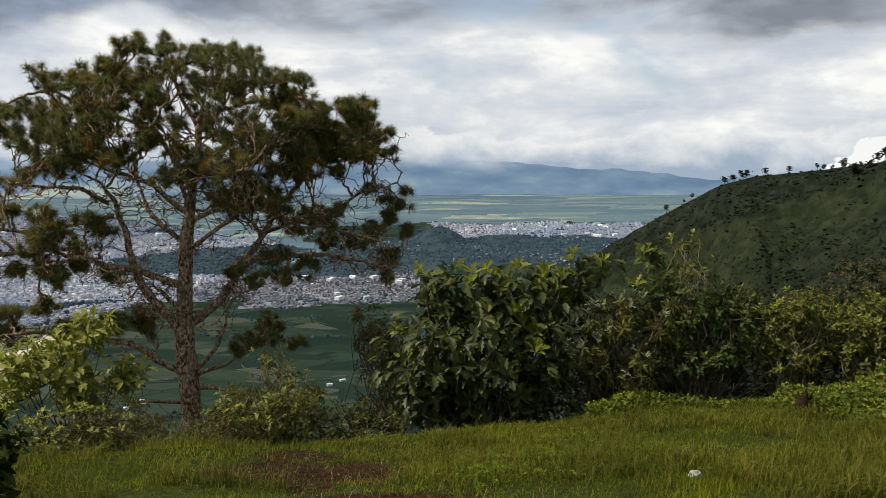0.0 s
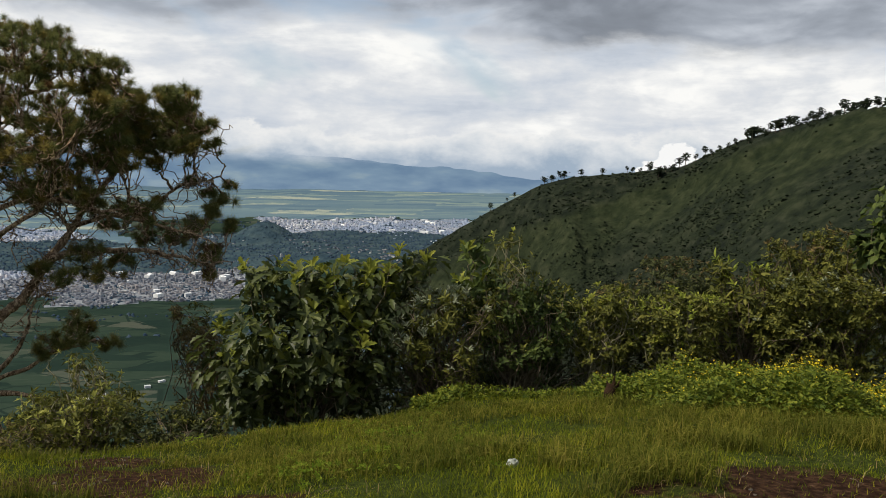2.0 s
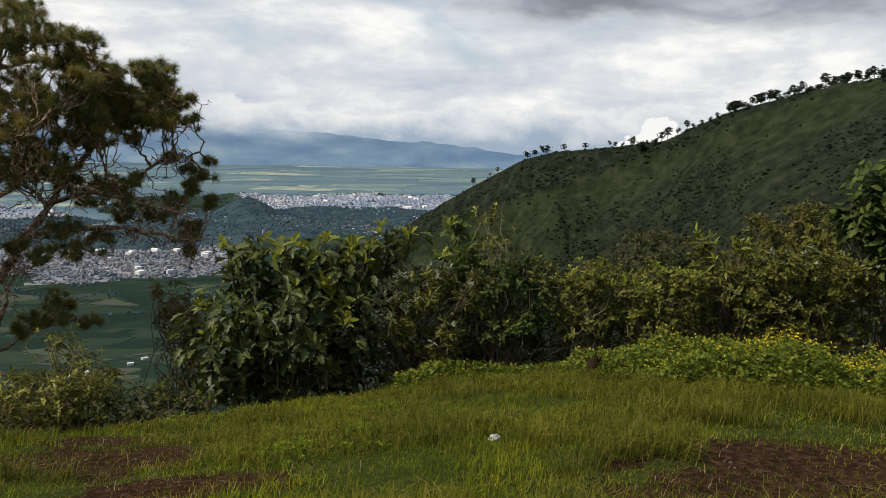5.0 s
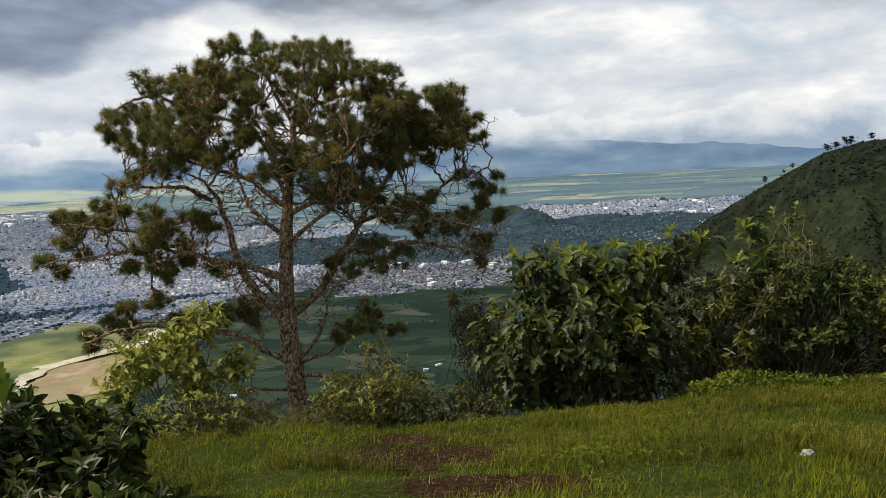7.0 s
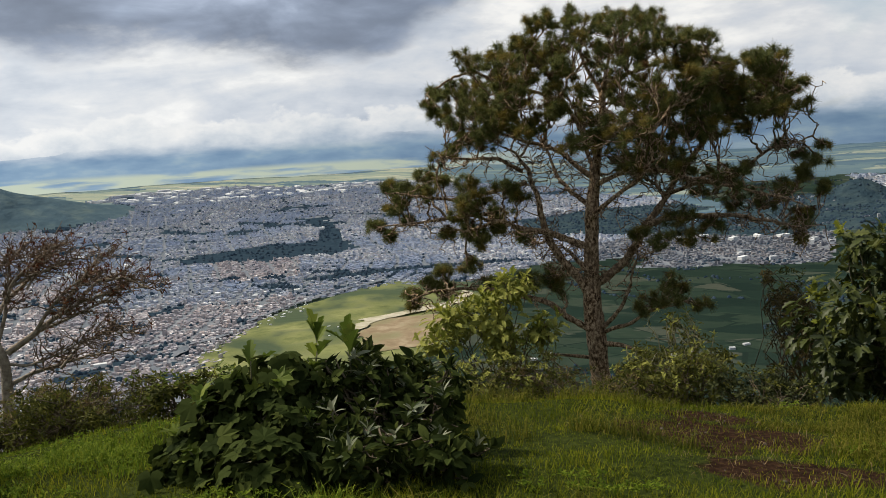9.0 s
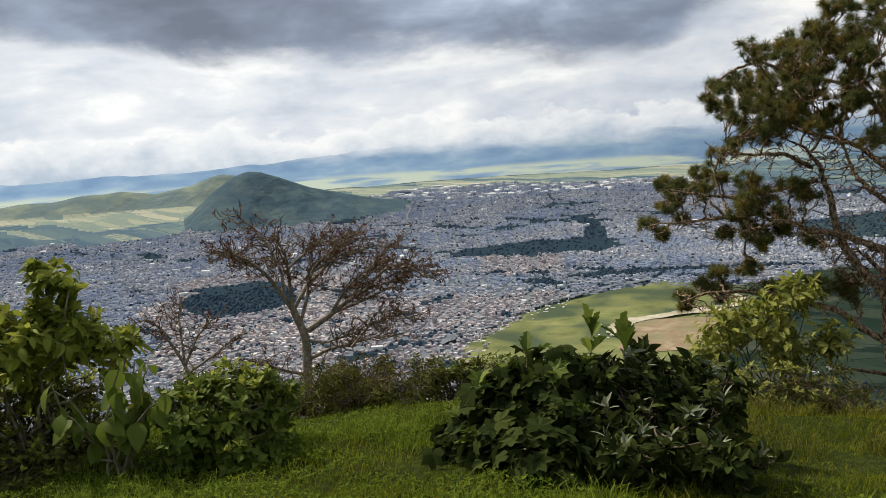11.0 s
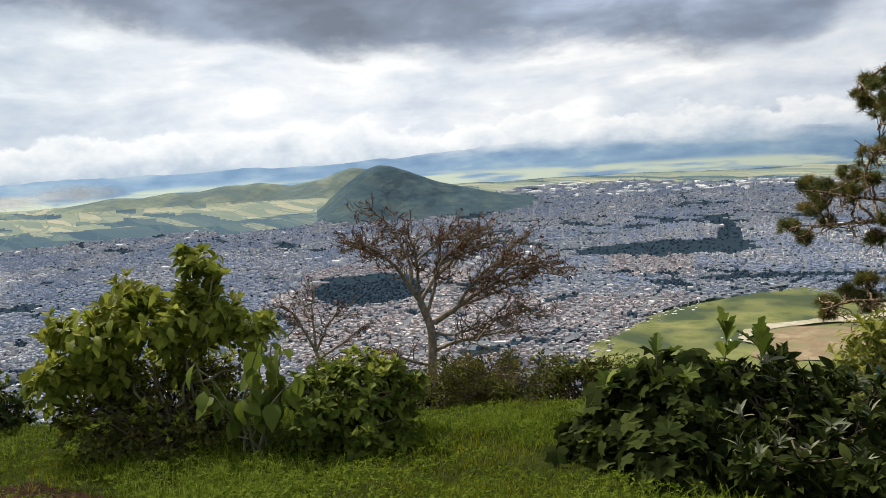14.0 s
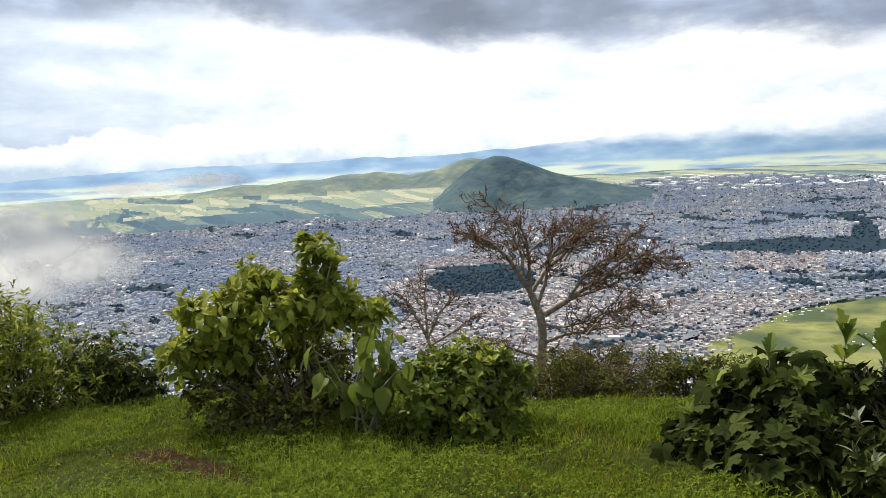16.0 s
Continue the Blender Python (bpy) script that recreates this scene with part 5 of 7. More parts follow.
def build_pine():
    gen = np.random.default_rng(3)
    foot = stand(PINE[0], PINE[1])
    root = thing("pine_tree", foot, "tall open-crowned pine with grey-brown bark on the slope", "tree")
    axis = [(0.05, foot[2] - PINE[2] - 0.25), (0.0, -0.68), (-0.03, 0.0), (-0.06, 0.51), (-0.08, 1.05), (-0.07, 1.57), (-0.04, 2.43), (0.03, 3.08), (0.12, 3.63), (0.18, 4.35), (0.30, 4.89), (0.45, 5.33), (0.52, 5.5)]
    path = smooth_path([pine_point(u, h) for u, h in axis], 60)
    path += np.cumsum(gen.normal(0, 0.005, path.shape), 0) * np.array([1, 1, 0])
    hts = path[:, 2] - PINE[2]
    rad = np.interp(hts, [-2.5, -1.2, 0, 0.66, 1.2, 1.5, 2.43, 3.34, 4.15, 5.0, 5.5], [0.22, 0.175, 0.165, 0.155, 0.155, 0.125, 0.105, 0.078, 0.052, 0.028, 0.013])
    rad = rad * (1 + gen.normal(0, 0.04, len(rad)))
    v, f = tube(path, rad, 16)
    v = v + 0.016 * np.stack([value_noise(v[:, 2] * 9 + k, v[:, 0] * 16 + v[:, 1] * 13, k) for k in range(3)], 1)
    part("trunk", mesh_np("trunk", v, f, M_BARK, None, True), root)
    limb_pts = [np.column_stack([path, rad])[hts > 3.2]]
    line_u, line_h = [p[0] for p in axis], [p[1] for p in axis]
    for pts, reach, thick in LIMBS_LEFT + LIMBS_OUT + LIMBS_RIGHT + LIMBS_UPPER:
        if abs(pts[0][0]) < 0.25:
            low_h = pts[0][1] - 0.10
            pts = [(float(np.interp(low_h, line_h, line_u)), low_h)] + pts
        n = len(pts)
        way = [pine_point(u, h, reach * (k / (n - 1)) ** 1.3) for k, (u, h) in enumerate(pts)]
        p = smooth_path(way, 9 * n)
        p[2:] += (np.cumsum(gen.normal(0, 0.009, p.shape), 0) * np.linspace(0, 1, len(p))[:, None])[2:]
        r = 0.80 * thick * np.linspace(1, 0, len(p)) ** 0.8 + 0.009
        r = r * (1 + gen.normal(0, 0.07, len(p)))
        limb_pts.append(np.column_stack([p, r])[n:])
        part("limb", mesh_np("limb", *tube(p, r, 9), M_BARK, None, True), root)
    for pts, thick in (([(0.06, 0.25), (0.35, 0.30), (0.73, 0.22)], 0.05), ([(-0.15, 0.02), (-0.61, 0.15), (-0.94, 0.25)], 0.035)):
        stub = smooth_path([pine_point(u, h, -0.3 * k) for k, (u, h) in enumerate(pts)], 12)
        part("dead_limb", mesh_np("dead_limb", *tube(stub, np.linspace(thick, 0.4 * thick, 12), 7), M_BARK, None, True), root, "bare broken lower limb")
    limbs = np.concatenate(limb_pts)
    twigs, green, old, dead = Soup(), Soup(), Soup(), Soup()
    tufts = [needle_tuft(gen, 150) for _ in range(8)]
    up = np.array([0, 0, 1.0])
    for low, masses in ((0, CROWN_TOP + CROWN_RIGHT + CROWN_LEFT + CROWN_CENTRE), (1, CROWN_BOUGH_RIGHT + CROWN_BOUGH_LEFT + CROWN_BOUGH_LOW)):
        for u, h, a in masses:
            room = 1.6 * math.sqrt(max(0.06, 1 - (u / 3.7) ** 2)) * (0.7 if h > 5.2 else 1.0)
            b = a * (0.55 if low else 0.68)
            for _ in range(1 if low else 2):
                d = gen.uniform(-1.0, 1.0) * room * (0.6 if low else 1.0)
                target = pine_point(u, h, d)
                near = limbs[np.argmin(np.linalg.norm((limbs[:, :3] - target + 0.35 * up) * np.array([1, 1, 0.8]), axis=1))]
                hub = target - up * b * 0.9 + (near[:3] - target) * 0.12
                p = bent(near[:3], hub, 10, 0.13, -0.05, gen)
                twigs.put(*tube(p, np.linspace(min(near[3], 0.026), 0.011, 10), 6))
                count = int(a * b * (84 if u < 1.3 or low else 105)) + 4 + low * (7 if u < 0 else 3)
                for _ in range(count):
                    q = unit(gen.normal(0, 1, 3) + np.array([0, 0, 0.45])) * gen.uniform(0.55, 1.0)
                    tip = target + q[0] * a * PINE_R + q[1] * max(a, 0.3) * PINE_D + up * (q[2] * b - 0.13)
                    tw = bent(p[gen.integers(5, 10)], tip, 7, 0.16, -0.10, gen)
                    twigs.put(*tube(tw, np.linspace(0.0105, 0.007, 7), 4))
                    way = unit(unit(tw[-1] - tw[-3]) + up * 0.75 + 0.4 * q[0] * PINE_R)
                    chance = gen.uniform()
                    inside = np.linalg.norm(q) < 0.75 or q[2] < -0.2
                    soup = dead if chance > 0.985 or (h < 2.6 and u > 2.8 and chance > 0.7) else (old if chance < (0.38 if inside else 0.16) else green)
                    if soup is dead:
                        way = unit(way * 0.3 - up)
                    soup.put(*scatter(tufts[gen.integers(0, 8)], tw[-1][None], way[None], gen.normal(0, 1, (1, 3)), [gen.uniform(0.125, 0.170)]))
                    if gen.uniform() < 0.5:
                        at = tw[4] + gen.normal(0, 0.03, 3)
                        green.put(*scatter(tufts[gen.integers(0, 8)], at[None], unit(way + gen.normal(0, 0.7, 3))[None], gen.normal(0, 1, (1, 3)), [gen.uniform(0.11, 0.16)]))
    # bare crooked twigs in the open inner and lower crown
    height = limbs[:, 2] - PINE[2]
    inner = limbs[(np.hypot(limbs[:, 0] - PINE[0], limbs[:, 1] - PINE[1]) < 3.2) & (height > 1.1) & (height < 4.4)]
    for _ in range(560):
        base = inner[gen.integers(0, len(inner))]
        end = base[:3] + np.clip(gen.normal(0, 1, 3), -1.3, 1.3) * np.array([0.36, 0.32, 0.20]) - up * 0.05
        p = bent(base[:3], end, 9, 0.26, -0.08, gen)
        twigs.put(*tube(p, np.linspace(0.011, 0.005, 9), 4))
        for _ in range(2):
            j = p[gen.integers(3, 9)]
            twigs.put(*tube(bent(j, j + gen.normal(0, 0.10, 3) - up * 0.04, 6, 0.25, 0, gen), np.linspace(0.007, 0.004, 6), 4))
    tagged(part("branchwork", twigs.mesh("branchwork", M_BARK, True), root), kind="stuff")
    part("crown", green.mesh("crown", M_NEEDLE), root, "tufts of long dark green needles")
    part("ageing_crown", old.mesh("ageing_crown", M_NEEDLE_OLD), root, "ageing olive-yellow needle tufts")
    part("dry_crown", dead.mesh("dry_crown", M_NEEDLE_DEAD), root, "hanging rust-brown dry needles")


build_pine()


# ---- bushes ----
def rosettes(gen, centres, axes, shape, size, count, tilt=(45, 85), jitter=0.25):
    """Leaves in whorls round each centre."""
    n = len(centres)
    k = np.repeat(np.arange(n), count)
    turn = gen.uniform(0, 2 * math.pi, n)[k] + np.tile(np.arange(count), n) * 2.4 + gen.normal(0, 0.3, len(k))
    side = unit(np.cross(axes, gen.normal(0, 1, (n, 3))))
    other = np.cross(axes, side)
    lean = np.radians(gen.uniform(tilt[0], tilt[1], len(k)))
    way = axes[k] * np.cos(lean)[:, None] + (side[k] * np.cos(turn)[:, None] + other[k] * np.sin(turn)[:, None]) * np.sin(lean)[:, None]
    way = unit(way + gen.normal(0, jitter * 0.5, way.shape))
    up = unit(axes[k] + gen.normal(0, jitter, way.shape))
    at = centres[k] + axes[k] * (gen.uniform(-0.6, 0.1, len(k)) * size)[:, None] + way * 0.05 * size
    return scatter(shape, at, way, up, size * gen.uniform(0.6, 1.15, len(k)))


def bush(name, label, lobes, leaf, size, density, mat, young=None, young_share=0.0, count=6, stems=14, stem_mat=None, stem_r=0.012, seed=1, category="bush", group="", loose=0.0, foot=None, tilt=(45, 85), skirt=1.0, apart=False, ragged=0, young_leaf="", single=0, single_size=1.0):
    """A bush: stems from the foot into each lobe, and leaves in whorls on and inside the lobes."""
    gen = np.random.default_rng(seed)
    cx, cy = np.mean([l[0] for l in lobes]), np.mean([l[1] for l in lobes])
    base = stand(*(foot or (cx, cy)))
    root = thing(name, base, label, category, group)
    wood, mature, fresh = Soup(), Soup(), Soup()
    shape = leaf_template("small_" + leaf if size <= 0.1 and leaf in ("oval", "narrow", "broad") else leaf)
    extra = []
    for lx, ly, lz, a, b, c in lobes:
        for _ in range(ragged):
            t, s = gen.uniform(0, 2 * math.pi), gen.uniform(0.22, 0.42)
            extra.append((lx + 0.75 * a * math.cos(t), ly + 0.75 * b * math.sin(t), lz + c * gen.uniform(0.1, 0.75), s * a, s * b, s * c * gen.uniform(0.8, 1.6)))
    for lx, ly, lz, a, b, c in list(lobes) + extra:
        area = 4 * math.pi * (a * b * c) ** (2 / 3)
        n = max(8, int(1.9 * density * area / (size * size) / count))
        q = unit(gen.normal(0, 1, (n, 3)))
        rr = gen.uniform(0, 1, n) ** (0.33 + loose) * (1 + 0.22 * value_noise(q[:, 0] * 2.5 + 9 * lx, q[:, 2] * 2.5 + q[:, 1] * 2.1, seed))
        at = np.array([lx, ly, lz]) + q * rr[:, None] * np.array([a, b, c])
        gap = min(lz - 0.6 * c - float(near_ground(np.array([lx]), np.array([ly]))[0]), 1.0)
        if gap > 0.05 and skirt and (lx, ly, lz, a, b, c) in lobes:
            m = int(n * 0.55 * skirt * min(1.0, gap / c))
            turn, rr2 = gen.uniform(0, 2 * math.pi, m), np.sqrt(gen.uniform(0, 1, m)) * 0.85
            low = np.stack([lx + a * rr2 * np.cos(turn), ly + b * rr2 * np.sin(turn), lz - 0.5 * c - gap * gen.uniform(0, 1, m)], 1)
            at, q, rr, n = np.concatenate([at, low]), np.concatenate([q, unit(low - np.array([lx, ly, lz]) + 1e-3)]), np.concatenate([rr, rr2]), n + m
        ground = near_ground(at[:, 0], at[:, 1])
        at[:, 2] = np.maximum(at[:, 2], ground + 0.4 * size)
        axes = unit(q * np.array([1, 1, 0.8]) + np.array([0, 0, 0.75]) + gen.normal(0, 0.25, (n, 3)))
        top = (q[:, 2] > 0.25) & (rr > 0.72) & (gen.uniform(0, 1, n) < young_share * 2) if young else np.zeros(n, bool)
        if (~top).any():
            mature.put(*rosettes(gen, at[~top], axes[~top], shape, size, count, tilt))
        if top.any():
            fresh.put(*rosettes(gen, at[top], unit(axes[top] + np.array([0, 0, 0.8])), leaf_template(young_leaf) if young_leaf else shape, size * 0.9, count, (20, 65)))
        for k in range(stems if (lx, ly, lz, a, b, c) in lobes else (0 if apart else 2)):
            start = base + np.array([gen.normal(0, 0.16 * a), gen.normal(0, 0.16 * b), -0.05])
            end = at[gen.integers(0, n)]
            p = bent(start, end, 9, 0.14, 0.05, gen)
            if apart:
                part("stem", mesh_np("stem", *tube(p, np.linspace(stem_r, stem_r * 0.35, 9), 6), stem_mat or M_STEM, None, True), root)
            else:
                wood.put(*tube(p, np.linspace(stem_r, stem_r * 0.35, 9), 5))
            for _ in range(2):
                j = gen.integers(4, 9)
                e2 = at[gen.integers(0, n)]
                if np.linalg.norm(e2 - p[j]) < 1.1 * max(a, c):
                    wood.put(*tube(bent(p[j], e2, 6, 0.15, 0.0, gen), np.linspace(stem_r * 0.5, stem_r * 0.25, 6), 4))
    if wood.v:
        tagged(part("branchwork", wood.mesh("branchwork", stem_mat or M_STEM, True), root), kind="stuff")
    part("foliage", mature.mesh("foliage", mat), root)
    if single:
        # the outermost large leaves, one by one
        v, f = shape
        kinds = []
        for k in range(4):
            w = v.copy()
            w[:, 2] += (-0.05 - 0.10 * k) * w[:, 0] ** 2 + 0.05 * (k % 2) * np.abs(w[:, 1])
            kinds.append(mesh_np("leaf", w, f, mat, None, True))
        sizes = np.array([l[3] * l[5] for l in lobes])
        for k in range(single):
            lx, ly, lz, a, b, c = lobes[int(gen.choice(len(lobes), p=sizes / sizes.sum()))]
            q = gen.normal(0, 1, 3)
            q[2] = abs(q[2]) * 0.8 - 0.1
            q = q / np.linalg.norm(q)
            at = np.array([lx, ly, lz]) + q * np.array([a, b, c]) * gen.uniform(0.92, 1.06)
            if at[2] < float(near_ground(at[:1], at[1:2])[0]) + 0.1:
                continue
            leaf_part = new("leaf", kinds[k % 4])
            leaf_part.parent = root
            leaf_part.matrix_parent_inverse = Matrix.Translation(-root.location)
            s = size * single_size * gen.uniform(0.7, 1.1)
            turn = math.degrees(math.atan2(q[1], q[0])) + gen.normal(0, 30)
            leaf_part.matrix_basis = Matrix.Translation(at) @ pose(0, 0, 0, gen.normal(0, 18), gen.uniform(tilt[0] - 60, tilt[1] - 65), turn) @ Matrix.Diagonal((s, s, s, 1))
    if fresh.v:
        part("young_foliage", fresh.mesh("young_foliage", young), root, "bright yellow-green young leaves")
    return root


# along the edge beyond the lawn, from the ridge side round to the town side
bush("broadleaf_tree", "dark broad-leaved small tree at the edge of the clearing", [(8.42, 9.7, 1.20, 0.45, 0.45, 0.42), (8.15, 9.8, 0.72, 0.40, 0.40, 0.30), (8.85, 9.4, 0.95, 0.65, 0.6, 0.6), (8.6, 9.5, 0.25, 0.5, 0.5, 0.35)], "broad", 0.16, 1.7, M_FIG, M_BRIGHT, 0.12, 5, 4, seed=31, category="tree", skirt=0.2, ragged=3, loose=0.1, foot=(8.7, 9.7))
bush("bush", "dense dark olive bush among others behind the flowers", [(7.15, 10.15, -0.12, 0.58, 0.55, 0.40), (7.7, 9.9, -0.02, 0.58, 0.5, 0.40), (8.2, 9.8, -0.05, 0.5, 0.5, 0.4), (7.4, 10.0, -0.50, 0.9, 0.6, 0.40)], "oval", 0.075, 1.5, M_OLIVE, M_SILVER, 0.12, 6, 14, seed=32, group="bushes along the edge", ragged=4)
bush("bush", "brownish-topped bush standing higher behind the others", [(8.1, 11.45, 0.25, 0.55, 0.5, 0.42), (8.6, 11.2, 0.40, 0.60, 0.5, 0.45), (8.3, 11.3, -0.3, 0.8, 0.6, 0.5)], "oval", 0.075, 1.5, M_OLIVE, M_BROWNLEAF, 0.3, 6, 12, seed=33, group="bushes along the edge", ragged=4)
bush("bush", "bright yellow-green leafy bush behind the flowers", [(6.52, 10.4, 0.08, 0.46, 0.45, 0.36), (6.2, 10.45, -0.35, 0.52, 0.5, 0.42), (6.85, 10.3, -0.40, 0.5, 0.45, 0.42)], "narrow", 0.14, 1.5, M_OLIVE, M_LIME, 0.45, 7, 16, seed=34, group="bushes along the edge", ragged=4, skirt=0.4)
bush("bush", "olive bush with pale upright stems", [(5.75, 10.45, -0.38, 0.58, 0.5, 0.38), (5.3, 10.6, -0.42, 0.48, 0.45, 0.36), (5.6, 10.5, -0.78, 0.6, 0.5, 0.30)], "oval", 0.075, 1.35, M_OLIVE, M_LIME, 0.3, 6, 26, M_PALESTEM, seed=35, group="bushes along the edge", ragged=4, skirt=0.25)
bush("bush", "small-leaved olive bush with thin upright stems", [(4.8, 10.85, -0.30, 0.50, 0.5, 0.38), (4.3, 10.9, -0.45, 0.46, 0.45, 0.36), (4.6, 10.8, -0.80, 0.55, 0.5, 0.30)], "oval", 0.075, 1.35, M_OLIVE, M_FIG_YOUNG, 0.3, 6, 26, M_PALESTEM, seed=36, group="bushes along the edge", ragged=4, skirt=0.25)
bush("bush", "dark brown-green thicket further down the slope", [(7.5, 14.1, -0.42, 0.95, 0.8, 0.50), (8.4, 13.6, -0.55, 0.9, 0.8, 0.45), (6.7, 14.6, -0.85, 0.7, 0.7, 0.45)], "oval", 0.075, 1.3, M_DULL, M_BROWNLEAF, 0.25, 6, 10, seed=37, group="bushes along the edge", ragged=4)
bush("bush", "dark dense bush with bare lower stems", [(3.42, 11.0, -0.20, 0.50, 0.48, 0.42), (3.90, 10.9, -0.34, 0.44, 0.42, 0.40), (3.05, 11.05, -0.52, 0.40, 0.40, 0.34), (3.5, 10.9, -0.85, 0.55, 0.45, 0.26)], "oval", 0.085, 1.6, M_FIG, M_OLIVE, 0.35, 6, 26, seed=38, group="bushes along the edge", ragged=4, skirt=0.2)
bush("tall_shrub", "tall dark large-leaved shrub with a leafy head", [(2.90, 11.41, 0.38, 0.34, 0.34, 0.30), (2.92, 11.4, -0.05, 0.30, 0.30, 0.36)], "oak", 0.20, 1.3, M_FIG, M_FIG_YOUNG, 0.3, 6, 6, seed=39, tilt=(25, 80))
bush("twiggy_shrub", "thin pale twiggy shrub with few small leaves", [(3.28, 11.1, 0.66, 0.24, 0.24, 0.18), (3.45, 11.1, 0.22, 0.28, 0.26, 0.34)], "oval", 0.075, 0.55, M_OLIVE, M_LIME, 0.4, 5, 14, M_PALESTEM, seed=40, loose=0.2, stem_r=0.010)
bush("willow_bush", "grey-olive narrow-leaved bush with arching twigs", [(2.16, 11.05, -0.30, 0.52, 0.48, 0.42), (2.62, 10.95, -0.40, 0.50, 0.45, 0.42), (1.85, 10.9, -0.75, 0.46, 0.42, 0.42), (2.3, 10.9, -1.05, 0.6, 0.5, 0.34)], "narrow", 0.11, 1.5, M_OLIVE, M_SILVER, 0.5, 7, 24, seed=41, ragged=3, skirt=0.5)
bush("fig_bush", "large lobed-leaf bush, yellow-green on top and dark below", [(0.35, 10.95, -0.50, 0.92, 0.85, 0.75), (-0.22, 10.95, -0.95, 0.66, 0.66, 0.66), (0.90, 10.9, -0.85, 0.78, 0.75, 0.72), (1.30, 11.0, -0.15, 0.42, 0.42, 0.40), (-0.02, 11.0, 0.14, 0.34, 0.34, 0.28), (0.55, 11.0, 0.08, 0.42, 0.4, 0.28), (1.95, 11.1, 0.28, 0.36, 0.30, 0.24), (1.05, 11.0, 0.16, 0.36, 0.34, 0.26), (1.55, 11.1, 0.12, 0.3, 0.28, 0.22)], "oak", 0.20, 1.6, M_FIGLEAF, M_FIG_YOUNG, 0.42, 8, 9, single=220, single_size=1.0, seed=42, tilt=(48, 96), foot=(0.4, 10.9))
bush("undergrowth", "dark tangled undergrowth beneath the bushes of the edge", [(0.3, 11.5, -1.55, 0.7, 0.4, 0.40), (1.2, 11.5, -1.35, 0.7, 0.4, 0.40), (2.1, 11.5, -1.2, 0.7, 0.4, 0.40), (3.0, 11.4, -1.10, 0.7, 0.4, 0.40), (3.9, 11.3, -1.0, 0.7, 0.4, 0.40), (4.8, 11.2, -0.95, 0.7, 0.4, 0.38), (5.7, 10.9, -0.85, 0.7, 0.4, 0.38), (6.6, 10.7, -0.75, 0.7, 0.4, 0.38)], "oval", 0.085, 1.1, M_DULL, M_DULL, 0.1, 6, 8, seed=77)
bush("bush", "thin rust-tinged bush with wispy twigs", [(-1.02, 12.5, -0.85, 0.42, 0.45, 0.45), (-0.72, 12.2, -1.2, 0.45, 0.45, 0.5)], "narrow", 0.085, 1.3, M_BROWNLEAF, M_OLIVE, 0.4, 6, 18, seed=43, loose=0.2, ragged=3)
bush("scrub", "low olive scrub at the foot of the pine", [(-1.35, 10.0, -1.58, 0.62, 0.5, 0.42), (-0.8, 9.6, -1.62, 0.5, 0.5, 0.34)], "oval", 0.06, 1.1, M_DULL, M_OLIVE, 0.3, 6, 20, seed=44, group="scrub below the lawn", loose=0.15, ragged=4)
bush("scrub", "low leafy scrub with yellowish tips below the pine", [(-2.25, 10.2, -1.55, 0.75, 0.6, 0.26), (-1.9, 10.3, -1.35, 0.45, 0.4, 0.26)], "oval", 0.075, 0.9, M_OLIVE, M_SAPLING, 0.4, 6, 20, seed=45, group="scrub below the lawn", loose=0.15, ragged=4)
bush("scrub", "tangled olive-brown scrub in front of the pine trunk", [(-3.15, 10.0, -1.62, 0.70, 0.5, 0.24), (-2.7, 9.4, -1.48, 0.36, 0.4, 0.30), (-3.9, 9.9, -1.58, 0.6, 0.5, 0.28)], "narrow", 0.075, 1.0, M_OLIVE, M_BROWNLEAF, 0.3, 6, 22, seed=46, group="scrub below the lawn", loose=0.15, ragged=4)
bush("scrub", "olive leafy undergrowth below the sapling", [(-4.4, 9.5, -1.50, 0.75, 0.6, 0.38), (-5.1, 9.0, -1.40, 0.7, 0.6, 0.38)], "oval", 0.07, 1.2, M_OLIVE, M_SAPLING, 0.6, 6, 18, seed=47, group="scrub below the lawn")
bush("sapling", "slender sapling with large light green lobed leaves", [(-4.45, 10.40, -0.42, 0.30, 0.3, 0.24), (-4.75, 10.3, -0.75, 0.40, 0.4, 0.30), (-5.20, 10.05, -0.80, 0.36, 0.36, 0.26), (-4.05, 10.5, -0.98, 0.30, 0.3, 0.26), (-5.40, 9.95, -1.08, 0.32, 0.32, 0.24), (-4.65, 10.3, -1.12, 0.42, 0.4, 0.24)], "oak", 0.165, 2.1, M_SAPLING, M_FIG_YOUNG, 0.8, 5, 4, seed=48, category="tree", loose=0.1, skirt=0.0, apart=True, single=90, foot=(-4.7, 10.3))
bush("pale_shrub", "wispy yellow-olive shrub with dry tips beside the pine", [(-2.45, 11.62, -1.12, 0.42, 0.4, 0.30), (-2.1, 11.4, -1.35, 0.45, 0.4, 0.28), (-2.75, 11.2, -1.45, 0.35, 0.35, 0.25)], "narrow", 0.10, 0.75, M_OLIVE, M_SAPLING, 0.4, 6, 16, M_PALESTEM, seed=49, loose=0.25, skirt=0.4)
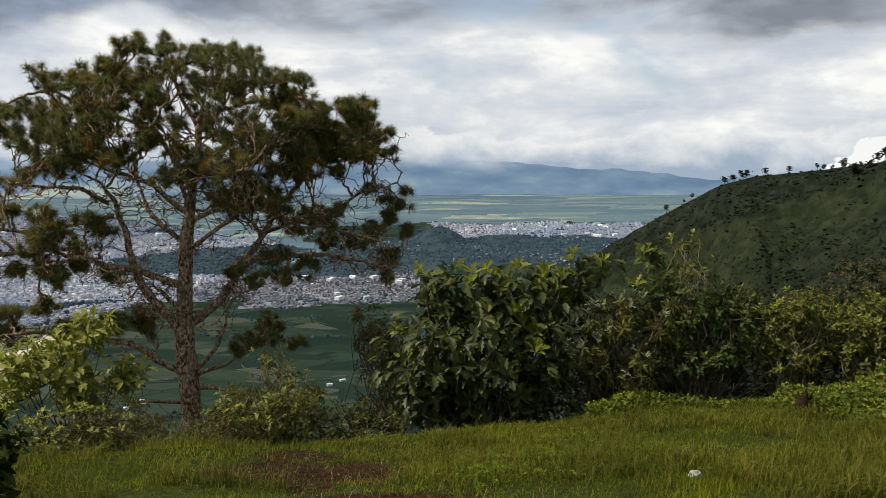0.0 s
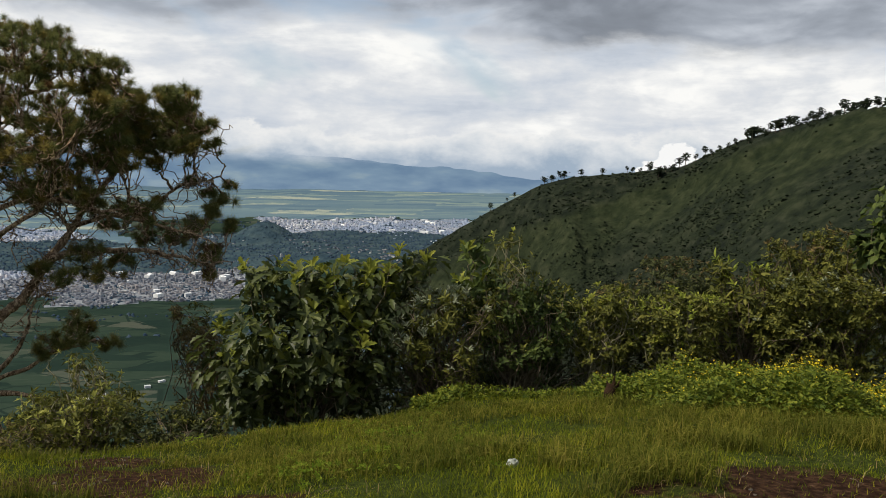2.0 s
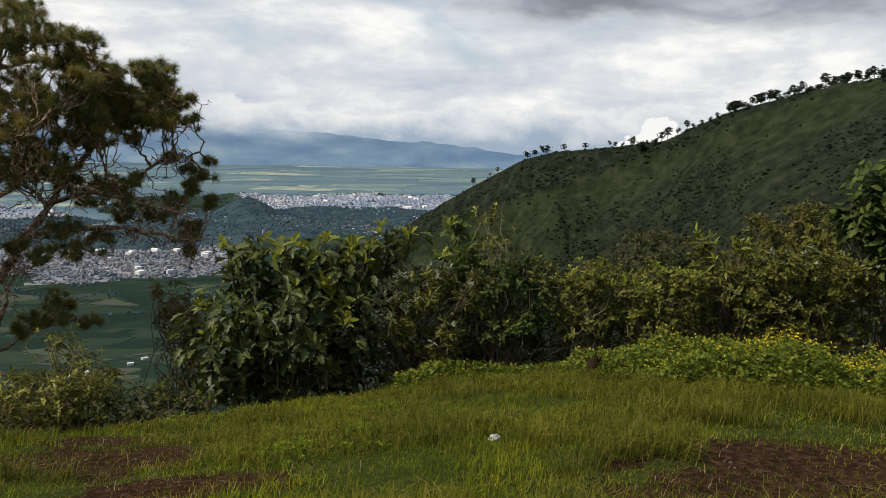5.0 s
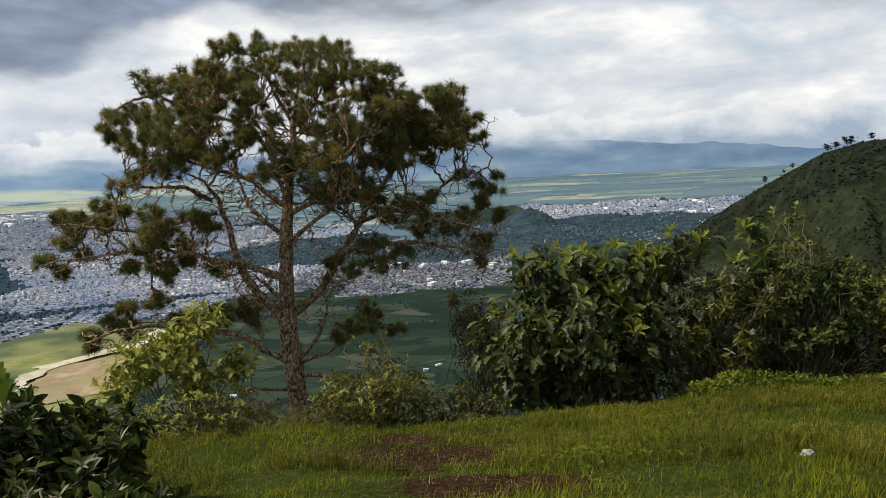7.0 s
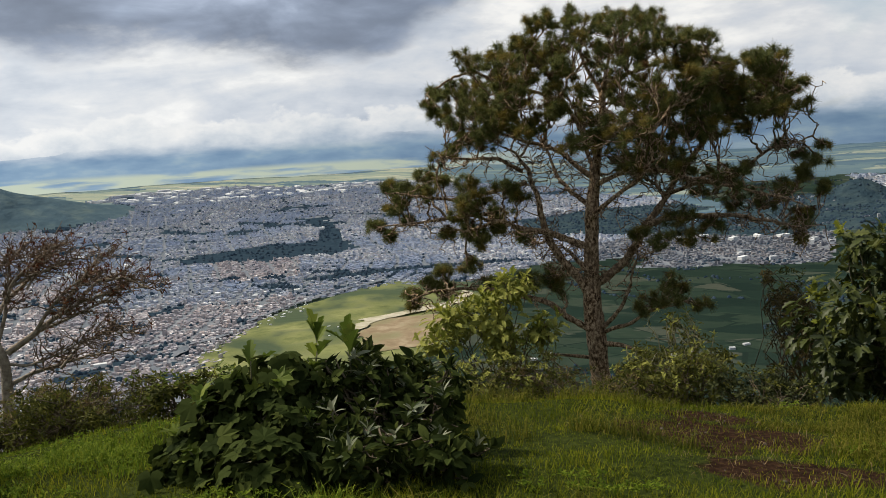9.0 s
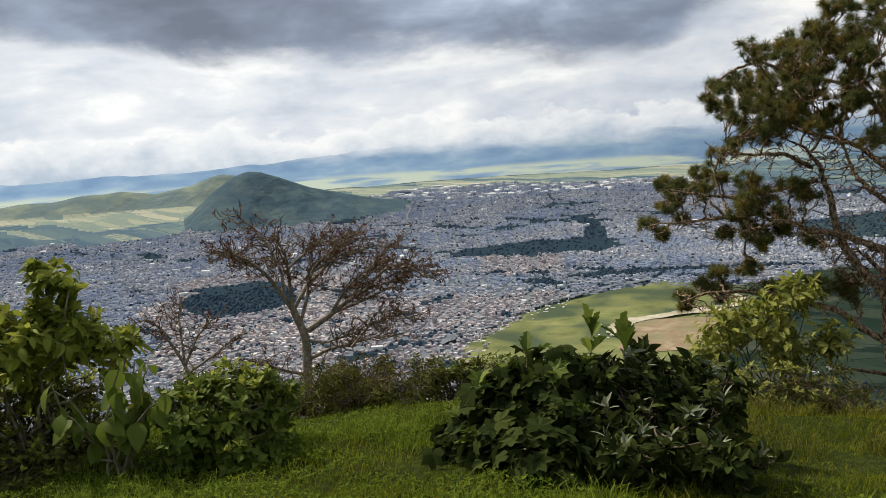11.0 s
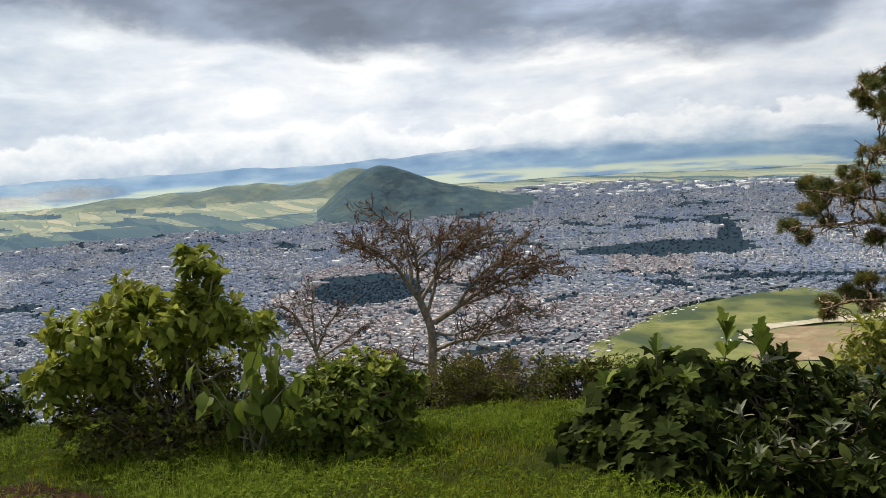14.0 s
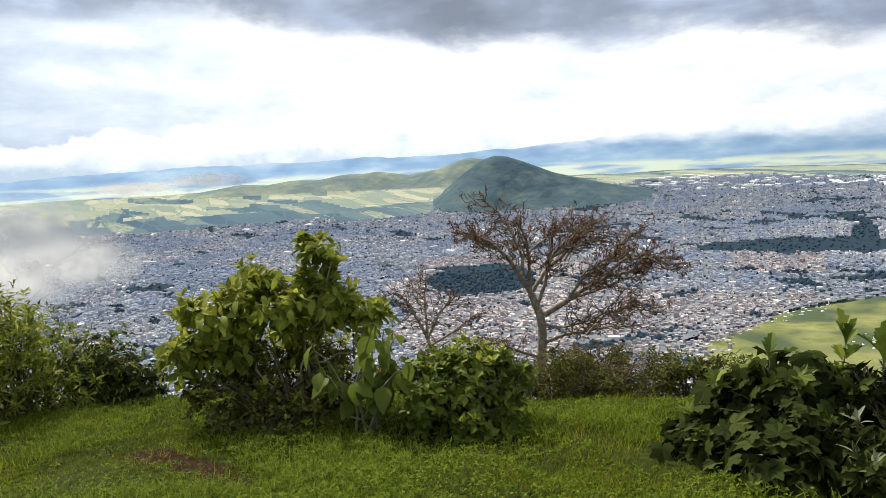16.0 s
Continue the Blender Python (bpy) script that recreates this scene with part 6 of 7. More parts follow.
# the near dark bush on the lawn
bush("silvery_bush", "dense dark bush with small silvery shoot tips on the lawn", [(-2.95, 4.42, -0.02, 0.36, 0.34, 0.31), (-2.68, 4.58, -0.04, 0.26, 0.26, 0.29), (-3.10, 4.26, 0.10, 0.28, 0.28, 0.26), (-2.85, 4.42, -0.28, 0.45, 0.36, 0.22), (-2.88, 3.98, -0.10, 0.36, 0.32, 0.26), (-2.60, 4.22, -0.10, 0.30, 0.30, 0.26), (-2.80, 3.75, -0.24, 0.36, 0.28, 0.22), (-2.62, 3.62, -0.12, 0.28, 0.24, 0.22), (-2.20, 3.92, -0.15, 0.26, 0.24, 0.20)], "oval", 0.105, 1.9, M_LOBED, M_SILVER, 0.16, 7, 14, seed=51, ragged=2, tilt=(25, 80), young_leaf="narrow")
LOBED = bush("lobed_plant", "dark plant with big lobed leaves and upright shoots", [(-3.45, 3.98, 0.12, 0.33, 0.32, 0.30), (-3.70, 3.72, 0.0, 0.30, 0.28, 0.28), (-3.88, 3.56, -0.22, 0.24, 0.24, 0.20), (-3.35, 4.06, -0.15, 0.30, 0.30, 0.28), (-3.28, 3.70, -0.08, 0.30, 0.28, 0.26), (-3.55, 3.50, -0.16, 0.26, 0.26, 0.22), (-3.30, 3.45, -0.24, 0.30, 0.26, 0.20), (-3.75, 3.40, -0.25, 0.28, 0.24, 0.18), (-3.05, 3.30, -0.12, 0.28, 0.24, 0.22)], "lobed", 0.10, 1.5, M_LOBED, M_BRIGHT, 0.05, 6, 6, M_PALESTEM, seed=52, apart=True, tilt=(60, 130), single=110, single_size=1.15)


def upright_shoots(root, tips, seed):
    """Young shoots with steep narrow leaves standing out of a plant."""
    gen = np.random.default_rng(seed)
    shape = leaf_template("oak")
    for x, y, z in tips:
        tip = np.array([x, y, z])
        foot = np.array([x + gen.normal(0, 0.05), y + gen.normal(0, 0.05), z - 0.42])
        p = bent(foot, tip, 8, 0.08, 0, gen)
        soup = Soup()
        soup.put(*tube(p, np.linspace(0.008, 0.004, 8), 5), 1)
        at = np.concatenate([p[[3, 4, 5, 6, 7]], p[[7, 7]]])
        axes = np.tile(unit(p[-1] - p[-3]), (len(at), 1))
        soup.put(*rosettes(gen, at, axes, shape, 0.19, 1, (10, 45), 0.2), 0)
        part("shoot", soup.mesh("shoot", [M_BRIGHT, M_PALESTEM]), root, "upright young shoot with narrow leaves")


upright_shoots(LOBED, [(-3.28, 4.16, 0.50), (-3.11, 4.29, 0.42), (-3.60, 3.88, 0.34)], 58)
bush("sprig", "thin green sprig sticking up beside the dark bush", [(-4.2, 4.3, 0.08, 0.10, 0.10, 0.13)], "oval", 0.055, 0.7, M_BRIGHT, M_FIG_YOUNG, 0.2, 5, 5, seed=53, stem_r=0.006)
# on the town side
bush("leafy_shrub", "tall shrub with drooping yellow-green leaves and pale bare stems", [(-6.85, 1.45, 0.56, 0.36, 0.36, 0.26), (-6.92, 1.10, 0.44, 0.30, 0.30, 0.28), (-6.95, 0.90, 0.16, 0.24, 0.24, 0.20), (-6.70, 2.02, 0.48, 0.32, 0.32, 0.20), (-6.60, 2.30, 0.36, 0.24, 0.24, 0.18), (-6.72, 2.03, 0.95, 0.18, 0.18, 0.15), (-6.74, 2.0, 0.72, 0.18, 0.18, 0.14), (-6.75, 1.72, 0.46, 0.30, 0.28, 0.20), (-7.10, 1.25, 0.14, 0.34, 0.3, 0.24), (-7.05, 1.9, 0.14, 0.32, 0.3, 0.22)], "oval", 0.118, 2.1, M_LIME, M_FIG_YOUNG, 0.5, 7, 1, M_PALESTEM, 0.015, seed=61, foot=(-6.8, 1.65), skirt=0.0, apart=True, tilt=(60, 125), ragged=2, single=130, single_size=1.15)
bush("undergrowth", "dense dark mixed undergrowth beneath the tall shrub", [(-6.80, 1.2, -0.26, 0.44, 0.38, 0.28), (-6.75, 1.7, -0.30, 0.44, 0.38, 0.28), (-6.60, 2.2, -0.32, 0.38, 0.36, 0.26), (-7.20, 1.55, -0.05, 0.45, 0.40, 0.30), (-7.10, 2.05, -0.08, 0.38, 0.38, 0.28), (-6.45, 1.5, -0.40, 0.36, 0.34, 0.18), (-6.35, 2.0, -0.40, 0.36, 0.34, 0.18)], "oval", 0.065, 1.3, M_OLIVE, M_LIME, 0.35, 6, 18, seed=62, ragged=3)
bush("green_shrub", "compact fresh green shrub with oval leaves", [(-5.42, 2.72, 0.06, 0.32, 0.32, 0.24), (-5.32, 2.92, -0.04, 0.24, 0.24, 0.25), (-5.55, 2.42, -0.10, 0.30, 0.30, 0.25), (-5.45, 2.66, -0.28, 0.42, 0.36, 0.24)], "broad", 0.085, 1.6, M_BRIGHT, M_LIME, 0.25, 6, 14, seed=63, ragged=3)
bush("scrub", "tangled scrub with thin dry stalks at the lawn's edge", [(-6.85, 4.95, -0.66, 0.5, 0.5, 0.38), (-7.15, 4.35, -0.70, 0.42, 0.42, 0.30)], "narrow", 0.07, 1.3, M_OLIVE, M_BROWNLEAF, 0.25, 6, 22, seed=64, group="scrub below the lawn", loose=0.15, ragged=4)
bush("scrub", "low green scrub at the lawn's edge", [(-6.4, 5.55, -0.66, 0.42, 0.42, 0.32), (-5.9, 6.1, -0.80, 0.45, 0.42, 0.34)], "oval", 0.06, 1.3, M_OLIVE, M_BRIGHT, 0.25, 6, 18, seed=65, group="scrub below the lawn", loose=0.15, ragged=4)
bush("scrub", "low dull scrub along the lawn's edge", [(-5.3, 6.6, -0.85, 0.5, 0.45, 0.32), (-4.6, 7.0, -1.0, 0.5, 0.45, 0.30)], "oval", 0.06, 1.2, M_DULL, M_OLIVE, 0.3, 6, 18, seed=66, group="scrub below the lawn", loose=0.15, ragged=4)
bush("scrub", "weedy scrub between the shrubs and the bare tree", [(-7.6, 3.7, -0.6, 0.5, 0.45, 0.32), (-6.3, 3.2, -0.42, 0.22, 0.25, 0.2)], "oval", 0.06, 1.2, M_OLIVE, M_OLIVE, 0.3, 6, 18, seed=67, group="scrub below the lawn", loose=0.15, ragged=4)
bush("scrub", "loose brownish weeds and scrub before the bare tree", [(-6.55, 4.35, -0.52, 0.42, 0.4, 0.30), (-6.2, 4.9, -0.60, 0.40, 0.4, 0.30), (-7.3, 5.3, -0.85, 0.5, 0.5, 0.36)], "narrow", 0.065, 1.3, M_OLIVE, M_BROWNLEAF, 0.3, 6, 22, seed=75, group="scrub below the lawn", loose=0.15, ragged=4)
bush("scrub", "olive feathery scrub round the foot of the pine", [(-2.9, 11.6, -1.70, 0.40, 0.45, 0.26), (-2.2, 11.2, -1.60, 0.5, 0.5, 0.28), (-4.75, 11.3, -1.75, 0.6, 0.6, 0.40)], "narrow", 0.075, 1.1, M_OLIVE, M_FIG_YOUNG, 0.15, 6, 20, seed=76, group="scrub below the lawn", loose=0.1, ragged=4)
bush("bush", "brown-green loose bush at the end of the lawn", [(-9.3, -0.45, 0.22, 0.6, 0.55, 0.5), (-9.5, -0.15, -0.05, 0.6, 0.6, 0.5), (-9.45, 0.30, -0.35, 0.6, 0.55, 0.42), (-9.6, -1.0, 0.1, 0.8, 0.7, 0.8)], "narrow", 0.095, 1.6, M_LIME, M_OLIVE, 0.3, 6, 16, seed=68, loose=0.15)
bush("bush", "small bush with dark rounded leaves at the end of the lawn", [(-9.45, 0.5, -0.32, 0.44, 0.42, 0.38), (-9.4, 0.8, -0.5, 0.36, 0.36, 0.28)], "broad", 0.085, 1.6, M_FIG, M_BRIGHT, 0.15, 6, 12, seed=69)


# ---- plant with single large leaves ----
def build_bigleaf():
    gen = np.random.default_rng(8)
    base = stand(-5.86, 2.02)
    root = thing("bigleaf_plant", base, "weedy plant with large soft drooping oval leaves", "plant")
    v, f = leaf_template("broad")
    fine_v = v.copy()
    shapes = []
    for k in range(3):
        w = fine_v.copy()
        w[:, 1] *= 1.25
        w[:, 2] -= (0.1 + 0.15 * k) * w[:, 0] ** 2
        shapes.append(mesh_np("leaf", w, f, [M_BRIGHT], None, True))
    for s in range(8):
        tip = base + np.array([gen.normal(0, 0.20), gen.normal(0, 0.20), gen.uniform(0.5, 0.85)])
        p = bent(base + gen.normal(0, 0.04, 3) * np.array([1, 1, 0]), tip, 9, 0.10, 0, gen)
        part("stem", mesh_np("stem", *tube(p, np.linspace(0.012, 0.005, 9), 5), M_PALESTEM, None, True), root)
        for k in range(9):
            j = p[3 + k % 6]
            a = gen.uniform(0, 2 * math.pi)
            size = gen.uniform(0.10, 0.19)
            leaf = new("leaf", shapes[k % 3])
            leaf.parent = root
            leaf.matrix_parent_inverse = Matrix.Translation(-root.location)
            leaf.matrix_basis = Matrix.Translation(j) @ pose(0, 0, 0, gen.normal(0, 20), gen.uniform(10, 85), math.degrees(a)) @ Matrix.Diagonal((size, size, size, 1))


build_bigleaf()


# ---- the leafless trees ----
def bare_tree(name, label, at, az, trunk, limbs, seed, r0, twig_count, pods):
    """Trunk and limbs by across and up from the foot; twigs fork from them, rusty pods hang at the tips."""
    gen = np.random.default_rng(seed)
    a = radians(az)
    across, away = np.array([math.cos(a), math.sin(a), 0]), np.array([-math.sin(a), math.cos(a), 0])

    def at_point(u, h, d=0.0):
        return np.asarray(at) + u * across + d * away + np.array([0, 0, h])
    foot = stand(at[0], at[1])
    root = thing(name, foot, label, "tree")
    p = smooth_path([np.array([at[0], at[1], foot[2] - 0.15])] + [at_point(u, h) for u, h in trunk], 24)
    part("trunk", mesh_np("trunk", *tube(p, np.linspace(r0 * 1.25, r0 * 0.72, 24) * (1 + gen.normal(0, 0.04, 24)), 10), M_GREYBARK, None, True), root)
    tips, all_pts = [], []
    for pts, reach, thick in limbs:
        n = len(pts)
        q = smooth_path([at_point(u, h, reach * (k / (n - 1)) ** 1.2) for k, (u, h) in enumerate(pts)], 8 * n)
        q[2:] += (np.cumsum(gen.normal(0, 0.008, q.shape), 0) * np.linspace(0, 1, len(q))[:, None])[2:]
        rad = np.linspace(thick, 0.009, len(q))
        part("limb", mesh_np("limb", *tube(q, rad, 7), M_GREYBARK, None, True), root)
        all_pts.append(np.column_stack([q, rad])[len(q) // 3:])
    pts = np.concatenate(all_pts)
    twigs, pod = Soup(), Soup()
    shape = leaf_template("narrow")
    ends = []
    for _ in range(twig_count):
        b = pts[gen.integers(0, len(pts))]
        out = b[:3] - at_point(0, 1.0)
        way = unit(unit(out * np.array([1, 1, 0.1])) * 0.8 + np.array([0, 0, 0.30]) + gen.normal(0, 1, 3) * np.array([0.8, 0.8, 0.45]))
        ln = gen.uniform(0.12, 0.32)
        q = bent(b[:3], b[:3] + way * ln, 7, 0.3, 0, gen)
        twigs.put(*tube(q, np.linspace(min(0.009, b[3]), 0.004, 7), 4))
        ends.append(q[-1])
        for _ in range(2):
            j = q[gen.integers(3, 7)]
            e = j + unit(way + gen.normal(0, 0.7, 3) + np.array([0, 0, 0.3])) * gen.uniform(0.08, 0.2)
            twigs.put(*tube(bent(j, e, 5, 0.2, 0, gen), np.linspace(0.005, 0.003, 5), 4))
            ends.append(e)
    ends = np.array(ends)
    pick = ends[gen.uniform(0, 1, len(ends)) < pods * np.clip((ends[:, 2] - at[2] - 0.6) / 1.0, 0.25, 1)]
    axes = unit(gen.normal(0, 1, (len(pick), 3)) + np.array([0, 0, -0.4]))
    pod.put(*rosettes(gen, pick, axes, shape, 0.055, 5, (10, 80), 0.4))
    tagged(part("branchwork", twigs.mesh("branchwork", M_TWIG, True), root), kind="stuff")
    tagged(part("dry_foliage", pod.mesh("dry_foliage", M_RUST), root, "rust-brown dry pods and leaves"), kind="stuff")


CORAL = [
    ([(-0.01, 1.09), (0.11, 1.4), (0.18, 1.72), (0.22, 1.94), (0.17, 2.18)], 0.1, 0.026),
    ([(0.36, 1.68), (0.51, 1.88), (0.57, 2.1)], 0.3, 0.016),
    ([(0.18, 1.72), (0.42, 1.84), (0.69, 1.91), (0.97, 1.98)], -0.2, 0.018),
    ([(0.39, 1.17), (0.74, 1.26), (1.12, 1.37), (1.49, 1.51)], 0.3, 0.02),
    ([(-0.08, 1.27), (-0.18, 1.46), (-0.36, 1.74), (-0.61, 2.01), (-0.84, 2.14)], -0.4, 0.036),
    ([(-0.18, 1.46), (-0.17, 1.75), (-0.28, 1.98), (-0.46, 2.25), (-0.69, 2.4)], 0.5, 0.026),
    ([(-0.08, 1.27), (-0.1, 1.56), (-0.1, 1.88), (-0.11, 2.13), (-0.16, 2.29)], -0.6, 0.026),
    ([(-0.11, 1.79), (0.11, 1.95), (0.3, 2.12), (0.44, 2.25)], 0.4, 0.02),
    ([(-0.08, 1.27), (0.12, 1.54), (0.36, 1.68), (0.6, 1.87), (0.83, 1.97)], 0.7, 0.03),
    ([(0.08, 0.99), (0.39, 1.17), (0.66, 1.35), (0.87, 1.46), (1.12, 1.51), (1.4, 1.61)], -0.3, 0.042),
    ([(0.66, 1.35), (0.9, 1.62), (1.12, 1.79), (1.33, 1.89)], 0.5, 0.026),
    ([(0.87, 1.46), (1.09, 1.7), (1.41, 1.77), (1.63, 1.67)], -0.7, 0.022),
    ([(0.39, 1.17), (0.52, 1.42), (0.73, 1.72), (0.92, 1.89)], -0.8, 0.024),
    ([(0.12, 1.54), (0.23, 1.81), (0.52, 2.01), (0.71, 2.14)], -0.3, 0.02),
    ([(-0.36, 1.74), (-0.49, 1.86), (-0.7, 1.93), (-0.91, 2.08)], 0.5, 0.02),
    ([(0.06, 0.62), (0.34, 0.71), (0.61, 0.71), (0.98, 0.71), (1.37, 0.71)], 0.4, 0.026),
    ([(0.01, 0.43), (-0.23, 0.53), (-0.44, 0.64), (-0.66, 0.78)], -0.3, 0.022),
    ([(0.61, 0.71), (0.86, 0.93), (1.18, 1.0), (1.45, 0.89)], 0.6, 0.018),
    ([(0.07, 0.87), (0.25, 0.83), (0.54, 0.9), (0.82, 1.02)], -0.5, 0.018),
]
bare_tree("coral_tree", "almost leafless flat-crowned tree with grey bark and rusty pods", (-8.74, 5.64, -1.37), 57.1, [(0.02, 0.29), (0.04, 0.62), (0.05, 0.9), (-0.01, 1.09), (-0.08, 1.27)], CORAL, 71, 0.066, 620, 0.30)
bare_tree("coral_tree", "small leafless tree with dark rusty pods on the slope", (-10.35, 5.0, -1.37), 62.0, [(0.0, 0.0), (-0.08, 0.3)], [([(-0.08, 0.30), (-0.14, 0.50), (-0.35, 1.01), (-0.58, 1.22)], 0.0, 0.028), ([(-0.14, 0.50), (-0.15, 1.08), (-0.1, 1.25)], 0.3, 0.022), ([(-0.14, 0.5), (0.05, 0.9), (0.22, 1.14)], -0.3, 0.022), ([(-0.1, 0.4), (0.3, 0.6), (0.6, 0.8)], 0.2, 0.02)], 72, 0.035, 70, 0.35)


# ---- grass, flowers and litter on the lawn ----
def blades(gen, x, y, height, lean, width):
    """Bent blades of grass."""
    n = len(x)
    base = np.stack([x, y, near_ground(x, y) - 0.01], 1)
    a = gen.uniform(0, 2 * math.pi, n)
    flat = np.stack([np.cos(a), np.sin(a), np.zeros(n)], 1)
    side = np.stack([-np.sin(a), np.cos(a), np.zeros(n)], 1) * width[:, None]
    up = np.array([0, 0, 1.0])
    mid = base + up * (height * 0.6)[:, None] + flat * (height * lean * 0.35)[:, None]
    tip = base + up * (height * (1 - 0.35 * lean))[:, None] + flat * (height * lean)[:, None]
    v = np.stack([base - side, base + side, mid + side * 0.75, mid - side * 0.75, tip], 1).reshape(-1, 3)
    f = np.array([(0, 1, 2), (0, 2, 3), (3, 2, 4)])
    return v, (f[None] + (np.arange(n) * 5)[:, None, None]).reshape(-1, 3)


def build_grass():
    gen = np.random.default_rng(90)

    def points(n, az0, az1, r0, r1, power=1.35):
        az = gen.uniform(az0, az1, n)
        s = gen.uniform(0, 1, n)
        r = (r0 ** (2 - power) + s * (r1 ** (2 - power) - r0 ** (2 - power))) ** (1 / (2 - power))
        x, y = spot(az, r)
        return x, y, az, r
    # short lawn
    x, y, az, r = points(230000, -50, 98, 2.4, 11.5)
    keep = (r < lip(az) + 1.3) & (gen.uniform(0, 1, len(x)) > np.clip(bare(x, y) * 1.35 + 0.17, 0, 0.76))
    x, y, r, az = x[keep], y[keep], r[keep], az[keep]
    tall = 0.5 + 0.5 * fbm(x * 1.3, y * 1.3, 3, 93)
    h = (0.022 + 0.062 * np.clip(tall, 0, 1.5)) * gen.uniform(0.6, 1.3, len(x)) * np.interp(r, [3, 8], [1.0, 1.25])
    v, f = blades(gen, x, y, h, gen.uniform(0.2, 1.0, len(x)), 0.0026 * np.interp(r, [3, 11], [1.0, 2.4]))
    v = v.reshape(-1, 5, 3)[:, [0, 1, 4]].reshape(-1, 3)
    f = np.arange(len(v)).reshape(-1, 3)
    tagged(new("lawn_grass", mesh_np("lawn_grass", v, f, M_GRASS)), "short bright green grass covering the hilltop", "grass", kind="stuff")
    # and the rest of the hilltop, behind and below
    n = 120000
    a2, r2 = gen.uniform(-180, 180, n), 13 * np.sqrt(gen.uniform(0, 1, n))
    keep = (r2 < 2.45) | (a2 < -50) | (a2 > 98)
    x, y = spot(a2[keep], r2[keep])
    v, f = blades(gen, x, y, gen.uniform(0.03, 0.10, len(x)), gen.uniform(0.2, 1.0, len(x)), np.full(len(x), 0.005))
    v = v.reshape(-1, 5, 3)[:, [0, 1, 4]].reshape(-1, 3)
    tagged(new("hilltop_grass", mesh_np("hilltop_grass", v, np.arange(len(v)).reshape(-1, 3), M_GRASS)), "short grass on the rest of the hilltop", "grass", kind="stuff")
    # longer tufts
    n = 8500
    cx, cy, az, r = points(n, -50, 98, 2.6, 10.5, 1.1)
    chance = np.interp(az, [-50, -30, -8, 5, 16, 30, 60, 80, 98], [1.0, 1.0, 0.85, 0.45, 0.95, 0.85, 0.50, 0.9, 1.0]) * np.clip(0.42 + 1.2 * fbm(cx * 0.8, cy * 0.8, 3, 97), 0, 1)
    keep = (r < lip(az) + 0.8) & (gen.uniform(0, 1, n) < chance) & (bare(cx, cy) < 0.02)
    cx, cy, az = cx[keep], cy[keep], az[keep]
    count = 34
    k = np.repeat(np.arange(len(cx)), count)
    x, y = cx[k] + gen.normal(0, 0.075, len(k)), cy[k] + gen.normal(0, 0.075, len(k))
    size = (np.interp(az, [-50, -12, 6, 17, 30, 45, 98], [0.30, 0.22, 0.14, 0.24, 0.22, 0.15, 0.17]) * np.interp(r[keep], [6.5, 9.5], [1.0, 0.62]))[k] * np.repeat(gen.uniform(0.6, 1.15, len(cx)), count)
    # sun on the left lawn is put into a brighter tuft colour
    lush = (az + gen.normal(0, 6, len(az)) > 34)[k]
    for name, pick, mat, label in (("tall_grass", ~lush, M_LONGGRASS, "long arching tufts of grass"), ("lush_grass", lush, M_CLOVER, "longer green tufts in the lawn, brightened as in sun")):
        m = int(pick.sum())
        v, f = blades(gen, x[pick], y[pick], size[pick] * gen.uniform(0.5, 1.1, m), gen.uniform(0.3, 1.25, m), np.full(m, 0.0035))
        tagged(new(name, mesh_np(name, v, f, mat)), label, "grass", kind="stuff")
    # dry stalks
    x, y, az, r = points(9000, -50, 98, 2.5, 10)
    keep = (r < lip(az)) & (bare(x, y) > -0.45) & (bare(x, y) < 0.45)
    x, y = x[keep], y[keep]
    v, f = blades(gen, x, y, gen.uniform(0.02, 0.09, len(x)), gen.uniform(0.4, 1.3, len(x)), np.full(len(x), 0.0021))
    tagged(new("dry_stalks", mesh_np("dry_stalks", v, f, M_STRAW)), "straw-coloured dry stalks round the bare earth", "grass", kind="stuff")
    # creeping leaves among the grass
    x, y, az, r = points(30000, -50, 98, 2.6, 11)
    # bright weeds thicken to the left, standing in for sun on the lawn
    keep = (r < lip(az) + 0.5) & (bare(x, y) < 0.0) & (fbm(x * 0.8 + 3, y * 0.8, 3, 99) > np.interp(az, [-50, 0, 30, 60, 80], [0.55, 0.50, 0.1, 0.0, -0.4]))
    x, y = x[keep], y[keep]
    at = np.stack([x, y, near_ground(x, y) + 0.02 + 0.07 * np.clip(fbm(x * 2.3, y * 2.3, 3, 98) + 0.4, 0, 1.3)], 1)
    axes = unit(gen.normal(0, 0.35, at.shape) + np.array([0, 0, 1.0]))
    v, f = rosettes(gen, at, axes, leaf_template("small_oval"), 0.032, 4, (40, 85))
    tagged(new("lawn_weeds", mesh_np("lawn_weeds", v, f, M_CLOVER)), "small round-leaved weeds in the lawn", "weeds", kind="stuff")


def flower_amount(x, y):
    az, r = polar(x, y)
    want = np.interp(az, [-60, -46, -33, -22, -14, -11], [10.0, 9.4, 9.8, 10.4, 10.6, 10.6])
    wide = np.interp(az, [-60, -30, -20, -11], [1.5, 1.2, 0.75, 0.4])
    return 1 - np.abs(r - want) / wide


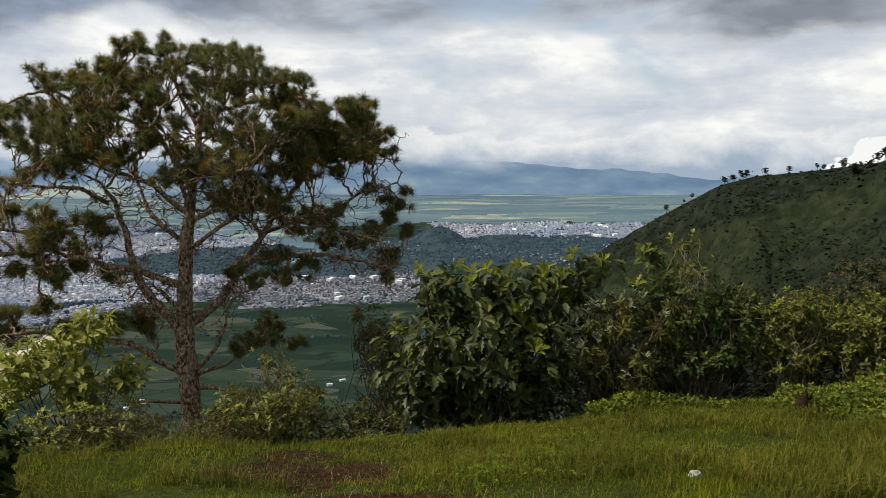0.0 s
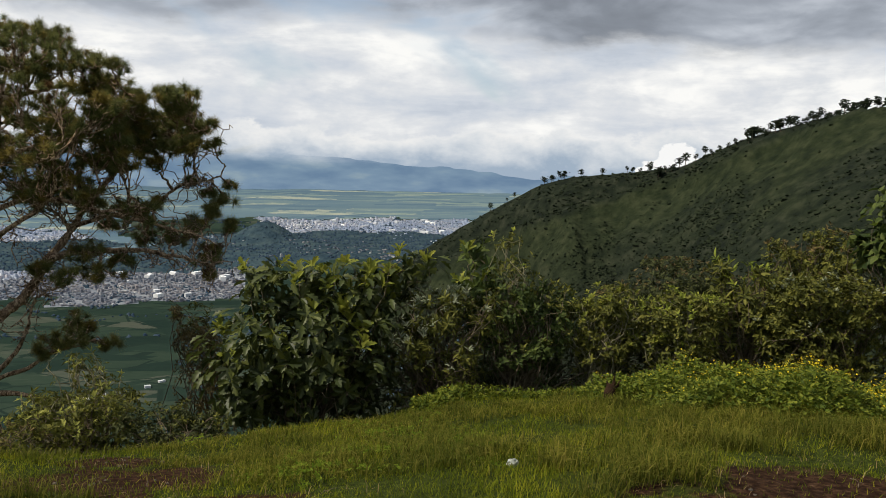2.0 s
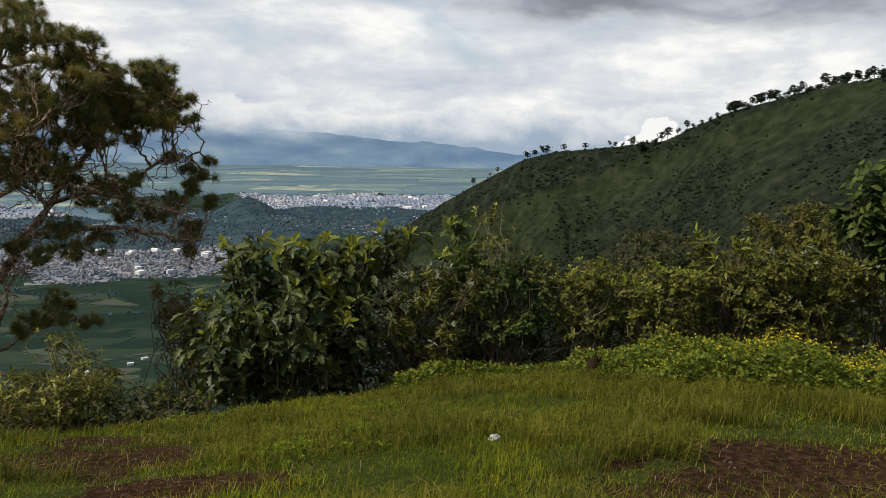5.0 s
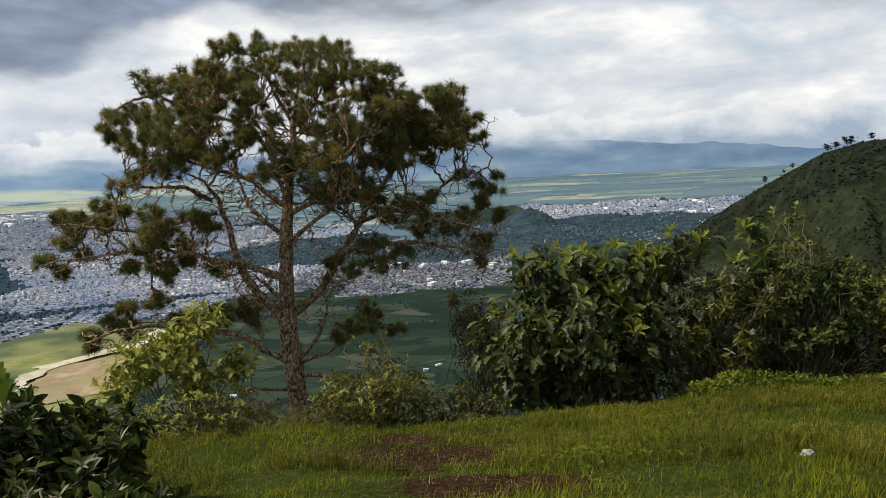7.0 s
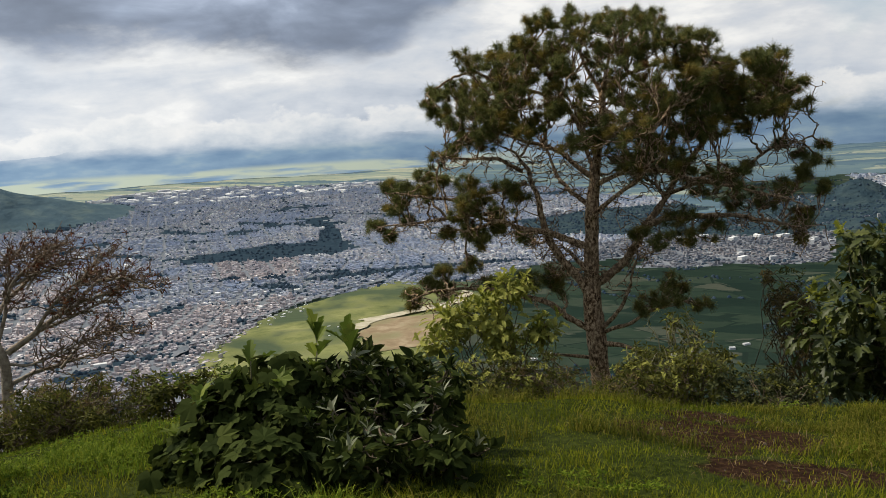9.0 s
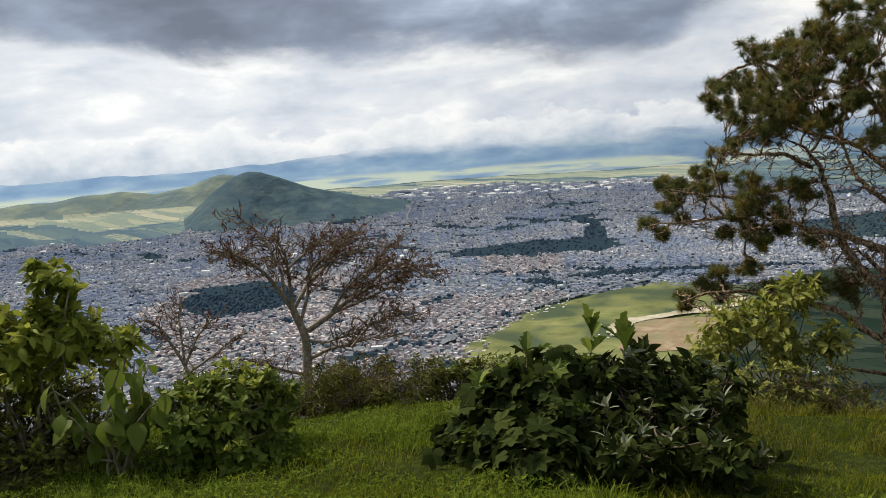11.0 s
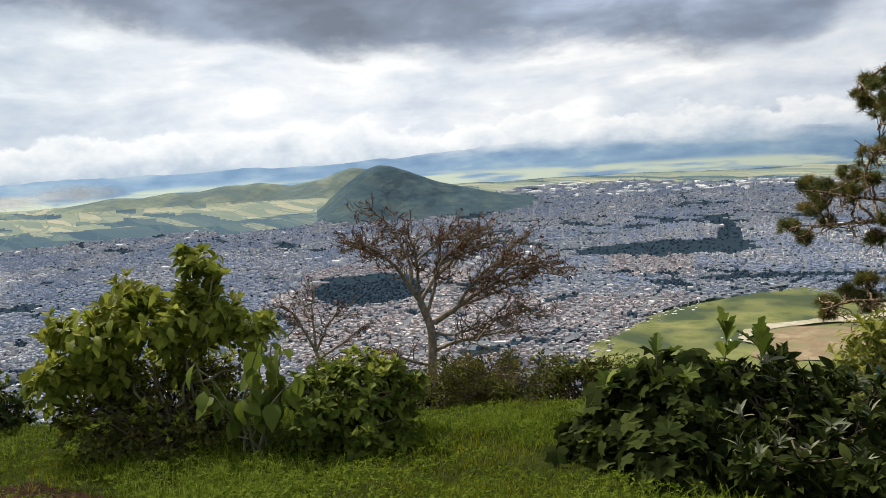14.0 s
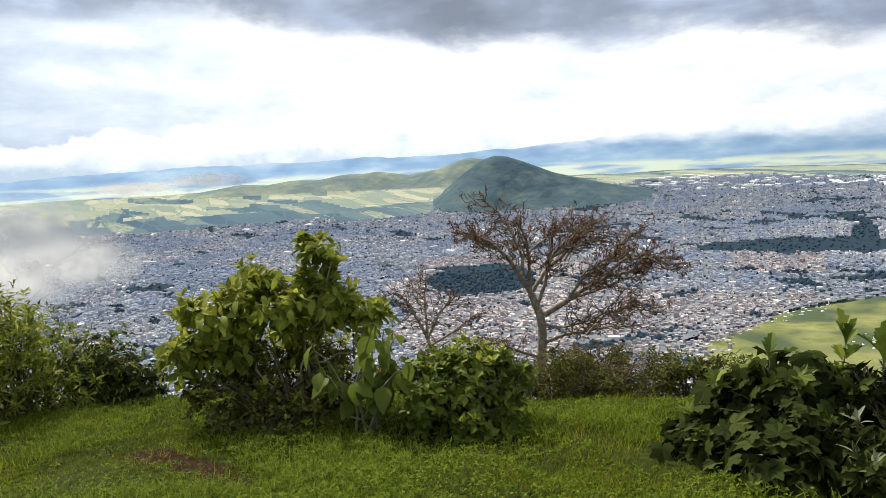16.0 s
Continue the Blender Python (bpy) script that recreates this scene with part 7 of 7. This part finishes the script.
def build_flowers():
    gen = np.random.default_rng(95)
    n = 26000
    az, r = gen.uniform(-56, -10, n), gen.uniform(8.0, 12.2, n)
    x, y = spot(az, r)
    amount = flower_amount(x, y) + 0.75 * fbm(x * 0.7, y * 0.7, 3, 101) - 0.12
    keep = amount > 0.1
    x, y, amount, az = x[keep], y[keep], amount[keep], az[keep]
    tall = np.interp(az, [-56, -34, -26, -18, -10], [0.75, 0.66, 0.42, 0.26, 0.16]) * (0.70 + 0.50 * fbm(x * 1.1, y * 1.1, 3, 103)) * np.clip(amount * 2.0, 0.3, 1)
    z = near_ground(x, y)
    at = np.stack([x, y, z + tall * gen.uniform(0.35, 1.0, len(x))], 1)
    axes = unit(gen.normal(0, 0.35, at.shape) + np.array([0, 0, 1.0]))
    v, f = rosettes(gen, at, axes, leaf_template("small_oval"), 0.062, 4, (35, 80))
    tagged(new("flower_leaves", mesh_np("flower_leaves", v, f, M_FLOWERLEAF)), "leafy mound of wild flowers", "plants", kind="stuff")
    pick = gen.uniform(0, 1, len(x)) < 0.42 * np.clip(amount * 2.2 - 0.7, 0, 1) * np.interp(az, [-56, -36, -32, -26, -10], [1, 1, 0.5, 0.14, 0.07])
    at = np.stack([x, y, z + tall * gen.uniform(0.95, 1.15, len(x))], 1)[pick]
    axes = unit(gen.normal(0, 0.4, at.shape) + np.array([0, 0, 1.0]))
    petal = leaf_template("small_oval")
    v, f = rosettes(gen, at, axes, petal, 0.014, 7, (65, 90), 0.1)
    tagged(new("yellow_flowers", mesh_np("yellow_flowers", v, f, M_YELLOW)), "many small yellow daisy-like flowers", "flowers", kind="stuff")


build_grass()
build_flowers()


# ---- ridge pines and hillside bushes ----
def build_ridge():
    gen = np.random.default_rng(55)
    kinds = []
    for k in range(4):
        root = None
        trunk_h = 2.6 + 0.8 * k
        crown = Soup()
        tr = tube(bent((0, 0, -1.5), (gen.normal(0, 0.6), gen.normal(0, 0.6), trunk_h + 2.5), 8, 0.05, 0, gen), np.linspace(0.32, 0.1, 8), 6)
        lean = gen.normal(0, 0.5, 2)
        for _ in range(85):
            at = np.array([gen.normal(0, 1.15), gen.normal(0, 1.15), trunk_h + 1.0 + 3.2 * gen.uniform(-1, 1) * gen.uniform(0.5, 1)])
            at[:2] *= np.interp(at[2] - trunk_h, [-2.2, 0.2, 2.0, 4.2], [0.6, 1.35, 1.25, 0.4])
            at[:2] += lean * (at[2] - trunk_h) * 0.4
            v, f = leaf_blob(gen)
            crown.put(at + v * np.array([1.1, 1.1, 0.6]) * gen.uniform(0.40, 0.85), f)
        kinds.append((mesh_np("trunk", *tr, M_STEM, None, True), crown.mesh("crown", M_HILLBUSH)))
    spots = [-16.6, -15.9, -15.2, -18.6, -18.9, -19.2, -19.6, -19.9, -21.1, -22.5] + list(np.linspace(-24.0, -27.3, 9)) + list(np.linspace(-27.9, -32.0, 9)) + list(np.linspace(-31.5, -44, 60))
    first = [None] * 4
    for n, az in enumerate(spots):
        az = az + gen.normal(0, 0.12)
        far, crest = ridge(az)
        r = far + gen.uniform(-22, 12) if n > 10 else far + gen.uniform(-6, 4)
        x, y = spot(az, r)
        z = float(land(np.array([x]), np.array([y]))[0])
        k = int(gen.integers(0, 4))
        s = 1.25 * gen.choice([0.6, 0.8, 0.95, 1.15]) * gen.uniform(0.9, 1.1) * (0.72 if n < 3 else 1.0) * float(np.interp(az, [-44, -36, -30], [0.95, 0.9, 0.95]))
        m = pose(x, y, z, 0, 0, gen.uniform(0, 360)) @ Matrix.Diagonal((s, s, s, 1))
        if first[k] is None:
            root = new("ridge_pine")
            tagged(root, "small dark pine standing on the ridge line", "tree", "pines on the ridge")
            for nm, me in (("trunk", kinds[k][0]), ("crown", kinds[k][1])):
                ob = new(nm, me)
                ob.parent = root
            root.matrix_basis = m
            first[k] = root
        else:
            ob = copy_thing(first[k], pose(x, y, z, 0, 0, gen.uniform(0, 360)))
            ob.scale = (s, s, s)
    # bushes over the flank
    n = 55000
    az, u = gen.uniform(-50, 3, n), gen.uniform(0, 1, n)
    far, crest = ridge(az)
    r = far - 430 * u ** 0.8
    x, y = spot(az, r)
    z = land(x, y)
    dens = np.clip(0.20 - 0.55 * grassy(x, y, z) + 0.55 * fbm(x / 55, y / 55, 4, 77), 0.02, 1)
    keep = (gen.uniform(0, 1, n) < dens) & (z > valley(r) + 15)
    x, y, z = x[keep], y[keep], z[keep]
    k = len(x)
    v, f = leaf_blob(np.random.default_rng(12))
    a = gen.uniform(0, 6.28, k)
    v = v * np.array([1, 1, 0.6])
    V, F = scatter((v, f), np.stack([x, y, z + 0.1], 1), np.stack([np.cos(a), np.sin(a), gen.normal(0, 0.2, k)], 1), np.tile([0.0, 0.0, 1.0], (k, 1)), gen.uniform(0.5, 1.7, k) * np.where(gen.uniform(0, 1, k) > 0.93, 1.7, 1.0))
    V += gen.normal(0, 0.25, V.shape)
    tagged(new("hillside_bushes", mesh_np("hillside_bushes", V, F, M_HILLBUSH)), "dark bushes dotted over the ridge's flank", "bushes", kind="stuff")


def leaf_blob(gen):
    """A small ragged clump, low in triangles."""
    v = np.array([(1, 0, 0), (0.3, 0.95, 0.1), (-0.8, 0.6, 0), (-0.8, -0.6, 0.1), (0.3, -0.95, 0), (0.55, 0.4, 0.75), (-0.4, 0.5, 0.85), (-0.3, -0.55, 0.7), (0.5, -0.4, 0.85), (0.05, 0, 1.1), (0, 0, -0.5)], float)
    f = np.array([(0, 1, 5), (1, 6, 5), (1, 2, 6), (2, 3, 7), (2, 7, 6), (3, 4, 7), (4, 8, 7), (4, 0, 8), (0, 5, 8), (5, 6, 9), (6, 7, 9), (7, 8, 9), (8, 5, 9), (1, 0, 10), (2, 1, 10), (3, 2, 10), (4, 3, 10), (0, 4, 10)])
    return v * gen.uniform(0.75, 1.25, v.shape), f


build_ridge()


# ---- small things lying on the lawn ----
def build_litter():
    gen = np.random.default_rng(66)
    # a crumpled scrap of white plastic
    M_SCRAP = surface("crumpled plastic", [(0.3, (0.22, 0.24, 0.21)), (0.7, (0.40, 0.42, 0.38))], 30, rough=0.4, bump=0.6, bump_scale=60)
    bm = bmesh.new()
    bmesh.ops.create_icosphere(bm, subdivisions=3, radius=1.0)
    for vert in bm.verts:
        k = 1 + 0.45 * noise.noise(vert.co * 2.3)
        vert.co = Vector((vert.co.x * 0.06 * k, vert.co.y * 0.04 * k, vert.co.z * 0.035 * k))
    me = bpy.data.meshes.new("plastic_scrap")
    bm.to_mesh(me)
    bm.free()
    me.materials.append(M_SCRAP)
    ob = new("plastic_scrap", me)
    p = stand(1.78, 5.70)
    ob.matrix_world = pose(p[0], p[1], p[2] + 0.035, 10, 5, 30) @ Matrix.Scale(0.85, 4)
    tagged(ob, "crumpled whitish scrap of plastic lying in the grass", "litter")
    # a small rotten stump in the long grass
    M_ROT = surface("rotten wood", [(0.3, (0.014, 0.008, 0.005)), (0.6, (0.034, 0.020, 0.012)), (0.75, (0.07, 0.045, 0.028))], 30, bump=0.8, bump_scale=50, spec=0.05)
    base = stand(3.87, 8.82)
    stump = thing("stump", base, "small rotten dark brown stump in long grass", "stump")
    body = smooth_path([base + np.array([0, 0, -0.06]), base + np.array([0.01, 0, 0.10]), base + np.array([0.035, 0.01, 0.20])], 10)
    v, f = tube(body, np.linspace(0.085, 0.055, 10), 12)
    v = v + 0.018 * np.stack([value_noise(v[:, 2] * 20 + k, v[:, 0] * 30 + v[:, 1] * 26, k) for k in range(3)], 1)
    part("stem", mesh_np("stem", v, f, M_ROT, None, True), stump)
    for dx, dy, tall in ((0.03, 0.02, 0.13), (-0.03, 0.01, 0.09), (0.06, -0.02, 0.10), (0.0, -0.03, 0.12)):
        foot = body[-1] + np.array([dx * 0.7, dy * 0.7, -0.05])
        pts = bent(foot, foot + np.array([dx, dy, tall]), 6, 0.12, 0, gen)
        part("splinter", mesh_np("splinter", *tube(pts, np.linspace(0.022, 0.005, 6), 6), M_ROT, None, True), stump)
    # twigs and stones on the bare earth
    M_STONE = surface("stones", [(0.3, (0.045, 0.034, 0.026)), (0.7, (0.12, 0.10, 0.08))], 25, bump=0.5)
    twig_meshes = []
    for k in range(3):
        pts = bent((0, 0, 0), (0.07 + 0.05 * k, 0.02, 0.0), 7, 0.12, 0, gen)
        pts[:, 2] = np.abs(pts[:, 2])
        twig_meshes.append(mesh_np("twig", *tube(pts, np.linspace(0.003, 0.0015, 7), 5), M_STEM, None, True))
    stone_meshes = []
    for k in range(3):
        bm = bmesh.new()
        bmesh.ops.create_icosphere(bm, subdivisions=1, radius=0.012)
        for vert in bm.verts:
            vert.co *= gen.uniform(0.7, 1.3)
            vert.co.z *= 0.6
        me = bpy.data.meshes.new("stone")
        bm.to_mesh(me)
        bm.free()
        me.materials.append(M_STONE)
        stone_meshes.append(me)
    made = 0
    while made < 70:
        cx, cy, a, b, turn = DIRT[int(gen.integers(0, len(DIRT)))]
        px, py = cx + gen.normal(0, 0.6 * a), cy + gen.normal(0, 0.6 * b)
        if bare(np.array([px]), np.array([py]))[0] < 0.0:
            continue
        p = stand(px, py)
        if made % 2:
            ob = new("twig", twig_meshes[made % 3])
            tagged(ob, "thin dry twig lying on the earth", "twig", "twigs on the bare earth")
            ob.matrix_world = pose(p[0], p[1], p[2] + 0.006, 0, gen.normal(0, 4), gen.uniform(0, 360))
        else:
            ob = new("stone", stone_meshes[made % 3])
            tagged(ob, "small pale stone on the bare earth", "stone", "stones on the bare earth")
            s = gen.uniform(0.6, 1.7)
            ob.matrix_world = pose(p[0], p[1], p[2] + 0.004, 0, 0, gen.uniform(0, 360)) @ Matrix.Diagonal((s, s, s, 1))
        made += 1


build_litter()


# ---- a bank of mist drifting below the hill ----
def build_mist():
    """Thin layers, each clear where the mist is thin."""
    mat = bpy.data.materials.new("mist")
    add, link = nodes_of(mat)
    geo = add("ShaderNodeNewGeometry")
    cx, cy = spot(86.5, 760)
    total = None
    for (az, r, z, size, tall) in ((89.6, 760, -54, 84, 44), (85.0, 770, -74, 50, 22), (91.0, 740, -70, 84, 50), (77.5, 770, -8, 46, 9), (82.0, 770, -12, 50, 8)):
        px, py = spot(az, r)
        m = add("ShaderNodeVectorMath", operation="SUBTRACT")
        link(geo.outputs["Position"], m.inputs[0])
        m.inputs[1].default_value = (px, py, z)
        d = add("ShaderNodeVectorMath", operation="DIVIDE")
        link(m.outputs[0], d.inputs[0])
        d.inputs[1].default_value = (size, size, tall)
        ln = add("ShaderNodeVectorMath", operation="LENGTH")
        link(d.outputs[0], ln.inputs[0])
        f = add("ShaderNodeMapRange", interpolation_type="SMOOTHSTEP")
        link(ln.outputs["Value"], f.inputs[0])
        f.inputs[1].default_value, f.inputs[2].default_value, f.inputs[3].default_value, f.inputs[4].default_value = 1.15, 0.1, 0.0, 1.0
        if total is None:
            total = f.outputs[0]
        else:
            mx = add("ShaderNodeMath", operation="MAXIMUM")
            link(total, mx.inputs[0])
            link(f.outputs[0], mx.inputs[1])
            total = mx.outputs[0]
    n = add("ShaderNodeTexNoise")
    link(geo.outputs["Position"], n.inputs["Vector"])
    n.inputs["Scale"].default_value, n.inputs["Detail"].default_value = 0.035, 5.0
    k = add("ShaderNodeMapRange", interpolation_type="SMOOTHSTEP")
    link(n.outputs["Fac"], k.inputs[0])
    k.inputs[1].default_value, k.inputs[2].default_value, k.inputs[3].default_value = 0.28, 0.58, 0.40
    a = add("ShaderNodeMath", operation="MULTIPLY")
    link(total, a.inputs[0])
    link(k.outputs[0], a.inputs[1])
    a2 = add("ShaderNodeMath", operation="MULTIPLY")
    link(a.outputs[0], a2.inputs[0])
    a2.inputs[1].default_value = 0.86
    white = add("ShaderNodeBsdfTranslucent")
    white.inputs[0].default_value = (0.58, 0.60, 0.63, 1)
    front = add("ShaderNodeBsdfDiffuse")
    front.inputs[0].default_value = (0.58, 0.60, 0.63, 1)
    body = add("ShaderNodeMixShader")
    link(white.outputs[0], body.inputs[1])
    link(front.outputs[0], body.inputs[2])
    clear = add("ShaderNodeBsdfTransparent")
    mix = add("ShaderNodeMixShader")
    link(a2.outputs[0], mix.inputs[0])
    link(clear.outputs[0], mix.inputs[1])
    link(body.outputs[0], mix.inputs[2])
    out = add("ShaderNodeOutputMaterial")
    link(mix.outputs[0], out.inputs[0])
    soup_v, soup_f, n0 = [], [], 0
    puffs = ((89.6, 760, -54, 84, 44), (85.0, 770, -74, 50, 22), (91.0, 740, -70, 84, 50), (77.5, 770, -8, 46, 9), (82.0, 770, -12, 50, 8))
    for layer in range(4):
        A, S = np.meshgrid(np.linspace(71, 100, 90), np.linspace(-1, 1, 40), indexing="ij")
        R = 700 + layer * 32 + 12 * fbm(A * 0.4 + layer, S * 2, 2, 5)
        X, Y = spot(A, R)
        Z = -58 + 66 * S
        near = np.full(A.shape, 9.0)
        for az, r, z, size, tall in puffs:
            px, py = spot(az, r)
            near = np.minimum(near, np.sqrt(((X - px) / size) ** 2 + ((Y - py) / size) ** 2 + ((Z - z) / tall) ** 2))
        i = (np.arange(89) * 40)[:, None] + np.arange(39)[None]
        q = np.stack([i, i + 1, i + 41, i + 40], -1).reshape(-1, 4)
        q = q[(near.ravel()[q] < 1.12).all(1)]
        used = np.unique(q)
        back = np.zeros(A.size, int)
        back[used] = np.arange(len(used))
        soup_v.append(np.stack([X.ravel(), Y.ravel(), Z.ravel()], 1)[used])
        soup_f.append(back[q] + n0)
        n0 += len(used)
    ob = new("mist_bank", mesh_np("mist_bank", np.concatenate(soup_v), np.concatenate(soup_f), mat, None, True))
    ob.visible_shadow = False
    tagged(ob, "drifting white mist below the hill", "mist", kind="stuff")


build_mist()
